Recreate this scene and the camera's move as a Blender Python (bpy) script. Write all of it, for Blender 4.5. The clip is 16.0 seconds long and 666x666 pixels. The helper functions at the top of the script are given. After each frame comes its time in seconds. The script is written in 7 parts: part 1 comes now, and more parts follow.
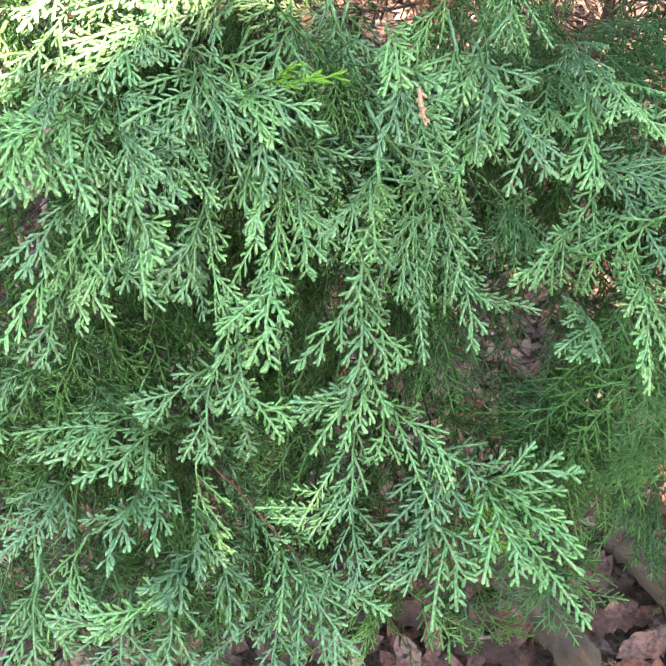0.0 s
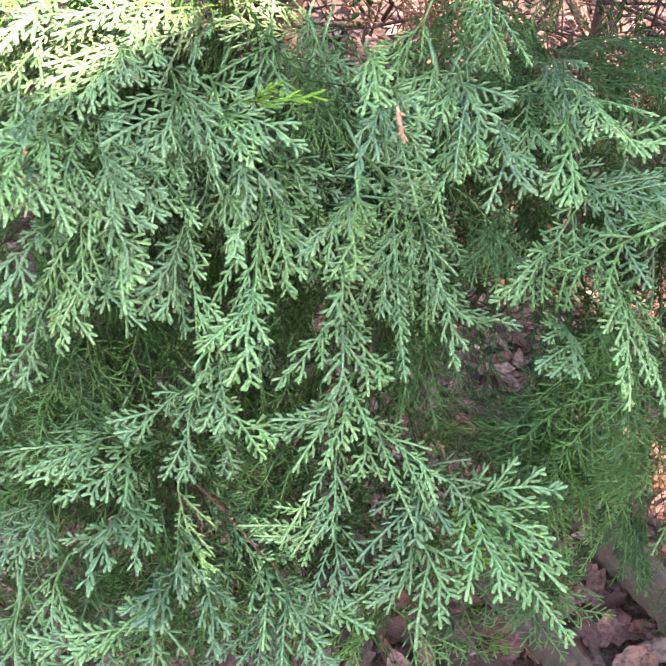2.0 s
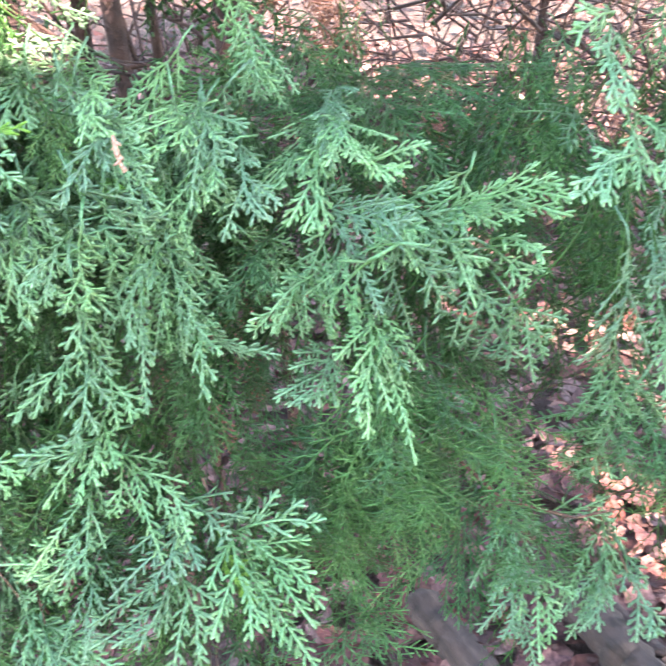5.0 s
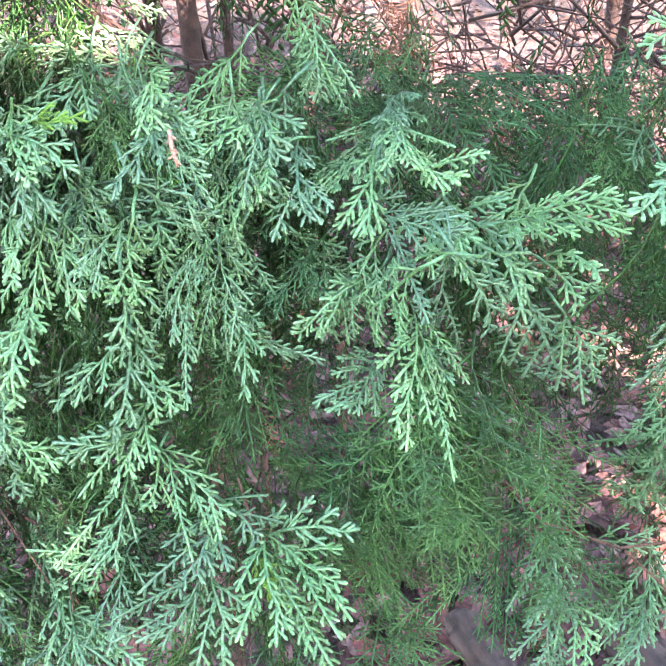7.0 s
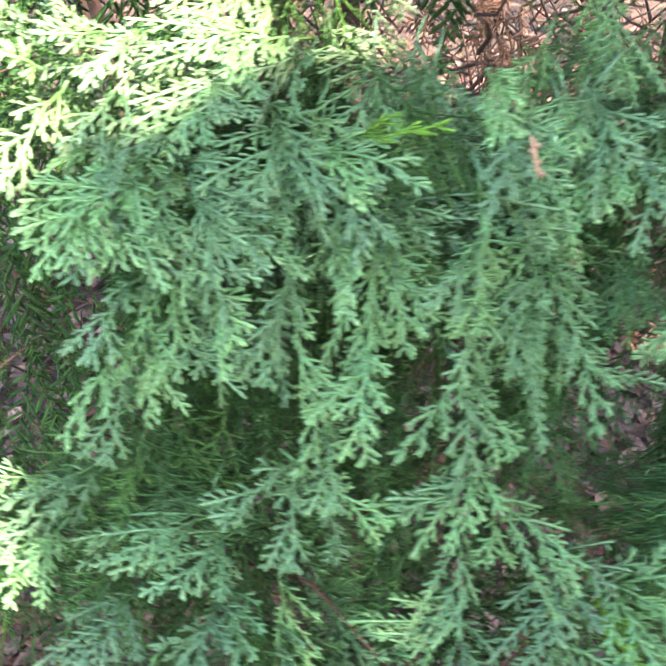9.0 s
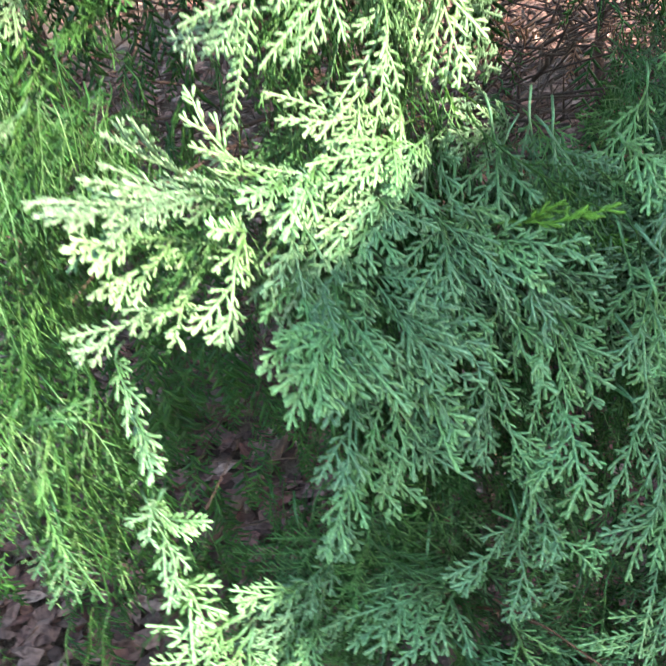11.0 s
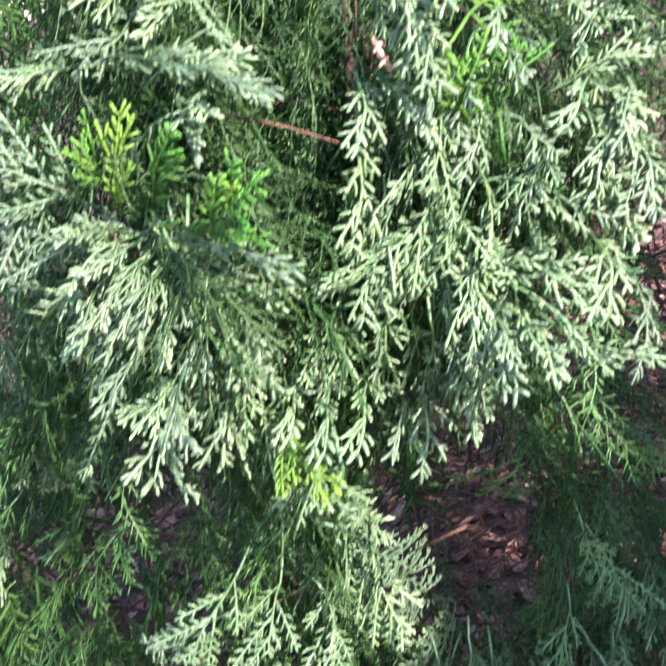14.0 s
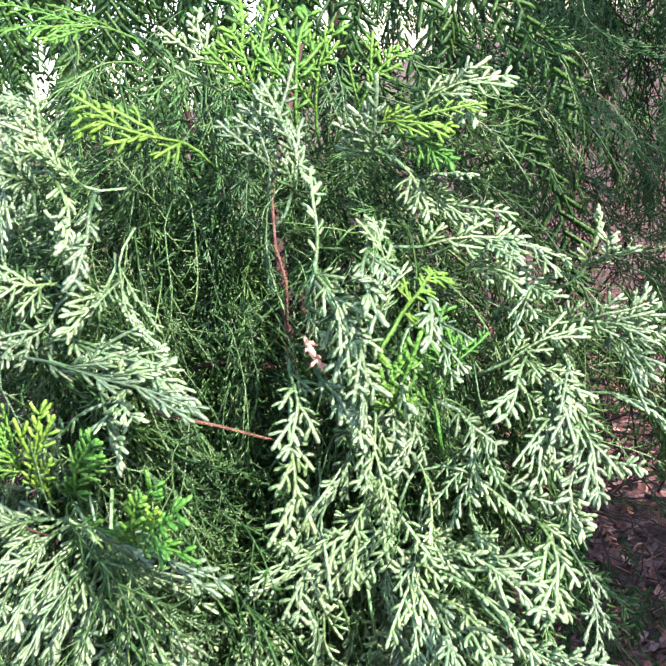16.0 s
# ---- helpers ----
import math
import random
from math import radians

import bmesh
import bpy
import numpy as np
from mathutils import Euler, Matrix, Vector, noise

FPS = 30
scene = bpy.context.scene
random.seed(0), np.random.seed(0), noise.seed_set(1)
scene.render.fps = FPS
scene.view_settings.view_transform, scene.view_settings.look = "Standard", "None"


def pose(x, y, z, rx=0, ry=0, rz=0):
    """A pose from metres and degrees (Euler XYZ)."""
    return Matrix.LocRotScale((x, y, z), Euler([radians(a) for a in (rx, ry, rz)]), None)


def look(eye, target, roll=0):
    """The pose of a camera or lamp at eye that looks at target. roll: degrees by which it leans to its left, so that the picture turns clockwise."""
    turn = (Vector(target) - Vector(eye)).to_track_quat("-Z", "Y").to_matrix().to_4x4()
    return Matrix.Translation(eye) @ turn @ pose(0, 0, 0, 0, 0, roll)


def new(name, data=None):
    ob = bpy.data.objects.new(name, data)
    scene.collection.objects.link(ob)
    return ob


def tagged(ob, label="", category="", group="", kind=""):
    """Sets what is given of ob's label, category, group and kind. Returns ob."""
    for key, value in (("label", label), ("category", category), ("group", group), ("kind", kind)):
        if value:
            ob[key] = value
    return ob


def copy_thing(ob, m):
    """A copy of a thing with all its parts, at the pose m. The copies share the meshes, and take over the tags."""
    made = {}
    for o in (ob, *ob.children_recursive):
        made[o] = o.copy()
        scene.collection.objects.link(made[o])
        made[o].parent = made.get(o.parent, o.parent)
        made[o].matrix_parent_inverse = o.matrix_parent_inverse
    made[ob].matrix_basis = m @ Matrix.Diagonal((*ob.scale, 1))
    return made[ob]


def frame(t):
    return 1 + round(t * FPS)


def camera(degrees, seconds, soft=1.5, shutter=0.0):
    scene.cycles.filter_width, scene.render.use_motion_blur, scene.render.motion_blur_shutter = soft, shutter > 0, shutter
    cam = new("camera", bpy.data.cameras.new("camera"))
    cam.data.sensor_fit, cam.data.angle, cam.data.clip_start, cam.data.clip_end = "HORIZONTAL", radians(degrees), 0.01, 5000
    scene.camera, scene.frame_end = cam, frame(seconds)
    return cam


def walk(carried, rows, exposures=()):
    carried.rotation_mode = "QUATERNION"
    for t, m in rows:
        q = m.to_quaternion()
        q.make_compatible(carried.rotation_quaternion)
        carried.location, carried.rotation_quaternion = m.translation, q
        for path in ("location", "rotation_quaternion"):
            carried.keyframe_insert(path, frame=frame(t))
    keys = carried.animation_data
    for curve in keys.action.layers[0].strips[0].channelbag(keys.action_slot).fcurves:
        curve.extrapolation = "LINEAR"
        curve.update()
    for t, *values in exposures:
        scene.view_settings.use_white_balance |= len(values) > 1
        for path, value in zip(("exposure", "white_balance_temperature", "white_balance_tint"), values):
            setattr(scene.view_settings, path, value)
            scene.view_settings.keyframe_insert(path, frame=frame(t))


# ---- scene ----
cam = camera(40.8, 16.0, soft=1.7, shutter=0.6)
PATH = [
    (0, (0.0236, -0.0018, 1.2042), (-0.0705, 1.5403, -0.0658), 0.70),
    (0.5, (0.0235, -0.0025, 1.2065), (-0.0664, 1.5508, -0.0501), 0.79),
    (1, (0.0237, -0.0022, 1.206), (-0.0671, 1.5537, -0.0473), 0.73),
    (1.5, (0.0257, -0.0013, 1.2059), (-0.0629, 1.5574, -0.0441), 0.60),
    (2, (0.0302, -0.0008, 1.2063), (-0.0548, 1.5607, -0.0405), 0.64),
    (2.5, (0.0491, 0.0034, 1.2061), (-0.0298, 1.5724, -0.0317), 0.60),
    (3, (0.0767, 0.007, 1.2076), (0.0023, 1.5826, -0.022), 0.39),
    (3.5, (0.1126, 0.0088, 1.2083), (0.0489, 1.598, -0.0042), -0.13),
    (4, (0.1388, 0.0101, 1.2076), (0.0859, 1.6093, 0.0077), -0.52),
    (4.5, (0.1552, 0.0107, 1.2052), (0.1044, 1.6156, 0.0129), -0.43),
    (5, (0.1577, 0.011, 1.1994), (0.0393, 1.6186, 0.0155), -1.28),
    (5.2, (0.1582, 0.0111, 1.1966), (-0.0069, 1.616, 0.0147), -2.09),
    (7.3, (0.1642, 0.0164, 1.1928), (-0.0896, 1.6262, 0.0335), -0.41),
    (7.5, (0.1576, 0.0161, 1.1909), (-0.1007, 1.6274, 0.0346), -0.55),
    (8, (0.1393, 0.0265, 1.1837), (-0.1697, 1.6254, 0.0227), -2.10),
    (8.5, (0.0543, 0.0281, 1.1848), (-0.1061, 1.6712, 0.056), 0.28),
    (9, (-0.0035, 0.0418, 1.1771), (-0.1969, 1.6671, 0.0277), -2.61),
    (9.5, (-0.0747, 0.0594, 1.178), (-0.1169, 1.6579, -0.0233), -1.16),
    (9.7, (-0.0917, 0.0579, 1.1796), (-0.1147, 1.6604, -0.0168), -1.44),
    (11.8, (-0.0988, 0.0484, 1.3213), (-0.2516, 1.599, 0.0674), -17.67),
    (12, (-0.0964, 0.0499, 1.336), (-0.228, 1.6406, 0.131), -17.13),
    (12.5, (-0.0885, 0.0599, 1.3606), (-0.1304, 1.7527, 0.2965), -15.33),
    (13, (-0.0793, 0.066, 1.3709), (-0.0886, 1.7936, 0.3632), -15.27),
    (13.5, (-0.0661, 0.0729, 1.3935), (-0.051, 1.8635, 0.5027), -14.89),
    (14, (-0.0521, 0.0807, 1.4094), (0.0212, 1.9129, 0.611), -14.59),
    (14.5, (-0.0439, 0.0909, 1.4273), (0.0755, 1.956, 0.715), -14.52),
    (15, (-0.0355, 0.0936, 1.446), (0.1304, 1.983, 0.8113), -13.99),
    (15.5, (-0.0319, 0.1018, 1.4541), (0.184, 2.0055, 0.8801), -13.64),
    (16, (-0.0266, 0.1103, 1.4555), (0.2089, 2.0174, 0.901), -13.36),
]
EXPOSURES = [(0.0, 3.76, 9400, 4), (1.0, 3.76, 9100, 9), (1.5, 3.72, 8900, 17), (2.5, 3.74, 8600, 23), (3.5, 3.93, 7900, 21), (5.2, 4.14, 7400, 17), (8.0, 4.10, 7300, 23), (8.5, 3.80, 7600, 14), (9.0, 3.53, 8200, 8), (9.5, 3.18, 8300, 3), (11.8, 2.76, 7300, 0), (12.6, 2.48, 7150, 3), (13.5, 2.30, 7000, 16), (14.5, 2.27, 6800, 27), (16.0, 2.22, 7000, 22)]
walk(cam, [(t, look(eye, target, roll)) for t, eye, target, roll in PATH], EXPOSURES)

# ---- sky and sun ----
SUN_WAY = Vector((0.48, -0.69, 0.54)).normalized()
world = bpy.data.worlds.new("sky")
world.use_nodes = True
scene.world = world
wn = world.node_tree.nodes
sky = wn.new("ShaderNodeTexSky")
sky.sky_type = "NISHITA"
sky.sun_disc = False
sky.sun_elevation = math.asin(SUN_WAY.z)
sky.sun_rotation = math.atan2(SUN_WAY.x, SUN_WAY.y)
wn["Background"].inputs["Strength"].default_value = 0.15
world.node_tree.links.new(sky.outputs[0], wn["Background"].inputs["Color"])
sun = new("sun", bpy.data.lights.new("sun", "SUN"))
sun.data.energy, sun.data.angle, sun.data.color = 5.1, radians(0.6), (1.0, 0.82, 0.775)
sun.matrix_world = look(SUN_WAY * 20, (0, 0, 0))
scene.view_settings.exposure = 0.0


# ---- materials ----
def shader(name):
    m = bpy.data.materials.new(name)
    m.use_nodes = True
    nt = m.node_tree
    return m, nt.nodes, nt.links, nt.nodes["Principled BSDF"]


def noise_node(nodes, links, scale, detail=3.0, coord="Object"):
    tc = nodes.new("ShaderNodeTexCoord")
    n = nodes.new("ShaderNodeTexNoise")
    n.inputs["Scale"].default_value, n.inputs["Detail"].default_value = scale, detail
    links.new(tc.outputs[coord], n.inputs["Vector"])
    return n


def ramp_node(nodes, links, source, stops):
    r = nodes.new("ShaderNodeValToRGB")
    while len(r.color_ramp.elements) < len(stops):
        r.color_ramp.elements.new(0.5)
    for e, (at, c) in zip(r.color_ramp.elements, stops):
        e.position, e.color = at, (*c, 1)
    links.new(source, r.inputs["Fac"])
    return r


def mix_node(nodes, links, fac, a, b, kind="MIX"):
    m = nodes.new("ShaderNodeMix")
    m.data_type, m.blend_type = "RGBA", kind
    for value, slot in ((fac, m.inputs[0]), (a, m.inputs[6]), (b, m.inputs[7])):
        if isinstance(value, bpy.types.NodeSocket):
            links.new(value, slot)
        elif isinstance(value, tuple):
            slot.default_value = (*value, 1)
        else:
            slot.default_value = value
    return m.outputs[2]


def bump_node(nodes, links, bsdf, height, strength, distance):
    b = nodes.new("ShaderNodeBump")
    b.inputs["Strength"].default_value, b.inputs["Distance"].default_value = strength, distance
    links.new(height, b.inputs["Height"])
    links.new(b.outputs[0], bsdf.inputs["Normal"])


def foliage_material(name, old, young, bloom, see_through=0.38, rough=0.5, per_island=False, bloom_dust=0.0, gloss=0.4):
    """Scale-leaved green: older wood to young tips along the twig, a bluish bloom in patches, scale relief."""
    m, nodes, links, bsdf = shader(name)
    age = nodes.new("ShaderNodeAttribute")
    age.attribute_name = "age"
    late = nodes.new("ShaderNodeMath")
    late.operation = "POWER"
    links.new(age.outputs["Fac"], late.inputs[0])
    late.inputs[1].default_value = 1.1
    colour = mix_node(nodes, links, late.outputs[0], old, young)
    patch = noise_node(nodes, links, 38.0, 2.0)
    r = nodes.new("ShaderNodeMapRange")
    r.inputs["From Min"].default_value, r.inputs["From Max"].default_value = 0.42, 0.68
    links.new(patch.outputs["Fac"], r.inputs["Value"])
    colour = mix_node(nodes, links, r.outputs[0], colour, bloom)
    info = nodes.new("ShaderNodeNewGeometry" if per_island else "ShaderNodeObjectInfo")
    rand = info.outputs["Random Per Island" if per_island else "Random"]
    hue = nodes.new("ShaderNodeHueSaturation")
    a = nodes.new("ShaderNodeMapRange")
    a.inputs["To Min"].default_value, a.inputs["To Max"].default_value = 0.48, 0.525
    links.new(rand, a.inputs["Value"])
    links.new(a.outputs[0], hue.inputs["Hue"])
    b = nodes.new("ShaderNodeMapRange")
    b.inputs["To Min"].default_value, b.inputs["To Max"].default_value = 1.2, 0.7
    links.new(rand, b.inputs["Value"])
    links.new(b.outputs[0], hue.inputs["Value"])
    grain = nodes.new("ShaderNodeTexVoronoi")
    grain.inputs["Scale"].default_value = 620.0
    links.new(patch.inputs["Vector"].links[0].from_socket, grain.inputs["Vector"])
    joint = ramp_node(nodes, links, grain.outputs["Distance"], [(0.15, (1.25, 1.25, 1.25)), (0.62, (0.74, 0.78, 0.72))])
    links.new(mix_node(nodes, links, 1.0, colour, joint.outputs[0], "MULTIPLY"), hue.inputs["Color"])
    links.new(hue.outputs[0], bsdf.inputs["Base Color"])
    bsdf.inputs["Roughness"].default_value = rough
    bsdf.inputs["Specular IOR Level"].default_value = gloss
    bsdf.inputs["Sheen Weight"].default_value = bloom_dust
    bsdf.inputs["Sheen Roughness"].default_value = 0.45
    scale_rise = nodes.new("ShaderNodeMath")
    scale_rise.operation = "SUBTRACT"
    scale_rise.inputs[0].default_value = 1.0
    links.new(grain.outputs["Distance"], scale_rise.inputs[1])
    bump_node(nodes, links, bsdf, scale_rise.outputs[0], 0.75, 0.0008)
    thin = nodes.new("ShaderNodeBsdfTranslucent")
    links.new(mix_node(nodes, links, 1.0, hue.outputs[0], (0.72, 1.15, 0.58), "MULTIPLY"), thin.inputs["Color"])
    both = nodes.new("ShaderNodeMixShader")
    both.inputs["Fac"].default_value = see_through
    links.new(bsdf.outputs[0], both.inputs[1])
    links.new(thin.outputs[0], both.inputs[2])
    links.new(both.outputs[0], nodes["Material Output"].inputs["Surface"])
    return m


def bark_material(name, dark, light, scale, stretch=1.0):
    m, nodes, links, bsdf = shader(name)
    n = noise_node(nodes, links, scale, 5.0)
    fine = noise_node(nodes, links, scale * 6, 3.0)
    for tex in (n, fine):
        along = nodes.new("ShaderNodeMapping")
        along.inputs["Scale"].default_value = (1.0, stretch, 1.0)
        links.new(tex.inputs["Vector"].links[0].from_socket, along.inputs["Vector"])
        links.new(along.outputs[0], tex.inputs["Vector"])
    c = ramp_node(nodes, links, n.outputs["Fac"], [(0.3, dark), (0.7, light)])
    c2 = mix_node(nodes, links, 0.35, c.outputs[0], fine.outputs["Fac"], "OVERLAY")
    links.new(c2, bsdf.inputs["Base Color"])
    bsdf.inputs["Roughness"].default_value = 0.9
    bump_node(nodes, links, bsdf, fine.outputs["Fac"], 0.7, 0.004)
    return m


def dead_leaf_material(name, tones, per_island=False):
    """Dry leaf: one of several tones a leaf, dark blotches, fine veins."""
    m, nodes, links, bsdf = shader(name)
    info = nodes.new("ShaderNodeNewGeometry" if per_island else "ShaderNodeObjectInfo")
    rand = info.outputs["Random Per Island" if per_island else "Random"]
    c = ramp_node(nodes, links, rand, list(zip((0.0, 0.3, 0.55, 0.8, 1.0), tones)))
    spots = noise_node(nodes, links, 90.0, 6.0)
    dark = ramp_node(nodes, links, spots.outputs["Fac"], [(0.36, (0.42, 0.38, 0.38)), (0.56, (1.0, 1.0, 1.0)), (0.74, (1.25, 1.2, 1.12))])
    links.new(mix_node(nodes, links, 1.0, c.outputs[0], dark.outputs[0], "MULTIPLY"), bsdf.inputs["Base Color"])
    bsdf.inputs["Roughness"].default_value = 0.68
    bsdf.inputs["Specular IOR Level"].default_value = 0.25
    veins = nodes.new("ShaderNodeTexWave")
    veins.inputs["Scale"].default_value, veins.inputs["Distortion"].default_value, veins.inputs["Detail Scale"].default_value = 55.0, 3.0, 2.0
    links.new(spots.inputs["Vector"].links[0].from_socket, veins.inputs["Vector"])
    bump_node(nodes, links, bsdf, mix_node(nodes, links, 0.85, veins.outputs["Fac"], spots.outputs["Fac"]), 0.6, 0.003)
    return m


green = foliage_material("cypress_green", (0.050, 0.170, 0.041), (0.268, 0.510, 0.298), (0.148, 0.362, 0.202), rough=0.42, bloom_dust=0.04, gloss=0.8)
# paler, waxier copy of the green, whitened to stand for strong sun
green_pale = foliage_material("cypress_green_sunlit", (0.050, 0.168, 0.042), (0.345, 0.505, 0.335), (0.168, 0.352, 0.205), rough=0.40, bloom_dust=0.04, gloss=0.9)
green_hanging = foliage_material("cypress_green_hanging", (0.034, 0.135, 0.029), (0.180, 0.365, 0.155), (0.100, 0.255, 0.100), rough=0.42, per_island=True, gloss=0.8)
# older, thinner sprays; also used to dim fronds that should look shaded
green_mid = foliage_material("cypress_green_older_shaded", (0.040, 0.136, 0.030), (0.118, 0.325, 0.122), (0.070, 0.228, 0.090), rough=0.42, gloss=0.6)
# inner green: older foliage, darkened further to stand for shade inside the shrubs
green_far = foliage_material("cypress_green_inner_shade", (0.017, 0.070, 0.014), (0.056, 0.195, 0.046), (0.032, 0.128, 0.039), per_island=True, gloss=0.35)
# darkest frond green: shade put into the colour of deep or dim fronds
green_deep = foliage_material("cypress_green_deep_shade", (0.026, 0.100, 0.021), (0.090, 0.270, 0.076), (0.050, 0.176, 0.060), rough=0.42)
# background conifer green darkened and dulled to stand for the shade behind
green_shade = foliage_material("conifer_green_shaded", (0.007, 0.038, 0.009), (0.022, 0.096, 0.028), (0.013, 0.062, 0.021), per_island=True, gloss=0.15)
lime = foliage_material("cypress_new_growth", (0.050, 0.150, 0.020), (0.150, 0.390, 0.055), (0.080, 0.260, 0.050), 0.3)
brown_needles = foliage_material("cypress_dead_brown", (0.14, 0.066, 0.040), (0.30, 0.18, 0.125), (0.21, 0.115, 0.075), 0.1, 0.8)
dry_scale = foliage_material("dry_scale", (0.24, 0.12, 0.09), (0.56, 0.38, 0.31), (0.40, 0.24, 0.19), 0.1, 0.7)
bark = bark_material("reddish_bark", (0.016, 0.009, 0.008), (0.056, 0.030, 0.023), 60.0)
twig_bark = bark_material("twig_bark", (0.06, 0.032, 0.020), (0.17, 0.10, 0.065), 220.0)
grey_wood = bark_material("weathered_wood", (0.016, 0.010, 0.008), (0.064, 0.041, 0.034), 70.0, 0.12)
litter = dead_leaf_material("dead_leaf", ((0.028, 0.011, 0.010), (0.076, 0.034, 0.031), (0.124, 0.062, 0.058), (0.108, 0.034, 0.027), (0.21, 0.122, 0.106)))
litter_stuff = dead_leaf_material("dead_leaf_litter", ((0.034, 0.017, 0.015), (0.092, 0.053, 0.048), (0.150, 0.098, 0.089), (0.112, 0.046, 0.038), (0.26, 0.184, 0.162)), True)
soil, sn, sl, sb = shader("leaf_mould")
s1 = noise_node(sn, sl, 14.0, 6.0)
s2 = noise_node(sn, sl, 90.0, 4.0)
sc = ramp_node(sn, sl, s1.outputs["Fac"], [(0.3, (0.026, 0.016, 0.013)), (0.55, (0.066, 0.043, 0.035)), (0.75, (0.135, 0.097, 0.082))])
sl.new(mix_node(sn, sl, 0.5, sc.outputs[0], s2.outputs["Fac"], "OVERLAY"), sb.inputs["Base Color"])
sb.inputs["Roughness"].default_value = 0.95
bump_node(sn, sl, sb, s2.outputs["Fac"], 0.9, 0.02)
broadleaf = foliage_material("broad_leaf_green", (0.05, 0.12, 0.03), (0.09, 0.20, 0.05), (0.06, 0.15, 0.05), 0.2, 0.4, True)


# ---- mesh helpers ----
class Soup:
    """Collects vertices, faces and an age per vertex, for one mesh."""

    def __init__(self):
        self.v, self.f, self.a, self.count = [], [], [], 0

    def add(self, verts, faces, ages):
        self.v.append(np.asarray(verts, float))
        self.f.extend([tuple(i + self.count for i in face) for face in faces])
        self.a.append(np.broadcast_to(np.asarray(ages, float), (len(verts),)))
        self.count += len(verts)

    def arrays(self):
        return np.concatenate(self.v), self.f, np.concatenate(self.a)

    def mesh(self, name, material):
        v, f, a = self.arrays()
        me = bpy.data.meshes.new(name)
        me.from_pydata(v.tolist(), [], f)
        me.attributes.new("age", "FLOAT", "POINT").data.foreach_set("value", a.astype(np.float32))
        me.polygons.foreach_set("use_smooth", np.ones(len(f), bool))
        me.materials.append(material)
        me.update()
        return me


def tube(soup, points, radii, sides=5, ages=0.0, flat=1.0, side=None, cap=True):
    """A tapered tube along points; flat presses it thin across its own plane; the last radius may be 0 for a point."""
    pts = [Vector(p) for p in points]
    rings, verts, faces, age = [], [], [], []
    ages = ages if isinstance(ages, (list, tuple)) else [ages] * len(pts)
    ref = Vector(side) if side is not None else Vector((0.31, 0.17, 0.93))
    for i, p in enumerate(pts):
        way = (pts[min(i + 1, len(pts) - 1)] - pts[max(i - 1, 0)]).normalized()
        across = way.cross(ref)
        across = across.normalized() if across.length > 1e-6 else Vector((1, 0, 0))
        up = across.cross(way)
        if radii[i] == 0:
            rings.append([len(verts)])
            verts.append(p)
            age.append(ages[i])
            continue
        rings.append(list(range(len(verts), len(verts) + sides)))
        for k in range(sides):
            w = 2 * math.pi * k / sides
            verts.append(p + radii[i] * (math.cos(w) * across + flat * math.sin(w) * up))
            age.append(ages[i])
    for a, b in zip(rings, rings[1:]):
        for k in range(sides):
            if len(b) == 1:
                faces.append((a[k], a[(k + 1) % sides], b[0]))
            else:
                faces.append((a[k], a[(k + 1) % sides], b[(k + 1) % sides], b[k]))
    if cap and len(rings[0]) > 1:
        faces.append(tuple(reversed(rings[0])))
    if cap and len(rings[-1]) > 1:
        faces.append(tuple(rings[-1]))
    soup.add([tuple(v) for v in verts], faces, age)


def part(name, mesh, parent, label="", kind=""):
    ob = new(name, mesh)
    ob.parent = parent
    return tagged(ob, label=label, kind=kind)


def thing(name, at, label, category, group="", kind=""):
    ob = new(name)
    ob.location = at
    ob.empty_display_size = 0.05
    return tagged(ob, label, category, group, kind)


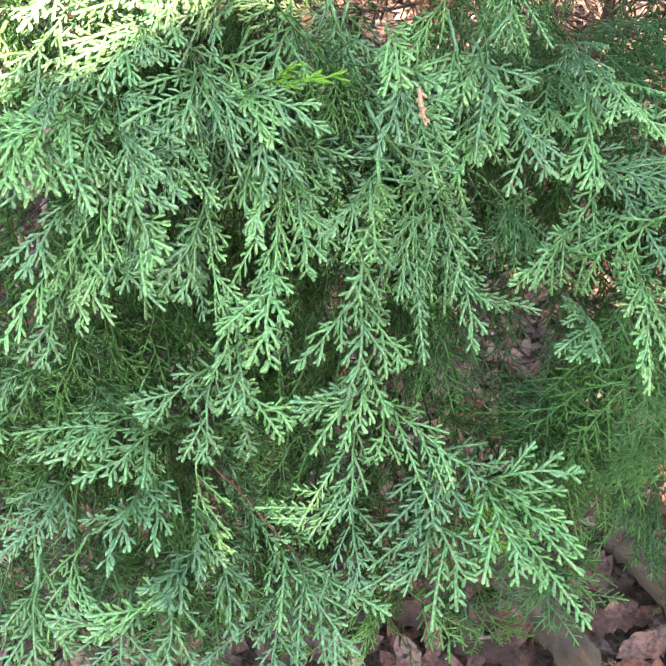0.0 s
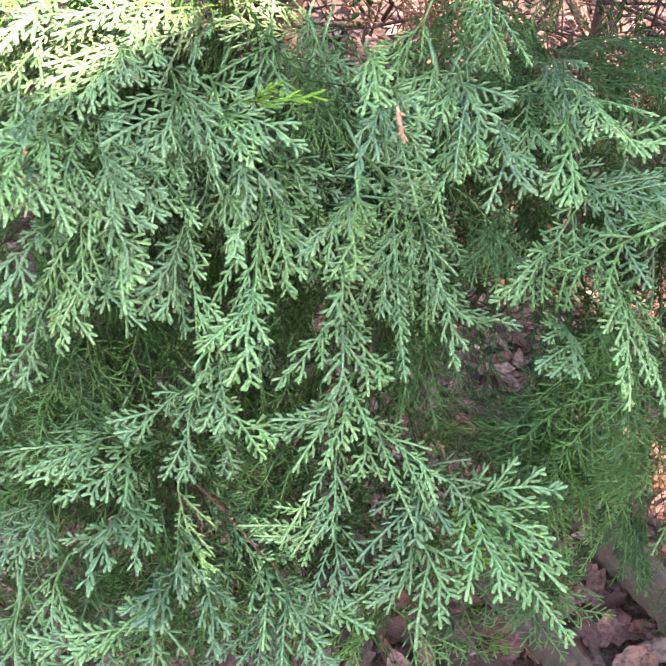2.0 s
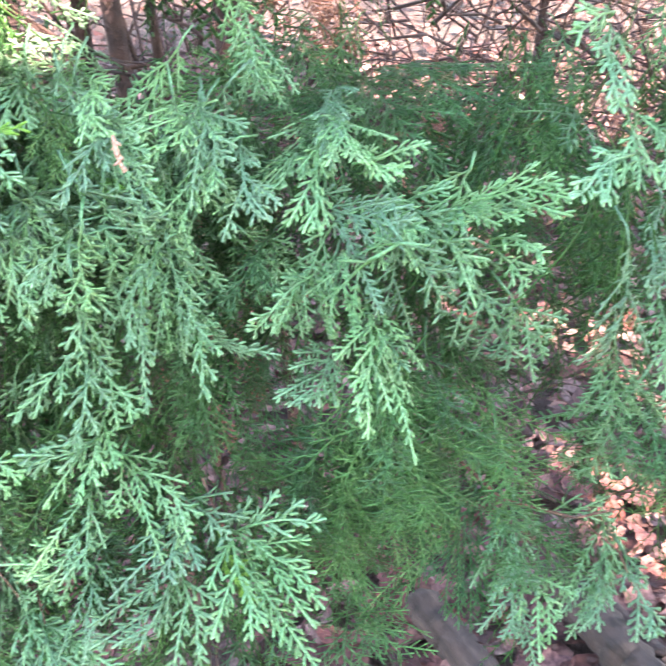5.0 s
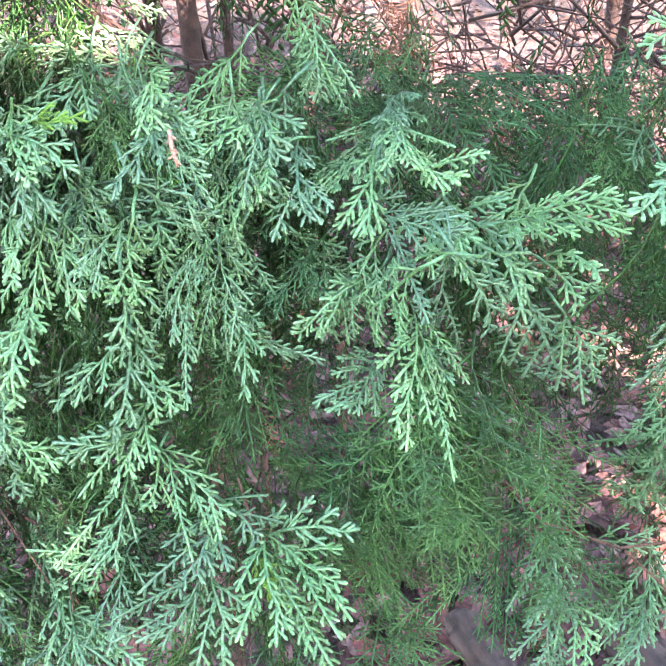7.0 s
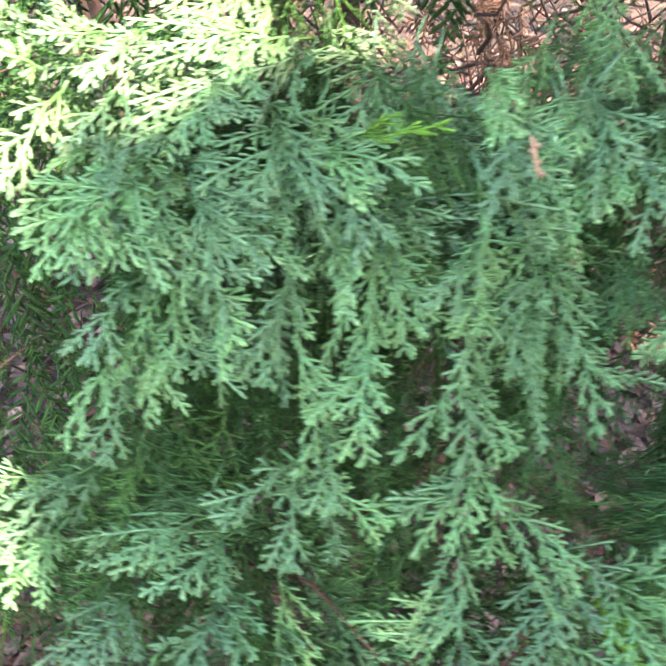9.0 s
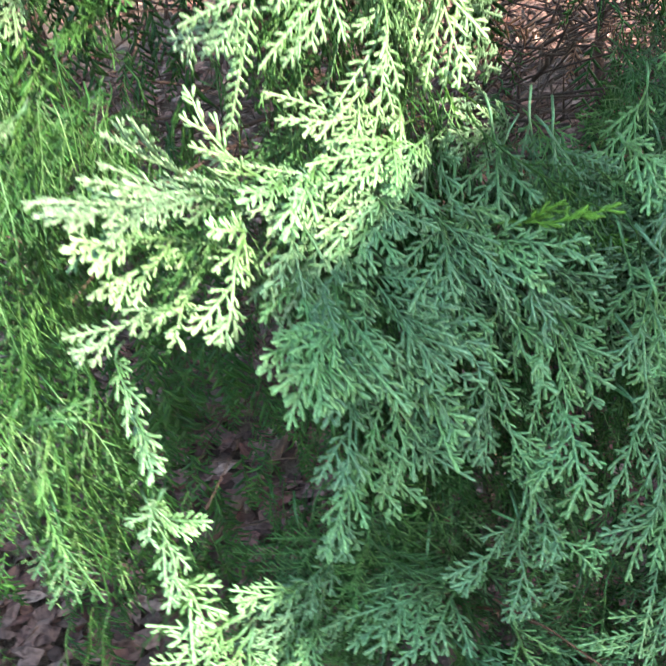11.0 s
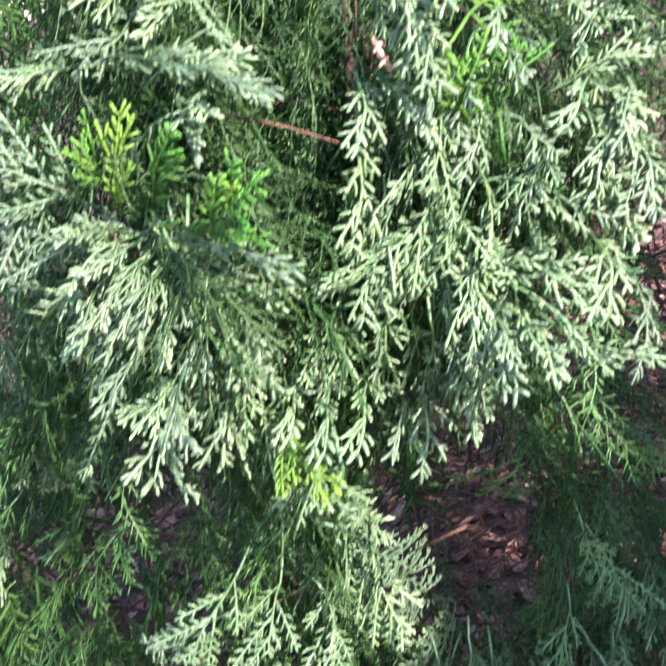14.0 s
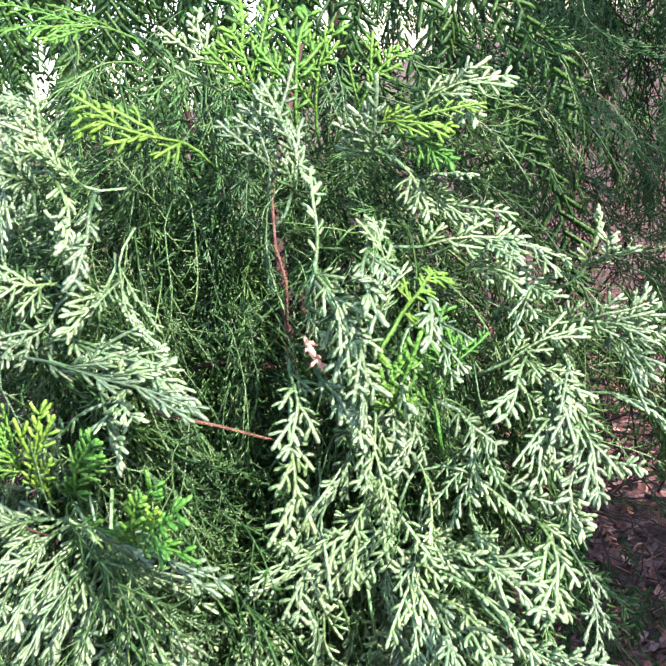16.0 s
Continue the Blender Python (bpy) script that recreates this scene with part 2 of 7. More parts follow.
# ---- one flat spray of scale-leaved twigs ----
def spray(rng, length, width, old=False, lean_to=0.0, coarse=False):
    """Base at the origin, tip at +y, in the xy plane, arched towards +z: an axis with alternate side twigs, each with a comb of blunt scaly fingers.
    Young sprays have stout, club-ended fingers; old ones are thinner, longer and more open."""
    soup = Soup()
    up = Vector((0, 0, 1))
    bow = rng.uniform(0.02, 0.12) * length
    sway = rng.uniform(-0.09, 0.09) * length
    kink = rng.uniform(0, 6.3)
    stout = 0.00056 if old else 0.00066
    swell = 0.00008 if old else 0.00030
    sides = 3 if coarse or old else 4

    def on_axis(u):
        return Vector((sway * math.sin(math.pi * u) + 0.012 * length * math.sin(8 * u + kink), length * u, bow * 4 * u * (1 - u)))

    def shoot(points, young, first=0.85):
        """A scaly twig along points, swelling to a blunt end."""
        if coarse or (old and len(points) == 3):
            points = (points[0], points[-1])
        n = len(points)
        rr, ages, pts = [], [], list(points)
        for k in range(n):
            s = k / (n - 1)
            rr.append((stout + swell * young * s) * (first + (1 - first) * min(1, 2 * s)))
            ages.append(min(1.0, young * (0.45 + 0.55 * s)))
        if coarse:
            rr = [1.15 * stout, 0]
        else:
            end = points[-1] + (points[-1] - points[-2]).normalized() * rr[-1] * 0.9
            pts.append(end)
            rr[-1] *= 0.96
            rr.append(rr[-1] * 0.42)
            ages.append(min(1.0, young + 0.12))
        tube(soup, pts, rr, sides, ages, 0.72, (0, 0, 1), not coarse)

    steps = 5 if coarse else 9
    axis = [Vector((0, -0.013, -0.011)), Vector((0, -0.006, -0.003))] + [on_axis(i / steps) for i in range(steps + 1)]
    tube(soup, axis, [stout * 1.2, stout * 1.15] + [stout * (1.12 - 0.12 * i / steps) for i in range(steps)] + [stout * 0.5], sides, [0.0, 0.0] + [0.05 + 0.75 * (i / steps) ** 1.5 for i in range(steps + 1)], 0.8, (0, 0, 1))
    gap = (0.0058 if old else 0.0064) * (1.25 if coarse else 1.0)
    n = max(5, int(length / gap))
    hand = rng.choice((-1, 1))
    lean = rng.uniform(0.55, 0.78)
    peak = rng.uniform(0.2, 0.45)

    def finger(b, w, across, size, young):
        """A short blunt shoot, now and then with a bud at its side."""
        spread = rng.uniform(0.62, 0.95)
        way = (w * math.cos(spread) + across * math.sin(spread) + up * rng.uniform(-0.3, 0.18)).normalized()
        tip = b + way * size + w * size * 0.12 - up * 0.10 * size
        shoot([b, b.lerp(tip, 0.5) + (across * rng.uniform(0.02, 0.14) + up * rng.uniform(0.0, 0.10)) * size, tip], young)
        if not old and not coarse and size > 0.0050:
            at = b.lerp(tip, rng.uniform(0.4, 0.6))
            d = (way * 0.82 + across * 0.6 * rng.choice((-1, 1))).normalized() * rng.uniform(0.0018, 0.0027)
            shoot([at, at + d * 0.55, at + d], young)

    for i in range(n + 1):
        u = min(0.985, max(0.02, 0.02 + 0.96 * (i + rng.uniform(-0.22, 0.22)) / n))
        hand = -hand
        base = on_axis(u)
        ahead = (on_axis(min(u + 0.02, 1.0)) - on_axis(u - 0.02)).normalized()
        if u > 0.12 and not coarse:
            for k in range(2):
                s = min(0.99, u + (0.3 + 0.4 * k) / n)
                finger(on_axis(s), ahead, Vector((-hand if k else hand, 0, 0)), rng.uniform(0.0030, 0.0050) * (1.25 if old else 1.0), min(1.0, 0.2 + 0.7 * u))
        if rng.random() < 0.06:
            continue
        shape = 0.6 + 0.4 * u / peak if u < peak else 1 - 0.82 * ((u - peak) / (1 - peak)) ** 1.15
        lopsided = 1 + 0.22 * lean_to * hand
        reach = max(0.0042, 0.5 * width * shape * lopsided * rng.choice((0.45, 0.7, 0.9, 1.1, 1.3)) / math.sin(lean))
        turn = lean * rng.uniform(0.8, 1.2) * (1 - 0.25 * u)
        d0 = (ahead * math.cos(turn) + Vector((hand, 0, 0)) * math.sin(turn) + up * rng.uniform(-0.30, 0.18)).normalized()
        bend = (ahead * rng.uniform(-0.05, 0.40) + up * rng.uniform(-0.5, -0.05)) * reach * 0.5

        def on_side(s):
            return base + d0 * reach * s + bend * s * s

        outer = (0.15 if old else 0.3) + 0.7 * u
        ss = (0, 0.5, 1.0) if coarse or reach < 0.008 else (0, 0.35, 0.7, 1.0)
        shoot([on_side(s) for s in ss], min(1.0, outer + 0.15))
        if reach < 0.0060:
            continue
        pitch = (0.0026 if old else 0.0024) * (1.7 if coarse else 1.0)
        m = int(reach * 0.84 / pitch)
        flip = -hand
        for j in range(m):
            s = 0.16 + 0.80 * (j + rng.uniform(-0.25, 0.25)) / max(1, m)
            flip = -flip
            if rng.random() < 0.08:
                continue
            room = (1 - s) * reach
            size = min(0.0074 if old else 0.0056, 0.40 * room + 0.0024) * rng.uniform(0.65, 1.15)
            w = (on_side(min(1, s + 0.05)) - on_side(s - 0.05)).normalized()
            finger(on_side(s), w, w.cross(up).normalized() * flip, size, min(1.0, max(0.05, (0.25 + 0.8 * s) * outer + rng.uniform(-0.1, 0.12))))
    return soup


SPRAYS, OLD_SPRAYS = [], []
spray_rng = random.Random(11)
for spray_length in (0.024, 0.033, 0.044, 0.058, 0.076, 0.100):
    for spray_shape in (0.45, 0.7, 1.05):
        for spray_lean in (-1, 1):
            SPRAYS.append((spray_length, spray_length * spray_shape, spray(spray_rng, spray_length, spray_length * spray_shape, False, spray_lean)))
            OLD_SPRAYS.append((spray_length, spray_length * spray_shape, spray(spray_rng, spray_length, spray_length * spray_shape, True, spray_lean)))
SPRAY_MESHES = {}


def spray_mesh(index, material, kit):
    key = (index, material.name)
    if key not in SPRAY_MESHES:
        SPRAY_MESHES[key] = kit[index][2].mesh("frond", material)
    return SPRAY_MESHES[key]


def pick_spray(rng, length, width, kit):
    miss = [abs(math.log(length / l)) + 0.8 * abs(math.log(width / w)) + rng.uniform(0, 0.25) for l, w, _ in kit]
    return miss.index(min(miss))


def frond_pose(base, tip, facing, twist):
    axis = (tip - base).normalized()
    up = facing - facing.dot(axis) * axis
    up = up.normalized() if up.length > 1e-3 else axis.orthogonal().normalized()
    up = Matrix.Rotation(twist, 3, axis) @ up
    right = axis.cross(up)
    m = Matrix((right, axis, up)).transposed().to_4x4()
    return Matrix.Translation(base) @ m


frond_rng = random.Random(3)
frond_tilt, young_green = 0.38, green


def frond(limb, bx, by, bz, tx, ty, tz, width, material=None):
    """One spray as a part of a limb, from its base to its tip."""
    base, tip = Vector((bx, by, bz)), Vector((tx, ty, tz))
    length = (tip - base).length
    kit = OLD_SPRAYS if material in (green_mid, green_deep) else SPRAYS
    i = pick_spray(frond_rng, length, width, kit)
    l, w, _ = kit[i]
    m = frond_pose(base, tip, limb_facing[limb.name], frond_rng.gauss(0, 0.25 if material is lime else frond_tilt))
    sx, sy = min(1.2, max(0.7, width / w)), length / l
    ob = part("frond", spray_mesh(i, material or young_green, kit), limb)
    FRONT.append((limb.parent, base, tip, limb_facing[limb.name]))
    ob.matrix_basis = Matrix.Translation(-limb.parent.location) @ m @ Matrix.Diagonal((sx, sy, 0.5 * (sx + sy), 1))
    return ob


limb_facing = {}
FRONT = []


def bare_twig(shrub, *points, radius=0.0007):
    """A short brown stretch of stem that shows between sprays."""
    soup = Soup()
    pts = [Vector(p) - shrub.location for p in points]
    tube(soup, pts, [radius * (1 - 0.35 * k / (len(pts) - 1)) for k in range(len(pts))], 6)
    return part("stem", soup.mesh("stem", twig_bark), shrub, "bare brown stem")


def dried_tip(shrub, *points):
    """A withered, pinkish-brown shoot end with a few clasping scales."""
    soup = Soup()
    pts = [Vector(p) - shrub.location for p in points]
    tube(soup, pts, (0.0007, 0.0013, 0.0006), 6, (0.3, 0.7, 1.0))
    for k in range(6):
        at = pts[0].lerp(pts[-1], 0.15 + 0.13 * k)
        out = Vector((math.cos(2.4 * k), 0.4 * math.sin(2.4 * k) - 0.4, -0.6)) * 0.0034
        tube(soup, [at, at + out * 0.6, at + out], (0.0006, 0.0008, 0), 4, (0.4, 0.8, 1.0))
    return part("dried_tip", soup.mesh("dried_tip", dry_scale), shrub, "withered pinkish-brown shoot tip")


def limb_of(shrub, facing, *points, radius=0.0016):
    """A bare brown limb, thinning outwards, that carries fronds."""
    soup = Soup()
    pts = [Vector(p) for p in points]
    smooth = []
    for i in range(len(pts) - 1):
        a, b = pts[i], pts[i + 1]
        for k in range(5):
            s = k / 5
            smooth.append(a.lerp(b, s) + Vector((0.006 * math.sin(7 * s + i), 0.004 * math.cos(5 * s), 0.012 * math.sin(math.pi * s))))
    smooth.append(pts[-1])
    n = len(smooth)
    tube(soup, smooth, [radius * (1 - 0.8 * k / (n - 1)) for k in range(n)], 7)
    ob = part("limb", soup.mesh("limb", bark), shrub, "thin reddish-brown limb")
    limb_facing[ob.name] = Vector(facing).normalized()
    return ob


def joined_fronds(name, shrub, rows, material, label, kit=None):
    """Inner sprays too many to pick apart, as one mesh. Rows: base, tip, facing, twist, spray."""
    vs, fs, ages, count = [], [], [], 0
    for base, tip, facing, twist, i in rows:
        v, f, a = (kit or INNER)[i % len(kit or INNER)].arrays_kept
        size = (tip - base).length / INNER_LENGTH
        m = np.array(frond_pose(base, tip, facing, twist) @ Matrix.Scale(size, 4))
        vs.append(v @ m[:3, :3].T + m[:3, 3])
        fs.append(f + count)
        ages.append(a)
        count += len(v)
    v, f, a = np.concatenate(vs), np.concatenate(fs), np.concatenate(ages)
    me = bpy.data.meshes.new(name)
    me.vertices.add(len(v))
    me.vertices.foreach_set("co", v.astype(np.float32).ravel())
    me.loops.add(f.size)
    me.loops.foreach_set("vertex_index", f.astype(np.int32).ravel())
    me.polygons.add(len(f))
    me.polygons.foreach_set("loop_start", np.arange(0, f.size, 3, dtype=np.int32))
    me.polygons.foreach_set("use_smooth", np.ones(len(f), bool))
    me.attributes.new("age", "FLOAT", "POINT").data.foreach_set("value", a.astype(np.float32))
    me.materials.append(material)
    me.update()
    me.validate()
    return part(name, me, shrub, label, "stuff")


def triangles(faces):
    out = []
    for f in faces:
        out.extend((f[0], f[k], f[k + 1]) for k in range(1, len(f) - 1))
    return np.array(out)


INNER_LENGTH = 0.07
INNER = []
for k in range(6):
    s = spray(spray_rng, INNER_LENGTH, INNER_LENGTH * (0.5, 0.7, 0.9)[k % 3], True, (-1, 1)[k % 2], True)
    v, f, a = s.arrays()
    s.arrays_kept = (v, triangles(f), a)
    INNER.append(s)
FAR = []
for k in range(4):
    s = Soup()
    for j in range(15):
        u, hand = j / 15, 1 if j % 2 else -1
        l = INNER_LENGTH * 0.42 * min(1, u * 3 + 0.3) * (1.05 - u) * spray_rng.uniform(0.7, 1.2)
        b = Vector((0, INNER_LENGTH * u, 0.02 * u * (1 - u)))
        d = Vector((hand * 0.75, 0.8, spray_rng.uniform(-0.4, 0.3)))
        tube(s, [b, b + d * l * 0.6, b + d * l - Vector((0, 0, 0.2 * l))], [0.0014, 0.0017, 0], 3, [0.2, 0.5, 0.9], 0.7, (0, 0, 1), False)
    tube(s, [(0, 0, 0), (0, INNER_LENGTH, 0)], [0.0014, 0], 3, [0.1, 0.9])
    v, f, a = s.arrays()
    s.arrays_kept = (v, triangles(f), a)
    FAR.append(s)

# ---- ground ----
soup = Soup()
steps = [-60, -30, -14, -7, -4] + [round(-3 + 0.16 * k, 2) for k in range(45)] + [6, 9, 16, 32, 70, 140]
for j, y in enumerate(steps):
    soup.add([(x, y, 0.02 * noise.noise((x * 1.3, y * 1.3, 0)) - 0.015) for x in steps], [], 0.0)
n = len(steps)
soup.f = [(j * n + i, j * n + i + 1, (j + 1) * n + i + 1, (j + 1) * n + i) for j in range(n - 1) for i in range(n - 1)]
ground = tagged(new("ground", soup.mesh("ground", soil)), "brown leaf mould and bare soil under the shrubs", "ground", kind="structure")


# ---- fallen leaves ----
def leaf_soup(rng, length, wide, curl, nx=2, ny=8):
    """A dry pointed leaf with a folded midrib, a wavy torn rim and a twist, on its back at the origin."""
    s = Soup()
    verts, faces = [], []
    twist, fold, widest = rng.uniform(-0.8, 0.8), rng.uniform(0.0, 0.25), rng.uniform(0.65, 1.15)
    wave, roll = rng.uniform(0, 6.3), rng.uniform(0.2, 0.9)
    for j in range(ny + 1):
        u = j / ny
        half = wide * 0.5 * math.sin(math.pi * u ** widest) ** 0.9 + 0.0008
        rims = {-1: rng.uniform(0.75, 1.1), 1: rng.uniform(0.75, 1.1)}
        for i in range(-nx, nx + 1):
            w = i / nx
            x = half * w * (rims[1 if w > 0 else -1] if abs(w) == 1 else 1)
            z = fold * half * abs(w) + curl * (0.6 * half * w * w + 0.8 * length * (u - 0.5) ** 2) + (0.10 * half * rng.uniform(-1, 1) if abs(w) == 1 else 0) + 0.18 * half * abs(w) * math.sin(11 * u + wave + 2 * roll * w) + twist * x * (u - 0.5)
            verts.append((x + 0.06 * length * math.sin(3 * u), (u - 0.5) * length, z))
    n = 2 * nx + 1
    for j in range(ny):
        for i in range(n - 1):
            a = j * n + i
            faces.append((a, a + 1, a + n + 1, a + n))
    s.add(verts, faces, 0.0)
    return s


leaf_rng = random.Random(21)
LEAVES = [leaf_soup(leaf_rng, leaf_rng.uniform(0.065, 0.115), leaf_rng.uniform(0.036, 0.058), leaf_rng.uniform(-0.30, 0.30), 3, 12) for _ in range(8)]
LEAF_MESHES = [s.mesh("dead_leaf", litter) for s in LEAVES]


def leaf_pose(rng, x, y, lift):
    return pose(x, y, lift, rng.gauss(0, 13), rng.gauss(0, 13), rng.uniform(0, 360))


near_leaves = [(0.05, 0.62, 0.72, 1.25, 230), (-0.75, 0.75, -0.15, 1.35, 70), (0.0, 1.5, 0.75, 2.3, 60)]
for x0, y0, x1, y1, count in near_leaves:
    for _ in range(count):
        k = leaf_rng.randrange(8)
        ob = new("dead_leaf", LEAF_MESHES[k])
        ob.matrix_basis = leaf_pose(leaf_rng, leaf_rng.uniform(x0, x1), leaf_rng.uniform(y0, y1), leaf_rng.uniform(0.012, 0.03)) @ Matrix.Scale(leaf_rng.uniform(0.5, 0.95), 4)
        tagged(ob, "dry curled brown fallen leaf lying on leaf litter", "leaf", "fallen leaves on the ground")
vs, fs, count = [], [], 0
small = [leaf_soup(leaf_rng, leaf_rng.uniform(0.04, 0.075), leaf_rng.uniform(0.022, 0.042), leaf_rng.uniform(-0.5, 0.6), 1, 3) for _ in range(8)]
for s in small:
    s.arrays_kept = s.arrays()
for k in range(16000):
    y = 0.35 + 6.5 * leaf_rng.random() ** 1.6
    x = leaf_rng.uniform(-1.0 - 0.45 * y, 1.0 + 0.45 * y)
    if k >= 11500:
        x, y = leaf_rng.uniform(-1.2, 1.5), leaf_rng.uniform(0.9, 3.6)
    elif k >= 8000:
        x, y = leaf_rng.gauss(0, 1.8), leaf_rng.gauss(0.6, 2.0)
    v, f, a = small[leaf_rng.randrange(8)].arrays_kept
    m = np.array(leaf_pose(leaf_rng, x, y, leaf_rng.uniform(0.0, 0.02)))
    vs.append(v @ m[:3, :3].T + m[:3, 3])
    fs.extend([tuple(i + count for i in face) for face in f])
    count += len(v)
me = bpy.data.meshes.new("leaf_litter")
me.from_pydata(np.concatenate(vs).tolist(), [], fs)
me.materials.append(litter_stuff)
me.polygons.foreach_set("use_smooth", np.ones(len(fs), bool))
tagged(new("leaf_litter", me), "layer of dry brown and mauve fallen leaves", "leaf litter", kind="stuff")


# ---- wood on the ground ----
def stick(name, points, radii, label, category, material, sides=10):
    """Round wood with ridges of bark along it; its grain runs along its own y."""
    s = Soup()
    pts = [Vector(p) for p in points]
    way = (pts[-1] - pts[0]).normalized()
    across = way.cross(Vector((0, 0, 1))).normalized()
    m = Matrix.Translation(pts[0]) @ Matrix((across, way, across.cross(way))).transposed().to_4x4()
    back = m.inverted()
    tube(s, [back @ p for p in pts], radii, sides)
    if radii[0] > 0.012:
        for k, p in enumerate(s.v[0]):
            n = noise.noise(Vector((p[0] * 190, p[1] * 9, p[2] * 190))) + 0.5 * noise.noise(Vector((p[0] * 60, p[1] * 25, p[2] * 60)))
            s.v[0][k] = (p[0] * (1 + 0.11 * n), p[1], p[2] * (1 + 0.11 * n))
    ob = new(name, s.mesh(name, material))
    ob.matrix_basis = m
    return tagged(ob, label, category)


def log_line(a, b, r, lumps, seed):
    a, b, g = Vector(a), Vector(b), random.Random(seed)
    pts = [a.lerp(b, k / lumps) + Vector((g.gauss(0, 0.003), g.gauss(0, 0.003), g.gauss(0, 0.002))) for k in range(lumps + 1)]
    return pts, [r * g.uniform(0.94, 1.06) * (0.72 if k in (0, lumps) else 0.93 if k in (1, lumps - 1) else 1.0) for k in range(lumps + 1)]


pts, radii = log_line((0.425, 0.955, 0.042), (0.60, 0.672, 0.040), 0.033, 30, 1)
stick("log", pts, radii, "grey-brown weathered log lying on the leaf litter", "log", grey_wood, 28)
pts, radii = log_line((0.215, 0.895, 0.040), (0.350, 0.705, 0.032), 0.029, 24, 7)
stick("log", pts, radii, "short brown log with a rounded end in the litter", "log", grey_wood, 26)
pts, radii = log_line((0.505, 0.915, 0.028), (0.585, 0.800, 0.026), 0.016, 14, 2)
stick("log", pts, radii, "thin grey weathered branch beside the log", "log", grey_wood, 18)
pts, radii = log_line((0.13, 1.86, 0.03), (0.37, 1.95, 0.045), 0.006, 5, 3)
stick("stick", pts, radii, "pale dry stick lying on the leaf litter", "stick", grey_wood, 7)
pts, radii = log_line((0.12, 2.15, 0.03), (0.42, 2.35, 0.16), 0.006, 5, 4)
stick("stick", pts, radii, "pale dry stick propped on the leaf litter", "stick", grey_wood, 7)
pts, radii = log_line((-0.02, 1.13, 0.02), (0.03, 1.24, 0.12), 0.012, 4, 5)
stick("stick", pts, radii, "reddish broken stick standing in the litter", "stick", bark, 8)
pts, radii = log_line((-0.50, 1.02, 0.025), (-0.28, 1.34, 0.04), 0.014, 6, 6)
stick("stick", pts, radii, "brown fallen branch on the leaf litter", "stick", bark, 8)

pts, radii = log_line((-0.593, 1.462, 0.035), (-0.342, 1.376, 0.04), 0.020, 12, 20)
stick("branch", pts, radii, "dark reddish-brown fallen branch on the litter", "branch", bark, 12)
pts, radii = log_line((-0.477, 1.503, 0.035), (-0.316, 1.476, 0.04), 0.012, 12, 21)
stick("branch", pts, radii, "thin dark reddish fallen branch on the litter", "branch", bark, 12)
pts, radii = log_line((-0.349, 1.249, 0.03), (-0.394, 1.130, 0.03), 0.008, 8, 23)
stick("stick", pts, radii, "pale dry stick among the fallen leaves", "stick", grey_wood, 8)

# ---- blue-green cypress shrub with drooping flat sprays ----
shrub_low = thing("cypress_shrub", (0.02, 0.98, 0.), "blue-green cypress shrub with drooping flat sprays", "shrub", "cypress shrubs in front")
s = Soup()
tube(s, [(0, 0, -0.03), (0.01, 0.005, 0.250), (0., 0., 0.5), (0., -0.01, 0.65), (0.01, -0.02, 0.8)], [0.0120, 0.0100, 0.0080, 0.0050, 0.0030], 9)
part("trunk", s.mesh("trunk", bark), shrub_low, "reddish-brown peeling trunk")
limb = limb_of(shrub_low, (0.03, -0.77, 0.6), (0.01, -0.02, 0.8), (0.0076, -0.2962, 0.9405), (0.0056, -0.5586, 1.0008))
frond(limb, -0.0334, 0.3853, 1.0328, 0.0014, 0.3574, 1.0482, 0.011, lime)
frond(limb, -0.0233, 0.3562, 0.9969, -0.0247, 0.3256, 0.9589, 0.036)
frond(limb, -0.0184, 0.3647, 0.9922, -0.0102, 0.338, 0.9605, 0.037)
frond(limb, -0.0313, 0.3592, 1.0014, -0.0327, 0.3339, 0.9809, 0.019)
frond(limb, -0.0192, 0.3953, 1.0052, -0.0008, 0.3708, 0.9919, 0.038)
frond(limb, -0.0071, 0.4539, 1.0446, -0.005, 0.3984, 1.0065, 0.045, green_mid)
frond(limb, -0.0254, 0.4412, 1.0378, -0.0327, 0.4085, 1.0205, 0.041)
frond(limb, 0.0217, 0.3989, 1.0533, 0.0286, 0.3722, 1.039, 0.026)
frond(limb, 0.0284, 0.3876, 1.0383, 0.0207, 0.3411, 1.026, 0.028)
frond(limb, 0.0305, 0.3869, 1.0366, 0.0506, 0.3671, 1.0201, 0.028)
frond(limb, 0.0283, 0.3888, 1.0398, 0.0455, 0.3759, 1.0381, 0.019)
frond(limb, 0.0242, 0.3544, 1.0213, 0.0452, 0.3645, 0.991, 0.035)
frond(limb, 0.0213, 0.3522, 1.0035, 0.0222, 0.3428, 0.9663, 0.033)
frond(limb, 0.0175, 0.3519, 1.0035, 0.0001, 0.331, 0.9868, 0.028)
frond(limb, 0.0126, 0.3491, 0.9781, 0.0122, 0.3346, 0.9445, 0.041)
frond(limb, 0.0484, 0.3777, 0.9787, 0.0361, 0.3463, 0.9473, 0.041)
frond(limb, 0.0506, 0.3801, 0.9774, 0.0652, 0.3577, 0.9458, 0.041)
frond(limb, 0.0355, 0.3795, 0.9864, 0.058, 0.3938, 0.9695, 0.031)
frond(limb, 0.0666, 0.4179, 1.0374, 0.0809, 0.392, 1.0198, 0.038)
frond(limb, 0.0856, 0.4203, 1.0178, 0.0977, 0.3681, 1.0026, 0.043)
frond(limb, 0.0804, 0.4084, 1.0186, 0.0669, 0.3829, 0.9997, 0.037)
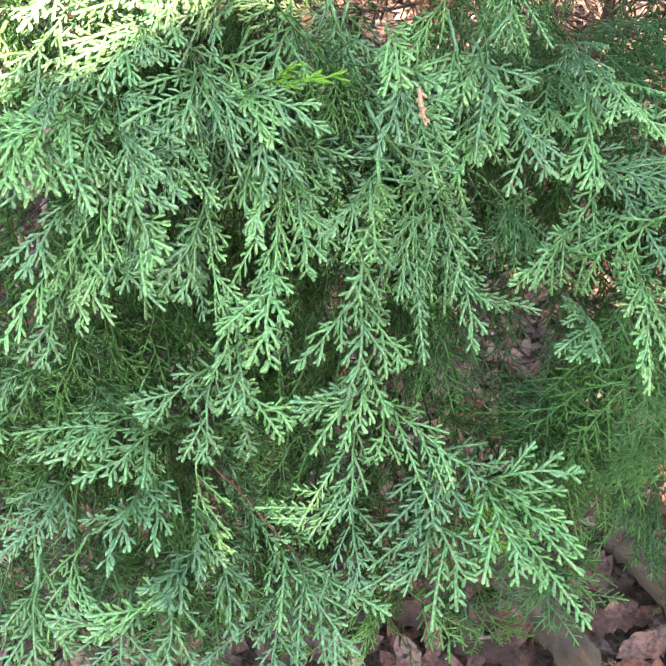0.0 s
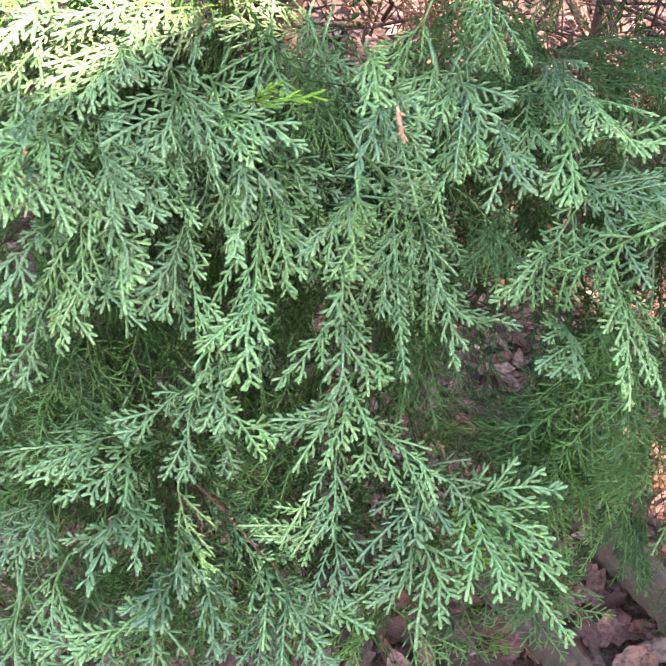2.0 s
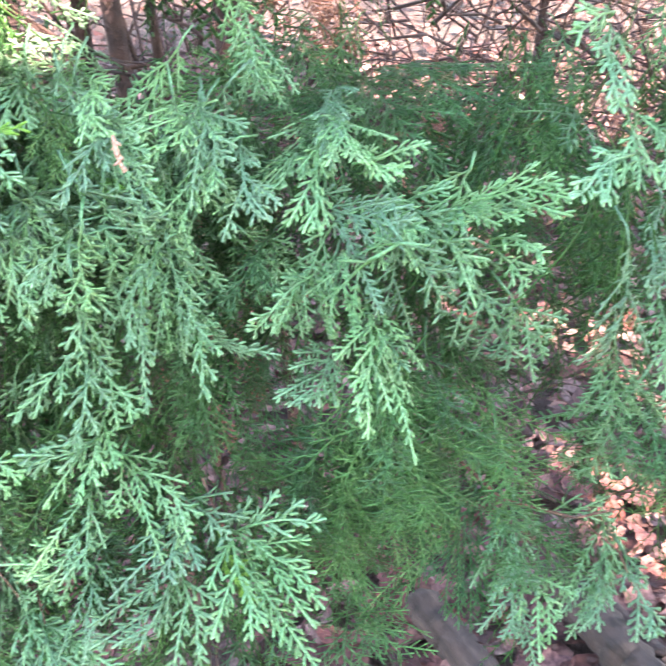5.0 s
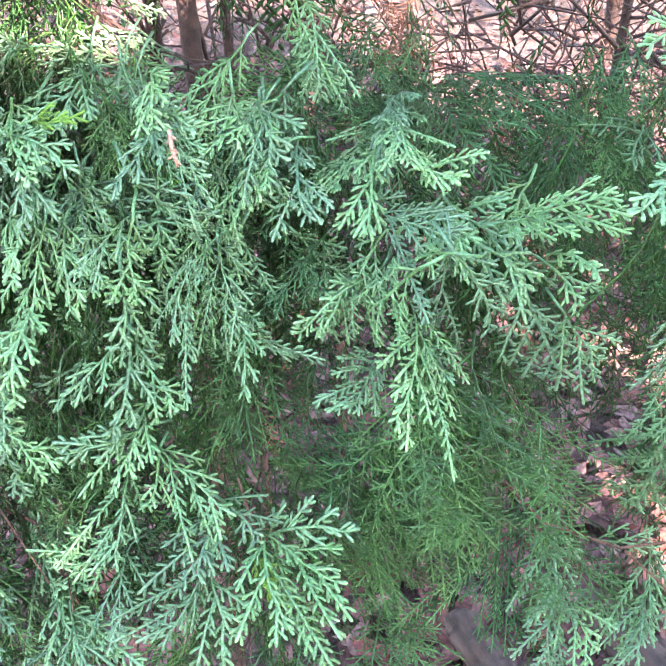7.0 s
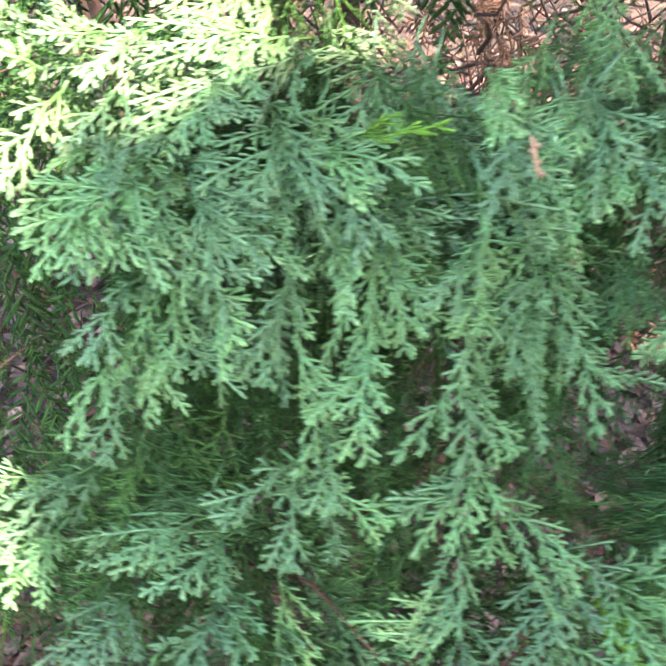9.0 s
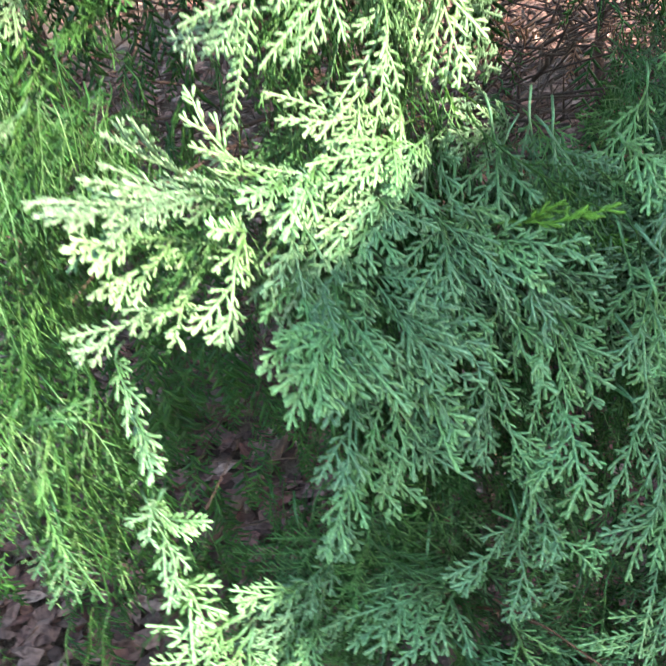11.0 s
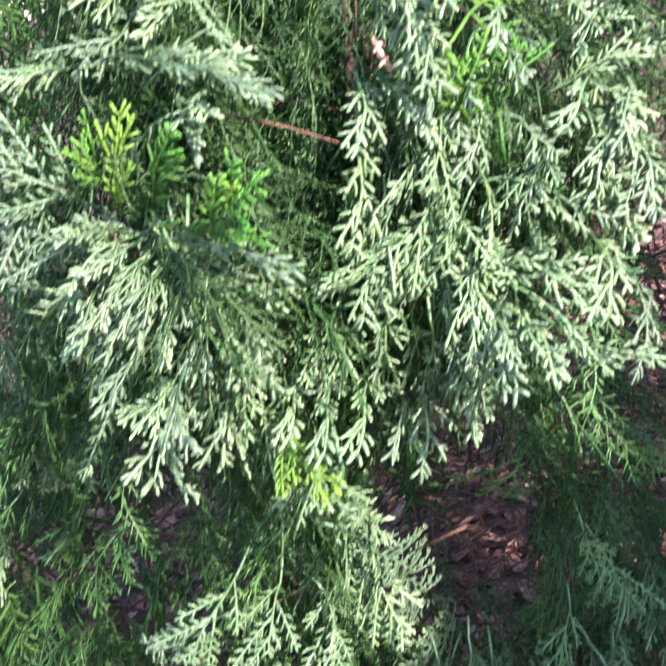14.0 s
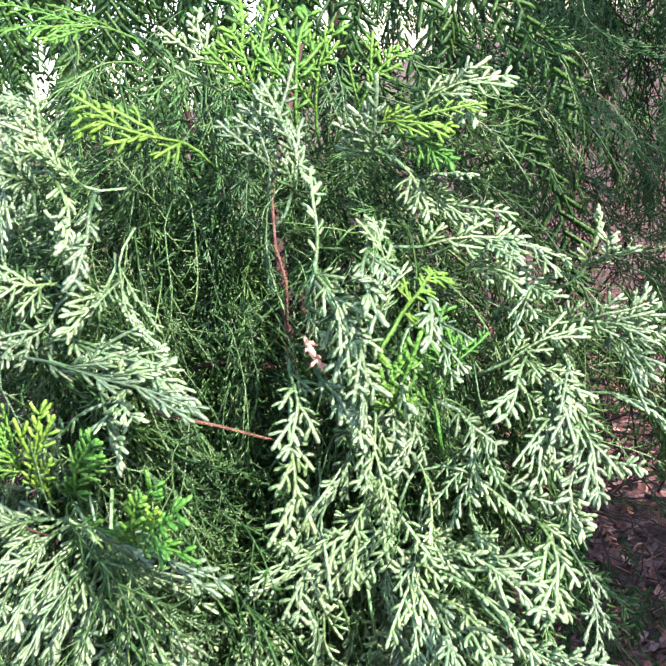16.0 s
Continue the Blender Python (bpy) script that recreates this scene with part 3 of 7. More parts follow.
frond(limb, 0.0822, 0.4221, 0.9617, 0.1109, 0.4253, 0.9231, 0.049)
frond(limb, 0.0686, 0.4312, 0.9662, 0.1063, 0.4339, 0.9112, 0.046)
frond(limb, 0.0691, 0.4313, 1.0304, 0.0594, 0.3989, 1.0236, 0.040)
limb = limb_of(shrub_low, (0.03, -0.77, 0.6), (0., -0.01, 0.65), (0.0807, -0.2843, 0.7568), (0.1467, -0.545, 0.7897))
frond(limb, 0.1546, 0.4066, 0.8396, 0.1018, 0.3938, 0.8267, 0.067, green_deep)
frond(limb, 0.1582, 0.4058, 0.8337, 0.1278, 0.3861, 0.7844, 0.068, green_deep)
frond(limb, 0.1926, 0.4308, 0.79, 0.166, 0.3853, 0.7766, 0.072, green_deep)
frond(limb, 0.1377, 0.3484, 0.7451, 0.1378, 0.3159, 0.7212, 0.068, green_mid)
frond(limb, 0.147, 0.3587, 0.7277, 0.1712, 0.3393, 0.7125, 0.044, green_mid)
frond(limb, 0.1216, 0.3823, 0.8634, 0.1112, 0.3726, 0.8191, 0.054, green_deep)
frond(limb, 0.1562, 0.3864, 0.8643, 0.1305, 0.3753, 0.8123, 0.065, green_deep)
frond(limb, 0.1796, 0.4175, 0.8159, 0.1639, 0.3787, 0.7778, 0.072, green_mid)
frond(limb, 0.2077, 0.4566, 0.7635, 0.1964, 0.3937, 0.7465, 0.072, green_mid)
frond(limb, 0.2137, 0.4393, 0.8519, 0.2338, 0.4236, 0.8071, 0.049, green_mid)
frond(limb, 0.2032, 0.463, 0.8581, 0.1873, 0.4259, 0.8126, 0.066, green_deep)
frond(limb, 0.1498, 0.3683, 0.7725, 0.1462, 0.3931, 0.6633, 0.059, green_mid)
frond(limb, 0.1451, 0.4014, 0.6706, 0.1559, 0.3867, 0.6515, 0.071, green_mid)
limb = limb_of(shrub_low, (0.03, -0.77, 0.6), (0.01, -0.02, 0.8), (-0.058, -0.3267, 0.9308), (-0.1136, -0.614, 0.9832))
frond(limb, -0.0373, 0.361, 1.0045, -0.0317, 0.3333, 0.979, 0.017)
frond(limb, -0.1295, 0.3359, 1.0239, -0.1247, 0.2978, 1.0254, 0.024)
frond(limb, -0.1003, 0.3412, 1.0081, -0.0766, 0.3149, 0.9821, 0.035)
frond(limb, -0.1005, 0.339, 1.0029, -0.0972, 0.3088, 0.9717, 0.037)
frond(limb, -0.1092, 0.3339, 0.999, -0.1213, 0.2933, 0.9859, 0.032)
frond(limb, -0.1124, 0.3226, 0.984, -0.1074, 0.3005, 0.9537, 0.035)
frond(limb, -0.1147, 0.3153, 0.9797, -0.1372, 0.2867, 0.9534, 0.034)
frond(limb, -0.1191, 0.3305, 0.9595, -0.1302, 0.3049, 0.9231, 0.031)
frond(limb, -0.086, 0.3432, 0.9903, -0.0735, 0.3325, 0.9583, 0.031)
frond(limb, -0.0557, 0.3391, 0.9943, -0.0687, 0.3167, 0.9723, 0.033)
frond(limb, -0.0542, 0.3417, 0.995, -0.0624, 0.3169, 0.9584, 0.030)
frond(limb, -0.0526, 0.3423, 0.9925, -0.0427, 0.3112, 0.9494, 0.038)
frond(limb, -0.0496, 0.3328, 0.9571, -0.0505, 0.3014, 0.9265, 0.035)
frond(limb, -0.1161, 0.3349, 1.026, -0.1225, 0.2953, 1.0189, 0.020)
frond(limb, -0.0985, 0.3578, 1.0202, -0.0808, 0.3176, 1.0082, 0.033)
frond(limb, -0.0986, 0.3396, 1.0126, -0.0881, 0.3263, 1.0026, 0.026)
frond(limb, -0.0828, 0.3504, 1.0167, -0.062, 0.3163, 1.0122, 0.029)
frond(limb, -0.0928, 0.3472, 0.985, -0.0836, 0.3218, 0.9711, 0.030)
frond(limb, -0.088, 0.3356, 0.9888, -0.0746, 0.3148, 0.9804, 0.027)
frond(limb, -0.0995, 0.3196, 0.9712, -0.0775, 0.3143, 0.9669, 0.022)
limb = limb_of(shrub_low, (0.03, -0.77, 0.6), (0.01, -0.02, 0.8), (0.098, -0.2938, 0.9292), (0.1701, -0.5541, 0.9804))
frond(limb, 0.1288, 0.4451, 1.0177, 0.1415, 0.3987, 1.017, 0.040)
frond(limb, 0.1306, 0.3882, 0.9837, 0.105, 0.3906, 0.9229, 0.036)
frond(limb, 0.1622, 0.3573, 0.9965, 0.1532, 0.3702, 0.9411, 0.034)
frond(limb, 0.1641, 0.3531, 0.9969, 0.1823, 0.3555, 0.9569, 0.034)
frond(limb, 0.1605, 0.3534, 0.9965, 0.1303, 0.3873, 0.9598, 0.034)
frond(limb, 0.1297, 0.392, 0.9642, 0.0928, 0.3641, 0.9405, 0.031)
frond(limb, 0.15, 0.3547, 0.9862, 0.1232, 0.3994, 0.9255, 0.043)
frond(limb, 0.1434, 0.3817, 0.9548, 0.1446, 0.3122, 0.9358, 0.049)
frond(limb, 0.1313, 0.3898, 0.9113, 0.1265, 0.3222, 0.9325, 0.029)
frond(limb, 0.1487, 0.3883, 0.9197, 0.165, 0.3492, 0.9327, 0.026)
frond(limb, 0.1789, 0.3684, 0.9915, 0.1972, 0.3613, 0.9775, 0.028)
frond(limb, 0.1948, 0.3789, 0.9845, 0.2234, 0.3789, 0.9162, 0.045)
frond(limb, 0.2049, 0.3797, 0.9804, 0.2206, 0.3631, 0.9694, 0.034)
frond(limb, 0.2176, 0.3756, 0.9562, 0.2374, 0.3715, 0.9339, 0.030)
frond(limb, 0.2084, 0.3821, 0.9838, 0.2257, 0.3561, 0.992, 0.019)
frond(limb, 0.184, 0.3827, 0.997, 0.2184, 0.3288, 1.0411, 0.023)
frond(limb, 0.1949, 0.3842, 1.0013, 0.2135, 0.3441, 1.02, 0.018)
frond(limb, 0.1193, 0.4045, 0.9919, 0.1617, 0.368, 0.9968, 0.052)
frond(limb, 0.1483, 0.4027, 0.9904, 0.1691, 0.3687, 0.997, 0.039)
frond(limb, 0.1243, 0.4294, 1.0145, 0.1243, 0.3805, 0.9913, 0.034)
frond(limb, 0.1426, 0.4137, 1.0071, 0.1612, 0.3998, 1.0105, 0.030)
frond(limb, 0.1555, 0.4205, 0.991, 0.141, 0.3948, 0.9848, 0.041)
frond(limb, 0.16, 0.4142, 0.9899, 0.1868, 0.3866, 0.9884, 0.039)
frond(limb, 0.1979, 0.422, 1.0001, 0.1899, 0.4054, 0.9782, 0.037)
frond(limb, 0.2342, 0.4896, 0.9954, 0.2405, 0.4396, 0.9828, 0.052, green_deep)
frond(limb, 0.2503, 0.4444, 1.0222, 0.2401, 0.4058, 1.0213, 0.039, green_mid)
frond(limb, 0.26, 0.4107, 0.99, 0.2676, 0.4153, 0.9343, 0.041, green_mid)
frond(limb, 0.2744, 0.4291, 0.909, 0.2892, 0.4249, 0.8539, 0.046, green_mid)
frond(limb, 0.2534, 0.4149, 1.079, 0.2356, 0.3915, 1.0773, 0.018)
frond(limb, 0.2511, 0.4087, 1.0755, 0.2468, 0.3547, 1.0609, 0.027)
frond(limb, 0.2544, 0.3776, 1.0519, 0.2527, 0.3418, 1.0401, 0.033)
frond(limb, 0.2578, 0.3526, 1.0424, 0.2264, 0.3054, 1.0473, 0.028)
frond(limb, 0.2666, 0.3675, 0.991, 0.2657, 0.3681, 0.9288, 0.043)
frond(limb, 0.2795, 0.4023, 0.9089, 0.2845, 0.4013, 0.8497, 0.050)
limb = limb_of(shrub_low, (0.03, -0.77, 0.6), (0.01, -0.02, 0.8), (-0.1127, -0.3463, 0.908), (-0.2132, -0.6497, 0.9418))
frond(limb, -0.2179, 0.3651, 1.0113, -0.2084, 0.3318, 0.9977, 0.022)
frond(limb, -0.2062, 0.3305, 1.0059, -0.1991, 0.3041, 0.9986, 0.020)
frond(limb, -0.1966, 0.292, 0.9952, -0.2007, 0.277, 0.9896, 0.018)
frond(limb, -0.204, 0.3046, 0.9775, -0.1886, 0.29, 0.9761, 0.022)
frond(limb, -0.2061, 0.302, 0.9719, -0.2012, 0.2803, 0.9467, 0.022)
frond(limb, -0.2043, 0.2915, 0.946, -0.1941, 0.2757, 0.9315, 0.030)
frond(limb, -0.1857, 0.2843, 0.919, -0.2065, 0.2732, 0.9278, 0.023)
frond(limb, -0.1851, 0.2815, 0.9102, -0.2161, 0.2648, 0.9097, 0.027)
frond(limb, -0.184, 0.2797, 0.9048, -0.2079, 0.2618, 0.901, 0.024)
frond(limb, -0.1811, 0.2795, 0.9026, -0.1938, 0.257, 0.8865, 0.027)
frond(limb, -0.1539, 0.2927, 0.9255, -0.1768, 0.2798, 0.9378, 0.019)
limb = limb_of(shrub_low, (0.03, -0.77, 0.6), (0.01, -0.02, 0.8), (-0.0746, -0.3432, 0.8659), (-0.1438, -0.6439, 0.8652))
frond(limb, -0.0983, 0.3598, 0.8892, -0.1619, 0.3225, 0.8818, 0.049, green_mid)
frond(limb, -0.1001, 0.3427, 0.8797, -0.1605, 0.3032, 0.8673, 0.050, green_mid)
frond(limb, -0.0922, 0.3122, 0.8851, -0.1217, 0.2872, 0.8845, 0.037)
frond(limb, -0.0817, 0.3104, 0.8787, -0.1009, 0.2817, 0.8742, 0.042)
frond(limb, -0.1375, 0.3116, 0.8506, -0.1595, 0.2897, 0.8503, 0.039, green_mid)
frond(limb, -0.125, 0.2903, 0.8591, -0.1336, 0.2597, 0.8533, 0.035)
frond(limb, -0.145, 0.2919, 0.8491, -0.1528, 0.2615, 0.8357, 0.038)
frond(limb, -0.1367, 0.258, 0.8352, -0.1459, 0.2336, 0.8129, 0.041)
frond(limb, -0.1327, 0.2447, 0.8335, -0.1299, 0.219, 0.8059, 0.040)
frond(limb, -0.1163, 0.2637, 0.8399, -0.1174, 0.241, 0.8195, 0.039)
frond(limb, -0.0801, 0.3505, 0.8894, -0.1137, 0.3362, 0.8995, 0.044, green_mid)
frond(limb, -0.1389, 0.3131, 0.9156, -0.1721, 0.2923, 0.9119, 0.033)
frond(limb, -0.1428, 0.3107, 0.9083, -0.1738, 0.2854, 0.8924, 0.039)
frond(limb, -0.161, 0.3001, 0.8898, -0.1744, 0.2816, 0.8839, 0.034)
frond(limb, -0.1512, 0.2871, 0.9001, -0.1578, 0.2697, 0.8943, 0.024)
frond(limb, -0.1647, 0.2779, 0.8886, -0.1661, 0.2618, 0.8843, 0.016)
frond(limb, -0.139, 0.3251, 0.8846, -0.1498, 0.3012, 0.8632, 0.036)
frond(limb, -0.136, 0.3249, 0.8506, -0.1408, 0.2936, 0.8312, 0.038, green_mid)
frond(limb, -0.1018, 0.3224, 0.8869, -0.1232, 0.2988, 0.8771, 0.039)
frond(limb, -0.0944, 0.3245, 0.8897, -0.0933, 0.3063, 0.8464, 0.041)
limb = limb_of(shrub_low, (0.03, -0.77, 0.6), (0.01, -0.02, 0.8), (0.0615, -0.2025, 0.9346), (0.1036, -0.3882, 0.9902))
frond(limb, 0.1311, 0.54, 0.9881, 0.1037, 0.4062, 0.9983, 0.058)
frond(limb, 0.1584, 0.6098, 0.9816, 0.1686, 0.5048, 0.986, 0.072, green_deep)
frond(limb, 0.1364, 0.6376, 0.9795, 0.0894, 0.4982, 0.9857, 0.079, green_deep)
frond(limb, 0.0684, 0.5243, 1.0102, 0.0431, 0.482, 1.0084, 0.048, green_deep)
frond(limb, 0.1281, 0.5134, 0.9858, 0.1197, 0.4147, 0.9728, 0.044, green_mid)
frond(limb, 0.1249, 0.5187, 1.0027, 0.1269, 0.4051, 1.0144, 0.029)
frond(limb, 0.1392, 0.5719, 0.9919, 0.1866, 0.4427, 0.9918, 0.074, green_mid)
frond(limb, 0.1387, 0.587, 0.9836, 0.1112, 0.5117, 0.9866, 0.075, green_deep)
frond(limb, 0.1521, 0.5762, 0.9965, 0.1946, 0.4831, 1.0031, 0.068, green_deep)
frond(limb, 0.0652, 0.546, 1.016, 0.0372, 0.4871, 1.0125, 0.053, green_deep)
frond(limb, 0.0788, 0.5771, 1.0355, 0.0939, 0.5884, 0.9866, 0.070, green_deep)
frond(limb, 0.0682, 0.5608, 1.0295, 0.0635, 0.513, 1.0093, 0.060, green_deep)
frond(limb, 0.2179, 0.5403, 1.002, 0.213, 0.4728, 0.9792, 0.061, green_deep)
limb = limb_of(shrub_low, (0.03, -0.77, 0.6), (0.01, -0.02, 0.8), (-0.0017, -0.3224, 0.8884), (-0.0112, -0.6062, 0.9062))
frond(limb, -0.0514, 0.311, 0.9232, -0.081, 0.2892, 0.9059, 0.030)
frond(limb, -0.0515, 0.3104, 0.921, -0.0525, 0.2839, 0.8878, 0.030)
frond(limb, -0.0494, 0.3093, 0.9194, -0.0138, 0.3031, 0.8987, 0.029)
frond(limb, -0.043, 0.3067, 0.9169, -0.0356, 0.3027, 0.872, 0.022)
frond(limb, -0.0244, 0.3413, 0.9671, -0.0227, 0.2953, 0.9391, 0.033)
frond(limb, 0.0127, 0.3457, 0.9438, 0.0121, 0.3117, 0.9122, 0.035)
frond(limb, 0.0116, 0.3453, 0.944, -0.011, 0.3108, 0.9288, 0.026)
frond(limb, 0.0157, 0.3469, 0.943, 0.0391, 0.33, 0.9155, 0.031)
frond(limb, 0.0234, 0.34, 0.9114, 0.0189, 0.3087, 0.8913, 0.035)
frond(limb, 0.022, 0.3271, 0.9029, -0.0089, 0.3057, 0.9008, 0.024)
frond(limb, 0.0638, 0.3727, 0.9454, 0.0706, 0.3358, 0.9237, 0.027)
frond(limb, 0.0663, 0.3692, 0.9402, 0.0889, 0.3636, 0.927, 0.021)
frond(limb, 0.0289, 0.3224, 0.8933, 0.0637, 0.304, 0.8758, 0.042)
frond(limb, 0.029, 0.3217, 0.8911, 0.0261, 0.3059, 0.8706, 0.034)
frond(limb, 0.0146, 0.3151, 0.8845, 0.0148, 0.2836, 0.8572, 0.042)
frond(limb, 0.0649, 0.4086, 0.8999, 0.0547, 0.3677, 0.8681, 0.052, green_mid)
frond(limb, 0.0411, 0.4001, 0.8959, 0.0524, 0.3676, 0.868, 0.047, green_mid)
frond(limb, -0.0165, 0.3942, 0.8489, -0.0196, 0.3657, 0.7943, 0.050, green_deep)
limb = limb_of(shrub_low, (0.03, -0.77, 0.6), (0., -0.01, 0.65), (-0.0444, -0.3574, 0.7801), (-0.0807, -0.6781, 0.832))
frond(limb, -0.0851, 0.2759, 0.873, -0.0975, 0.2443, 0.8885, 0.029)
frond(limb, -0.0851, 0.2759, 0.873, -0.0872, 0.2271, 0.8823, 0.032)
frond(limb, -0.0804, 0.2821, 0.8724, -0.0702, 0.2403, 0.8784, 0.026)
frond(limb, -0.0555, 0.2751, 0.8309, -0.0637, 0.2303, 0.8486, 0.034)
frond(limb, -0.0634, 0.2456, 0.8431, -0.0921, 0.215, 0.8418, 0.034)
frond(limb, -0.0662, 0.2389, 0.8423, -0.068, 0.2163, 0.8185, 0.039)
frond(limb, -0.0776, 0.2283, 0.8433, -0.1115, 0.2163, 0.8443, 0.023)
frond(limb, -0.083, 0.2259, 0.8429, -0.0842, 0.212, 0.8238, 0.035)
frond(limb, -0.0608, 0.2888, 0.8727, -0.0466, 0.2746, 0.8325, 0.048)
frond(limb, -0.0488, 0.3282, 0.8227, -0.0225, 0.287, 0.8221, 0.062)
frond(limb, -0.0218, 0.299, 0.8138, -0.0002, 0.2606, 0.8178, 0.060)
frond(limb, -0.01, 0.2741, 0.8229, 0.0162, 0.2391, 0.8087, 0.054)
frond(limb, -0.0128, 0.2785, 0.8129, -0.0192, 0.2344, 0.7937, 0.055)
frond(limb, -0.0525, 0.2815, 0.8263, -0.0393, 0.2373, 0.8197, 0.031)
frond(limb, -0.0628, 0.2868, 0.846, -0.0543, 0.251, 0.8432, 0.033)
frond(limb, -0.1052, 0.2666, 0.8337, -0.0929, 0.247, 0.8094, 0.042, green_mid)
limb = limb_of(shrub_low, (0.03, -0.77, 0.6), (0., -0.01, 0.65), (0.1329, -0.2825, 0.7506), (0.2416, -0.5419, 0.7785))
frond(limb, 0.2262, 0.4537, 0.7616, 0.1934, 0.3785, 0.7416, 0.074, green_deep)
frond(limb, 0.2306, 0.425, 0.8124, 0.242, 0.4044, 0.777, 0.051, green_mid)
frond(limb, 0.238, 0.4014, 0.787, 0.24, 0.3668, 0.76, 0.047)
frond(limb, 0.2364, 0.3597, 0.7835, 0.2342, 0.3294, 0.7551, 0.045)
frond(limb, 0.2415, 0.3598, 0.7806, 0.2595, 0.3383, 0.7595, 0.035)
frond(limb, 0.2649, 0.4129, 0.7637, 0.3004, 0.4112, 0.7637, 0.031)
frond(limb, 0.3006, 0.4213, 0.7562, 0.2983, 0.3748, 0.7372, 0.044)
frond(limb, 0.2966, 0.3931, 0.7453, 0.2897, 0.3565, 0.7321, 0.040)
frond(limb, 0.2533, 0.4223, 0.7591, 0.277, 0.388, 0.7236, 0.048, green_mid)
frond(limb, 0.2898, 0.4343, 0.8458, 0.2958, 0.4343, 0.7762, 0.051, green_mid)
frond(limb, 0.2991, 0.4058, 0.8777, 0.284, 0.4101, 0.8002, 0.061)
limb = limb_of(shrub_low, (0.03, -0.77, 0.6), (0., -0.01, 0.65), (0.023, -0.3388, 0.77), (0.0419, -0.6441, 0.8137))
frond(limb, 0.0602, 0.3142, 0.8708, 0.0801, 0.3007, 0.859, 0.046)
frond(limb, 0.0811, 0.312, 0.8558, 0.101, 0.267, 0.844, 0.051)
frond(limb, 0.0837, 0.3108, 0.8509, 0.1245, 0.303, 0.87, 0.037)
frond(limb, 0.0863, 0.3106, 0.848, 0.1215, 0.29, 0.85, 0.033)
frond(limb, 0.0626, 0.312, 0.8671, 0.0568, 0.2818, 0.8535, 0.042)
frond(limb, 0.0574, 0.2944, 0.848, 0.0455, 0.2597, 0.8347, 0.046)
frond(limb, 0.0596, 0.2948, 0.8477, 0.0752, 0.2682, 0.8293, 0.042)
frond(limb, 0.0769, 0.307, 0.8514, 0.0935, 0.2887, 0.8297, 0.015, lime)
frond(limb, 0.0142, 0.2958, 0.8522, -0.0097, 0.2842, 0.8409, 0.032)
frond(limb, 0.0166, 0.2929, 0.8493, 0.0229, 0.2587, 0.8337, 0.042)
frond(limb, 0.0918, 0.3236, 0.7445, 0.1263, 0.3134, 0.7099, 0.041, green_deep)
frond(limb, 0.0411, 0.3026, 0.7891, 0.031, 0.2732, 0.7713, 0.046, green_mid)
frond(limb, 0.0519, 0.2987, 0.7678, 0.0743, 0.2804, 0.7524, 0.047, green_mid)
frond(limb, 0.0295, 0.3005, 0.7869, 0.0251, 0.2605, 0.7545, 0.042, green_mid)
frond(limb, 0.0793, 0.3192, 0.7663, 0.0851, 0.2933, 0.746, 0.039, green_mid)
frond(limb, 0.0981, 0.3055, 0.7831, 0.1084, 0.2981, 0.7703, 0.036, green_mid)
limb = limb_of(shrub_low, (0.03, -0.77, 0.6), (0.01, -0.02, 0.8), (-0.0608, -0.3017, 0.9604), (-0.1187, -0.5686, 1.0371))
frond(limb, -0.0704, 0.3981, 1.0423, -0.042, 0.361, 1.0232, 0.038)
frond(limb, -0.0447, 0.38, 1.0265, -0.0064, 0.3534, 1.0265, 0.032)
frond(limb, -0.0405, 0.3773, 1.0238, -0.0276, 0.3456, 1.0027, 0.036)
frond(limb, -0.0512, 0.4002, 1.0361, -0.0265, 0.3566, 1.0179, 0.028)
frond(limb, -0.0634, 0.3891, 1.0341, -0.0651, 0.353, 1.0242, 0.038)
frond(limb, -0.0714, 0.3898, 1.0144, -0.065, 0.3404, 0.9996, 0.037)
frond(limb, -0.0949, 0.3801, 1.0347, -0.0693, 0.3448, 1.022, 0.041)
frond(limb, -0.0987, 0.3768, 1.0299, -0.0679, 0.3145, 1.0085, 0.033)
frond(limb, -0.104, 0.3741, 1.0288, -0.1028, 0.3263, 1.0018, 0.046)
frond(limb, -0.1116, 0.3696, 1.0346, -0.1115, 0.31, 1.017, 0.043)
frond(limb, -0.1253, 0.3659, 1.0377, -0.1221, 0.2995, 1.0245, 0.039)
frond(limb, -0.0896, 0.3899, 1.0488, -0.1033, 0.3618, 1.0364, 0.041)
frond(limb, -0.125, 0.3824, 1.0562, -0.1386, 0.3537, 1.0444, 0.036)
frond(limb, -0.0753, 0.4096, 1.0558, -0.0859, 0.374, 1.0475, 0.042)
frond(limb, -0.1894, 0.3647, 1.0831, -0.2027, 0.3493, 1.0757, 0.025)
frond(limb, -0.1696, 0.3614, 1.0851, -0.1905, 0.3576, 1.0895, 0.022)
frond(limb, -0.1276, 0.3799, 1.077, -0.1402, 0.3545, 1.084, 0.021)
frond(limb, -0.1144, 0.3898, 1.0766, -0.1264, 0.3567, 1.067, 0.027)
frond(limb, -0.1069, 0.3877, 1.0678, -0.1208, 0.3673, 1.0735, 0.018)
frond(limb, -0.0744, 0.4122, 1.0671, -0.0943, 0.3815, 1.0696, 0.031)
frond(limb, -0.0639, 0.419, 1.0631, -0.0803, 0.3847, 1.0587, 0.029)
frond(limb, -0.0882, 0.3882, 1.0543, -0.0807, 0.3721, 1.0473, 0.023)
frond(limb, -0.1435, 0.3494, 1.0744, -0.1529, 0.338, 1.0842, 0.013)
frond(limb, -0.1013, 0.3751, 1.0414, -0.1264, 0.3248, 1.0351, 0.036)
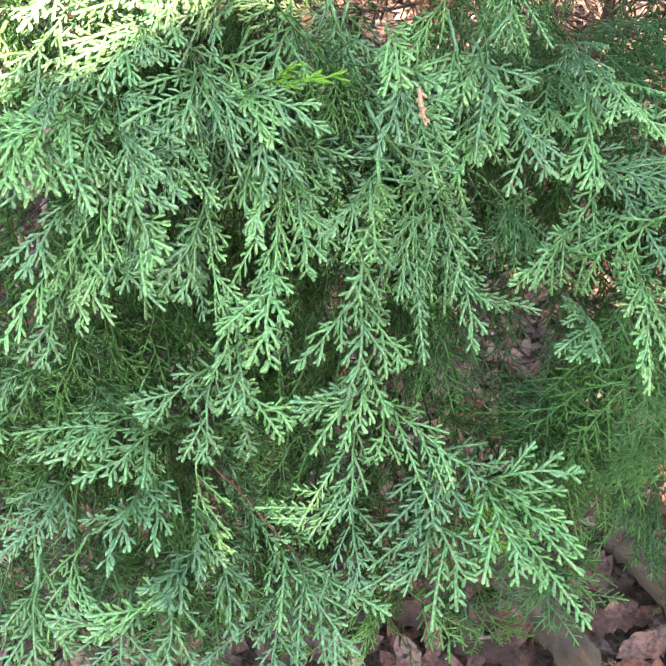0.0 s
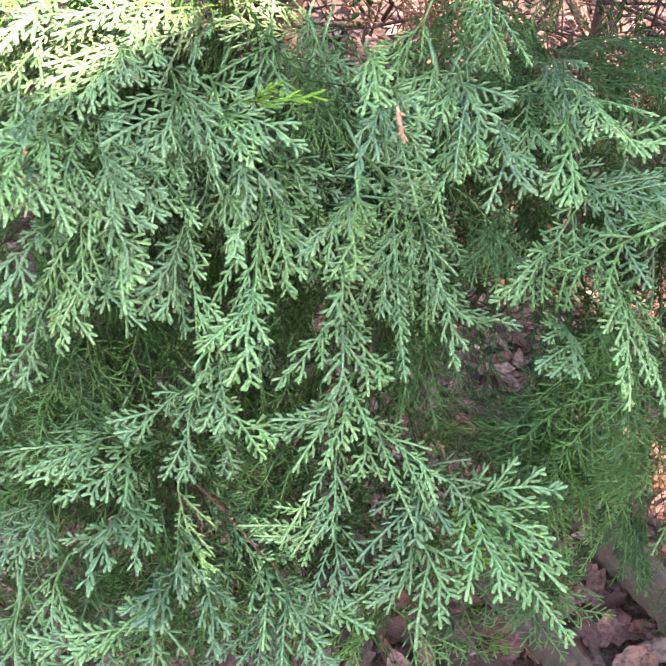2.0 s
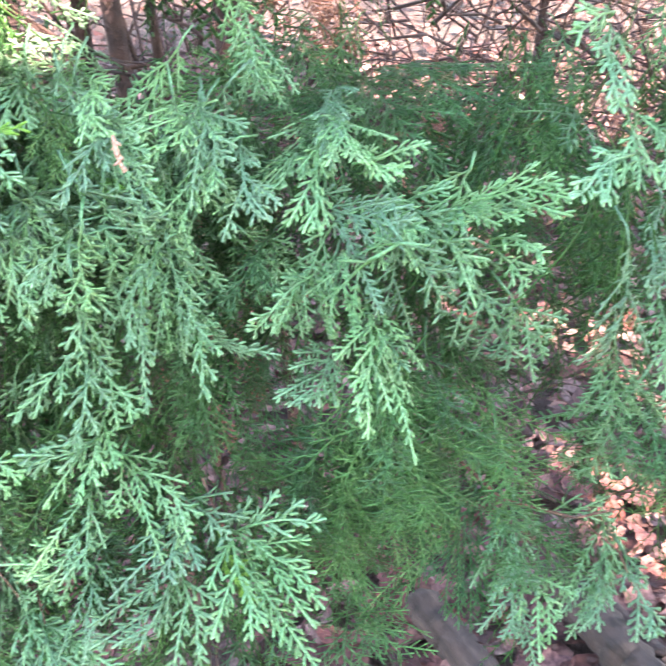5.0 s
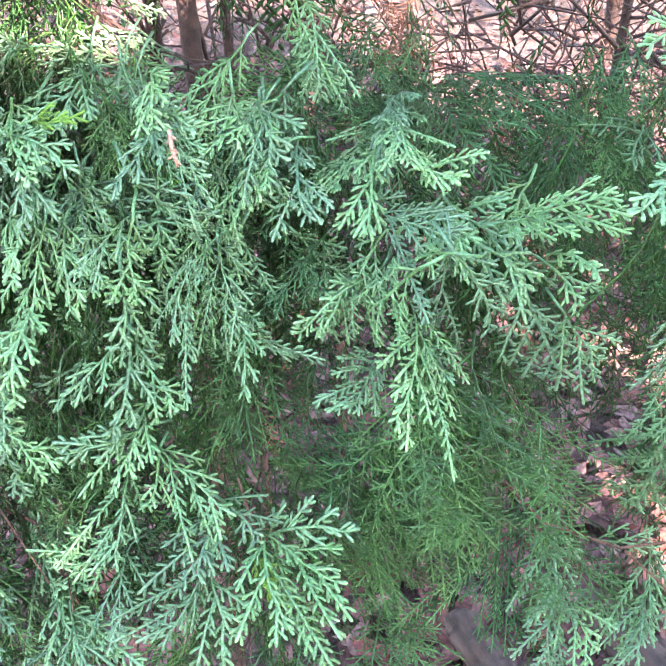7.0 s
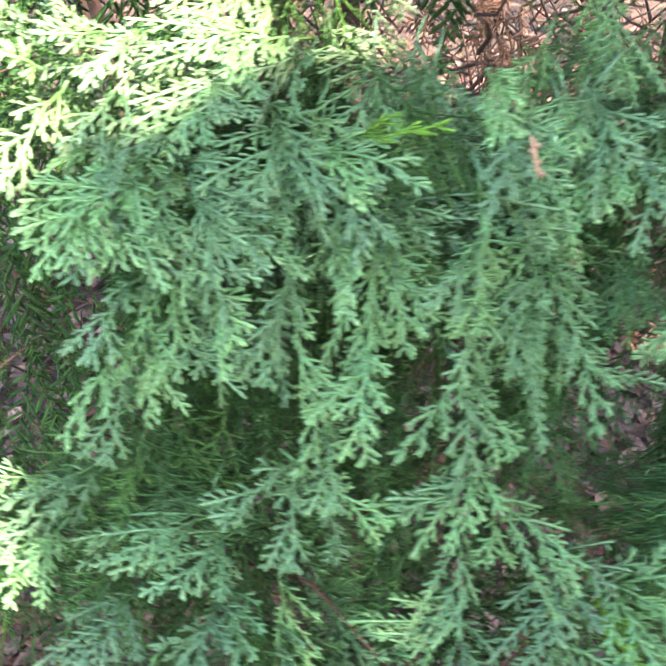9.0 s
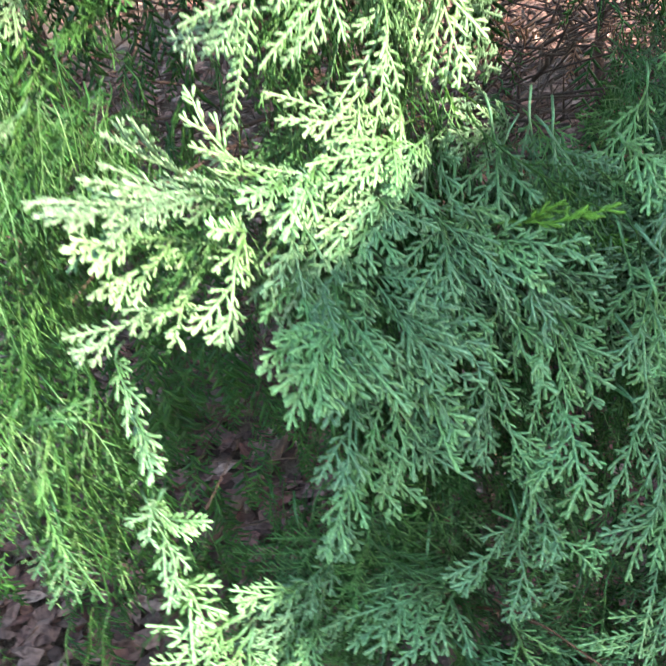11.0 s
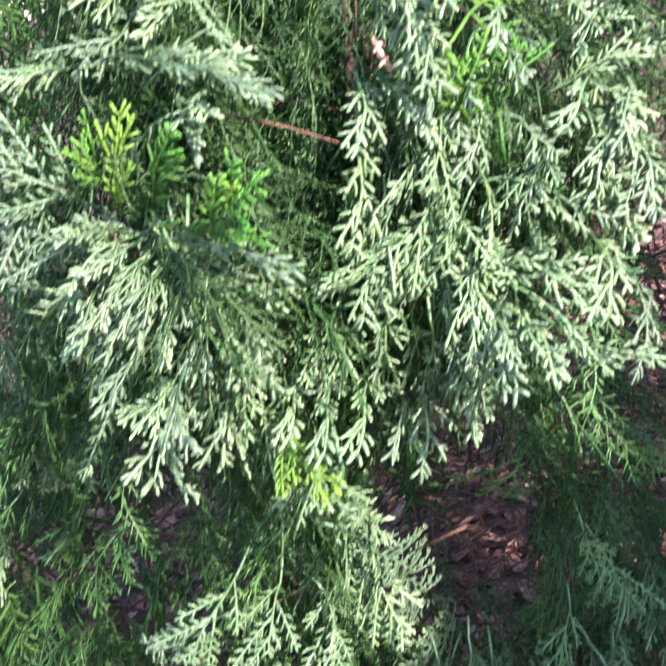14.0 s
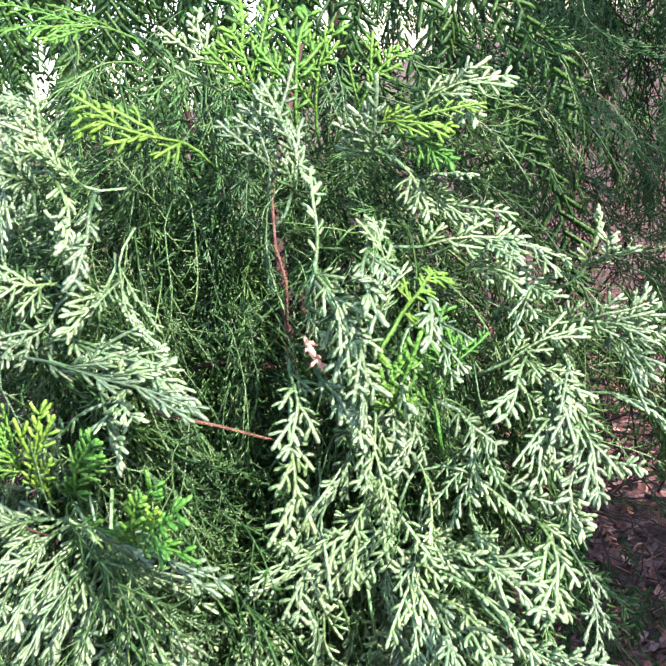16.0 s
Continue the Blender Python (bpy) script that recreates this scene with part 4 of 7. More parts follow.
frond(limb, -0.108, 0.3612, 1.0257, -0.1435, 0.313, 1.0341, 0.027)
frond(limb, -0.1109, 0.3541, 1.0259, -0.1335, 0.2956, 1.0317, 0.025)
frond(limb, -0.1017, 0.3718, 1.0273, -0.1014, 0.3249, 1.0145, 0.039)
limb = limb_of(shrub_low, (0.03, -0.77, 0.6), (0.01, -0.02, 0.8), (0.17, -0.30, 0.93), (0.29, -0.54, 1.00))
frond(limb, 0.3125, 0.5303, 1.0592, 0.3021, 0.4849, 1.0321, 0.027, green_mid)
frond(limb, 0.3175, 0.5134, 1.0363, 0.3183, 0.4718, 1.0138, 0.023, green_mid)
frond(limb, 0.2693, 0.3804, 1.0438, 0.2708, 0.3460, 1.0309, 0.017)
frond(limb, 0.2655, 0.3709, 1.0480, 0.2791, 0.3443, 1.0452, 0.015)
frond(limb, 0.3121, 0.4214, 0.9797, 0.2932, 0.3808, 0.9594, 0.023)
frond(limb, 0.3193, 0.4189, 0.9425, 0.3097, 0.3745, 0.9167, 0.024)
frond(limb, 0.2976, 0.4338, 0.9803, 0.2889, 0.3877, 0.9522, 0.026)
frond(limb, 0.3042, 0.4199, 0.9278, 0.3033, 0.3701, 0.8943, 0.033)
frond(limb, 0.3120, 0.4232, 0.8648, 0.3115, 0.3775, 0.8368, 0.034, green_mid)
frond(limb, 0.3046, 0.4338, 0.8625, 0.2923, 0.3856, 0.8317, 0.037, green_mid)
frond(limb, 0.3357, 0.4163, 0.8377, 0.3270, 0.3792, 0.8216, 0.030, green_mid)
limb = limb_of(shrub_low, (0.03, -0.77, 0.6), (0., -0.01, 0.65), (0.15, -0.30, 0.75), (0.29, -0.57, 0.79))
frond(limb, 0.3088, 0.3911, 0.7545, 0.3248, 0.3503, 0.7325, 0.037)
frond(limb, 0.3167, 0.4127, 0.7665, 0.3323, 0.4025, 0.7858, 0.016, green_mid)
frond(limb, 0.2193, 0.4216, 0.7156, 0.2263, 0.3832, 0.6971, 0.034, green_deep)
limb = limb_of(shrub_low, (0.03, -0.77, 0.6), (0.01, -0.02, 0.8), (0.10, -0.22, 0.93), (0.18, -0.42, 0.99))
frond(limb, 0.2474, 0.5831, 0.9988, 0.2423, 0.5237, 0.9526, 0.040, green_deep)
frond(limb, 0.2609, 0.5982, 1.0186, 0.2633, 0.5353, 0.9674, 0.035, green_deep)
frond(limb, 0.1957, 0.5522, 1.0098, 0.2223, 0.5108, 0.9864, 0.038, green_deep)
frond(limb, 0.1006, 0.5737, 1.0260, 0.1157, 0.5325, 1.0035, 0.028, green_mid)
frond(limb, 0.0087, 0.5996, 0.9977, 0.0003, 0.5517, 0.9672, 0.033, green_deep)
frond(limb, 0.0972, 0.4164, 0.9654, 0.0787, 0.3782, 0.9483, 0.028, green_mid)
frond(limb, 0.0795, 0.4106, 0.9583, 0.1021, 0.3826, 0.9533, 0.023, green_mid)

# ---- sunlit cypress shrub with a leader and drooping sprays ----
# fronds default to the sunlit pale green; shaded ones below take plain green
frond_tilt, young_green = 0.8, green_pale
shrub_sunny = thing("cypress_shrub", (-0.08, 0.7, 0.), "sunlit cypress shrub with a leader and drooping sprays", "shrub", "cypress shrubs in front")
s = Soup()
tube(s, [(0, 0, -0.03), (0.01, 0.005, 0.375), (0., 0., 0.75), (0.01, -0.04, 0.95), (0.0758, -0.2131, 1.325), (0.0832, -0.2072, 1.358), (0.0868, -0.1988, 1.3873), (0.0911, -0.1815, 1.4098), (0.1099, -0.1583, 1.4402), (0.1255, -0.1437, 1.4692)], [0.0120, 0.0100, 0.0080, 0.0060, 0.0034, 0.0030, 0.0026, 0.0023, 0.0020, 0.0014], 9)
part("trunk", s.mesh("trunk", bark), shrub_sunny, "reddish-brown peeling trunk")
limb = limb_of(shrub_sunny, (0., -0.82, 0.5), (0.0758, -0.2131, 1.325), (0.1945, -0.0713, 1.3905), (0.2916, 0.0083, 1.3894))
frond(limb, 0.1659, 0.573, 1.4502, 0.1743, 0.5546, 1.4364, 0.030, green_deep)
frond(limb, 0.1971, 0.5645, 1.447, 0.2176, 0.5387, 1.4238, 0.034, green_deep)
frond(limb, 0.2127, 0.6986, 1.362, 0.2472, 0.668, 1.3381, 0.057, green_deep)
frond(limb, 0.2417, 0.6851, 1.3469, 0.2616, 0.6467, 1.2815, 0.085, green_deep)
frond(limb, 0.2041, 0.7168, 1.4136, 0.2161, 0.688, 1.3734, 0.086, green_deep)
frond(limb, 0.2644, 0.7557, 1.4005, 0.2932, 0.7198, 1.3536, 0.108, green_deep)
frond(limb, 0.1954, 0.7548, 1.3758, 0.2244, 0.7255, 1.323, 0.094, green_deep)
limb = limb_of(shrub_sunny, (0., -0.82, 0.5), (0.01, -0.04, 0.95), (-0.0814, -0.1676, 1.0234), (-0.1561, -0.3084, 1.0288))
frond(limb, -0.183, 0.3581, 1.041, -0.2198, 0.3358, 1.0379, 0.027)
frond(limb, -0.1739, 0.3614, 1.0433, -0.1813, 0.3413, 1.0344, 0.020)
frond(limb, -0.1648, 0.3719, 1.0585, -0.1995, 0.3384, 1.0636, 0.034)
frond(limb, -0.1746, 0.3657, 1.0672, -0.2006, 0.3228, 1.0948, 0.028)
frond(limb, -0.2536, 0.4049, 1.0677, -0.2797, 0.3867, 1.0487, 0.040, green_deep)
frond(limb, -0.2651, 0.3416, 1.0856, -0.2719, 0.3229, 1.0725, 0.022, green_mid)
frond(limb, -0.2652, 0.4397, 1.0157, -0.2965, 0.4103, 0.9395, 0.054, green_deep)
frond(limb, -0.2617, 0.4585, 0.9899, -0.2793, 0.4494, 0.9362, 0.047, green_deep)
frond(limb, -0.2512, 0.3233, 1.0259, -0.2591, 0.3038, 1.0165, 0.027, green_mid)
frond(limb, -0.2507, 0.328, 1.0131, -0.2299, 0.3215, 1.017, 0.014, green_mid)
frond(limb, -0.2587, 0.3071, 1.0182, -0.2948, 0.2937, 1.0222, 0.028, green_mid)
frond(limb, -0.2683, 0.3035, 1.0138, -0.2746, 0.2819, 1.0019, 0.026, green_mid)
frond(limb, -0.276, 0.3138, 0.9946, -0.272, 0.2951, 0.9862, 0.016, green_mid)
frond(limb, -0.2416, 0.3281, 1.0095, -0.2465, 0.298, 0.9858, 0.035, green_mid)
frond(limb, -0.2478, 0.3074, 0.9789, -0.2462, 0.2834, 0.9623, 0.038, green_mid)
frond(limb, -0.2262, 0.3932, 1.12, -0.2543, 0.3632, 1.1126, 0.026)
frond(limb, -0.2394, 0.3778, 1.1118, -0.2541, 0.345, 1.0914, 0.024)
frond(limb, -0.2483, 0.4256, 1.0441, -0.2653, 0.396, 1.0091, 0.031, green_deep)
limb = limb_of(shrub_sunny, (0., -0.82, 0.5), (0.0758, -0.2131, 1.325), (0.0385, -0.0687, 1.3865), (0.0068, -0.2332, 1.4007))
frond(limb, -0.078, 0.4216, 1.388, -0.0422, 0.3885, 1.3663, 0.020)
frond(limb, -0.0743, 0.4179, 1.3844, -0.0489, 0.3923, 1.3733, 0.014)
frond(limb, -0.1135, 0.4405, 1.3923, -0.1328, 0.4366, 1.3866, 0.023)
frond(limb, -0.1014, 0.4319, 1.3869, -0.1306, 0.4358, 1.3877, 0.018)
frond(limb, -0.0222, 0.4434, 1.4418, -0.0544, 0.442, 1.4586, 0.025, lime)
frond(limb, -0.067, 0.4557, 1.4568, -0.0791, 0.4516, 1.4704, 0.026)
frond(limb, -0.0667, 0.4504, 1.4461, -0.0729, 0.4478, 1.4644, 0.025)
frond(limb, -0.06, 0.4437, 1.4355, -0.07, 0.4414, 1.4519, 0.027)
frond(limb, -0.0788, 0.4487, 1.4366, -0.0836, 0.4479, 1.4594, 0.030)
frond(limb, -0.079, 0.4335, 1.4056, -0.0964, 0.432, 1.4121, 0.027)
frond(limb, -0.0794, 0.43, 1.3984, -0.0999, 0.4259, 1.3891, 0.026)
frond(limb, -0.0762, 0.4224, 1.3866, -0.0469, 0.3942, 1.3781, 0.017)
frond(limb, -0.0705, 0.4155, 1.3789, -0.0425, 0.3883, 1.3636, 0.018)
frond(limb, -0.0833, 0.442, 1.4196, -0.0843, 0.4363, 1.433, 0.022)
frond(limb, -0.0734, 0.4331, 1.4089, -0.0718, 0.4298, 1.4276, 0.020)
frond(limb, -0.0549, 0.4273, 1.4081, -0.0546, 0.4038, 1.3913, 0.029)
frond(limb, -0.0818, 0.4554, 1.4495, -0.0918, 0.4345, 1.4229, 0.021)
frond(limb, -0.0697, 0.4484, 1.4407, -0.0696, 0.4244, 1.4186, 0.019)
frond(limb, -0.0582, 0.4407, 1.4306, -0.0695, 0.4183, 1.4075, 0.020)
frond(limb, -0.0593, 0.4255, 1.4034, -0.0766, 0.4131, 1.3922, 0.017)
frond(limb, -0.0887, 0.4351, 1.3998, -0.1029, 0.4268, 1.3849, 0.016)
frond(limb, -0.0716, 0.4112, 1.3693, -0.0691, 0.3862, 1.3542, 0.018)
frond(limb, -0.0608, 0.4074, 1.3705, -0.0623, 0.392, 1.3637, 0.014)
frond(limb, -0.0874, 0.5012, 1.4194, -0.096, 0.481, 1.3955, 0.023, green_mid)
limb = limb_of(shrub_sunny, (0., -0.82, 0.5), (0.0758, -0.2131, 1.325), (0.0965, -0.22, 1.323), (0.1134, -0.2621, 1.2668))
frond(limb, 0.0231, 0.4619, 1.232, 0.0134, 0.4786, 1.1764, 0.045)
frond(limb, 0.008, 0.3676, 1.2501, 0.0044, 0.3781, 1.225, 0.018)
frond(limb, -0.0109, 0.4057, 1.2646, -0.0123, 0.4271, 1.2279, 0.020)
frond(limb, -0.0014, 0.4003, 1.2601, -0.0008, 0.4228, 1.2262, 0.018)
frond(limb, -0.0077, 0.4685, 1.2806, -0.0213, 0.4596, 1.2449, 0.046, green_mid)
frond(limb, 0.0123, 0.3933, 1.319, -0.0165, 0.3887, 1.2936, 0.035)
frond(limb, 0.0079, 0.3969, 1.3078, -0.0383, 0.3871, 1.2919, 0.026)
frond(limb, 0.0181, 0.394, 1.314, 0.0081, 0.388, 1.2867, 0.037)
frond(limb, 0.028, 0.3932, 1.3164, 0.0224, 0.3842, 1.2906, 0.031)
frond(limb, 0.0206, 0.3965, 1.2872, 0.0113, 0.3802, 1.2712, 0.024)
frond(limb, 0.0204, 0.3918, 1.2747, 0.0162, 0.3503, 1.2519, 0.023)
frond(limb, 0.0228, 0.4041, 1.2769, 0.0043, 0.379, 1.2335, 0.027)
frond(limb, 0.0239, 0.3843, 1.2694, 0.0327, 0.3525, 1.2525, 0.022)
frond(limb, 0.0327, 0.3934, 1.2847, 0.0512, 0.3669, 1.2646, 0.031)
frond(limb, 0.0391, 0.3744, 1.2618, 0.0554, 0.359, 1.2477, 0.023)
frond(limb, 0.0437, 0.3969, 1.3046, 0.0438, 0.3789, 1.2829, 0.034)
frond(limb, 0.071, 0.4205, 1.225, 0.0574, 0.3985, 1.2063, 0.028, green_mid)
frond(limb, 0.0168, 0.4518, 1.2623, 0.0066, 0.4559, 1.2247, 0.045, green_mid)
frond(limb, 0.0053, 0.47, 1.2637, -0.0069, 0.4746, 1.2204, 0.047, green_mid)
frond(limb, 0.0047, 0.4165, 1.2468, 0.0029, 0.3822, 1.2204, 0.031)
frond(limb, 0.0789, 0.4042, 1.2914, 0.0795, 0.3861, 1.2789, 0.022)
frond(limb, 0.0673, 0.3964, 1.281, 0.0578, 0.3679, 1.2623, 0.028)
frond(limb, 0.0766, 0.3901, 1.2661, 0.0632, 0.3597, 1.2415, 0.028)
frond(limb, 0.0679, 0.4258, 1.1976, 0.0703, 0.4152, 1.1709, 0.026, green_mid)
frond(limb, 0.0732, 0.4244, 1.1785, 0.0902, 0.4182, 1.1508, 0.029, green_mid)
frond(limb, -0.0105, 0.3987, 1.314, -0.0395, 0.3916, 1.2893, 0.018)
frond(limb, 0.0019, 0.3943, 1.3239, -0.0241, 0.3933, 1.2739, 0.020)
frond(limb, 0.009, 0.3924, 1.3225, -0.014, 0.4011, 1.2693, 0.021)
frond(limb, 0.01, 0.3958, 1.3088, -0.0001, 0.4226, 1.2411, 0.023)
frond(limb, 0.0188, 0.3947, 1.3065, 0.0084, 0.4055, 1.2432, 0.023)
frond(limb, 0.024, 0.3955, 1.2992, 0.0072, 0.3713, 1.2522, 0.023)
frond(limb, 0.0205, 0.3991, 1.277, 0.0438, 0.3569, 1.2594, 0.021)
frond(limb, 0.0195, 0.3997, 1.2715, 0.0173, 0.3546, 1.2605, 0.018)
frond(limb, 0.0255, 0.3902, 1.2658, 0.0323, 0.3523, 1.2566, 0.017)
frond(limb, 0.0211, 0.3987, 1.2807, 0.0533, 0.3762, 1.2769, 0.015)
frond(limb, 0.0229, 0.397, 1.2918, 0.0373, 0.3806, 1.2851, 0.015)
frond(limb, 0.0423, 0.3943, 1.3113, 0.0571, 0.3864, 1.2929, 0.017)
frond(limb, 0.0694, 0.4447, 1.2609, 0.0971, 0.4332, 1.245, 0.016, green_mid)
frond(limb, 0.084, 0.4456, 1.2515, 0.0654, 0.4054, 1.2228, 0.021, green_mid)
frond(limb, 0.0877, 0.4373, 1.2354, 0.106, 0.4158, 1.2205, 0.020, green_mid)
frond(limb, 0.0865, 0.4266, 1.2228, 0.0981, 0.4098, 1.2144, 0.016, green_mid)
frond(limb, -0.0182, 0.4004, 1.3071, -0.0271, 0.3915, 1.2761, 0.023)
frond(limb, -0.0033, 0.4197, 1.2541, -0.0071, 0.4186, 1.2219, 0.028)
frond(limb, 0.0093, 0.4137, 1.2534, 0.0034, 0.4026, 1.2312, 0.025)
frond(limb, 0.0938, 0.4088, 1.3108, 0.0903, 0.3917, 1.2868, 0.017)
frond(limb, 0.0964, 0.4054, 1.2933, 0.1067, 0.3918, 1.2939, 0.011)
frond(limb, 0.0939, 0.4077, 1.304, 0.0797, 0.3931, 1.2913, 0.017)
frond(limb, 0.0551, 0.3979, 1.3022, 0.0734, 0.3911, 1.2889, 0.018)
limb = limb_of(shrub_sunny, (0., -0.82, 0.5), (0.01, -0.04, 0.95), (-0.0744, -0.0922, 1.0662), (-0.1435, -0.1714, 1.1067))
frond(limb, -0.2319, 0.5288, 1.0725, -0.238, 0.4569, 1.0681, 0.053, green_deep)
frond(limb, -0.2526, 0.4505, 1.0832, -0.2944, 0.4182, 1.0727, 0.048, green_deep)
frond(limb, -0.2334, 0.4492, 1.0836, -0.2566, 0.3884, 1.066, 0.050, green_deep)
frond(limb, -0.1842, 0.5257, 1.1377, -0.1866, 0.4551, 1.1353, 0.029, green_deep)
frond(limb, -0.1585, 0.5117, 1.1557, -0.1652, 0.4519, 1.1468, 0.028, green_deep)
frond(limb, -0.2872, 0.5147, 1.1205, -0.2751, 0.4391, 1.1247, 0.028)
frond(limb, -0.266, 0.4991, 1.1119, -0.2583, 0.4217, 1.1209, 0.028)
frond(limb, -0.2239, 0.5087, 1.1766, -0.2554, 0.49, 1.1668, 0.045, green_mid)
frond(limb, -0.1776, 0.499, 1.1857, -0.2064, 0.4864, 1.1542, 0.044, green_mid)
frond(limb, -0.1486, 0.4836, 1.2033, -0.1612, 0.4674, 1.1764, 0.033, green_mid)
frond(limb, -0.262, 0.5077, 1.1185, -0.277, 0.4718, 1.0916, 0.036, green_deep)
frond(limb, -0.2431, 0.5091, 1.1025, -0.2588, 0.4642, 1.0793, 0.036, green_deep)
frond(limb, -0.2196, 0.4658, 1.0867, -0.2423, 0.4152, 1.0863, 0.030, green_deep)
frond(limb, -0.238, 0.4699, 1.0644, -0.2516, 0.4191, 1.0519, 0.032, green_deep)
frond(limb, -0.2264, 0.556, 1.0477, -0.2159, 0.4861, 1.0433, 0.035, green_deep)
limb = limb_of(shrub_sunny, (0., -0.82, 0.5), (0.0758, -0.2131, 1.325), (0.0830, -0.0262, 1.3926), (0.0691, -0.1561, 1.408))
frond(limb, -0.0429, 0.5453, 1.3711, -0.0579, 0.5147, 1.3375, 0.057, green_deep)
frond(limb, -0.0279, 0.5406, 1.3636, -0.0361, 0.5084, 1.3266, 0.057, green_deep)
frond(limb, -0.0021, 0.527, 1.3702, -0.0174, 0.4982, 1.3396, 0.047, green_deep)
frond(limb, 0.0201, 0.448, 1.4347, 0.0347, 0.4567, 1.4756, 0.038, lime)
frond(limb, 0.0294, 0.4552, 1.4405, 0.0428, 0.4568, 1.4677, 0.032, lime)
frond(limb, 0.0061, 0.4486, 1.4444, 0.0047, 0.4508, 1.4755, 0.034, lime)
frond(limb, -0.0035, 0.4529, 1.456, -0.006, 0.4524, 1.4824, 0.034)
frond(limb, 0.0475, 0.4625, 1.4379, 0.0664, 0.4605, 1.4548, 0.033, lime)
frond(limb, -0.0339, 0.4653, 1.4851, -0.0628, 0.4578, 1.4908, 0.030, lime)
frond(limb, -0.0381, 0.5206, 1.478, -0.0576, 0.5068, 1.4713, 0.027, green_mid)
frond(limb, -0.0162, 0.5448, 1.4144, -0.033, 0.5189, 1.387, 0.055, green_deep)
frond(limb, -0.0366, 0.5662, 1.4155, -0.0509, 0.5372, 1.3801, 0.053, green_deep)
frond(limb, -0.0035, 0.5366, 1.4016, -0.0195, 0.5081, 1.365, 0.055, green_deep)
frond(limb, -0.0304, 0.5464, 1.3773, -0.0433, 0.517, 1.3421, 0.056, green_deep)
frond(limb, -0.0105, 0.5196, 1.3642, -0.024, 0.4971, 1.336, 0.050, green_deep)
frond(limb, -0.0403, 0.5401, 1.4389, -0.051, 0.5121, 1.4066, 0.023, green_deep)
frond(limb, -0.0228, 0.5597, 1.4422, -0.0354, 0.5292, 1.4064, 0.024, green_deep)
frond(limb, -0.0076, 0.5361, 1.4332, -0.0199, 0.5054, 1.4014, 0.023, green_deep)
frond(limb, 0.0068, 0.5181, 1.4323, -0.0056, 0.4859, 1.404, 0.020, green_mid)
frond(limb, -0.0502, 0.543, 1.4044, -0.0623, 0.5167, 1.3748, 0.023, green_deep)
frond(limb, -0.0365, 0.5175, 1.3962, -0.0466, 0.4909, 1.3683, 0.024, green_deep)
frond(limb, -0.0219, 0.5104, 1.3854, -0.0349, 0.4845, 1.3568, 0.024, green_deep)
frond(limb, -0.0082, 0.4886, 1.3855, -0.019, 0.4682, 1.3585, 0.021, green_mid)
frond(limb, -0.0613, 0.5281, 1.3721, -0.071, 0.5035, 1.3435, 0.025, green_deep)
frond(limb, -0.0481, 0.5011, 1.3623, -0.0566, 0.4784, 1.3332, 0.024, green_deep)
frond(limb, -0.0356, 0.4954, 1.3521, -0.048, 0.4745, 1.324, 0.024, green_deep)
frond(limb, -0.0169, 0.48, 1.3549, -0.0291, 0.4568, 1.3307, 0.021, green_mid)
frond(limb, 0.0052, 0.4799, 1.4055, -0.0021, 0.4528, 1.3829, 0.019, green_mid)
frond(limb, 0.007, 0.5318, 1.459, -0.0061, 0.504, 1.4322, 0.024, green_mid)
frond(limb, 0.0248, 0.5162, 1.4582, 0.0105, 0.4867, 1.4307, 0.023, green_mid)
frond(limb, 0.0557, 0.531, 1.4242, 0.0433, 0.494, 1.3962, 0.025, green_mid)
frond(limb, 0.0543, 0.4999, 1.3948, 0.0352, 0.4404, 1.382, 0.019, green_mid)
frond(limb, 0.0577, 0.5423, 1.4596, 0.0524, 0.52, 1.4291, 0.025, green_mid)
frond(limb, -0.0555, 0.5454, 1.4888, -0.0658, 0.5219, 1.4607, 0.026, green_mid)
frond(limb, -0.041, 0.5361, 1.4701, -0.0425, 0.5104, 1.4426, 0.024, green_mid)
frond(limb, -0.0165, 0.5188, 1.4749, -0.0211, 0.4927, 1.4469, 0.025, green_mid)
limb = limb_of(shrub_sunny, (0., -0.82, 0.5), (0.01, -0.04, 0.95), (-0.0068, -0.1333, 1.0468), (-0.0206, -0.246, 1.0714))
frond(limb, -0.1488, 0.38, 1.0544, -0.1608, 0.3401, 1.0314, 0.037)
frond(limb, -0.1365, 0.3799, 1.0449, -0.1405, 0.3497, 1.0319, 0.030)
frond(limb, -0.1568, 0.3839, 1.07, -0.1967, 0.3252, 1.1055, 0.031)
frond(limb, -0.1459, 0.3878, 1.0633, -0.1837, 0.3501, 1.0988, 0.032)
frond(limb, -0.1402, 0.3942, 1.0672, -0.1859, 0.3682, 1.1127, 0.033)
frond(limb, -0.1386, 0.3976, 1.072, -0.1573, 0.4002, 1.111, 0.029)
frond(limb, -0.0896, 0.4041, 1.0595, -0.1346, 0.3795, 1.0611, 0.053)
frond(limb, -0.1048, 0.4035, 1.0486, -0.122, 0.3603, 1.0353, 0.049)
frond(limb, -0.0772, 0.4176, 1.0673, -0.0957, 0.3844, 1.0443, 0.053)
frond(limb, -0.059, 0.4352, 1.0498, -0.0848, 0.3896, 1.0529, 0.045)
frond(limb, -0.0833, 0.4243, 1.0751, -0.1136, 0.414, 1.081, 0.031)
frond(limb, -0.1174, 0.4882, 1.0505, -0.1327, 0.4412, 1.0462, 0.046, green_mid)
frond(limb, -0.095, 0.4887, 1.0374, -0.1103, 0.4526, 1.0124, 0.048, green_mid)
frond(limb, -0.0867, 0.4774, 1.1547, -0.1381, 0.4769, 1.1338, 0.056, green_mid)
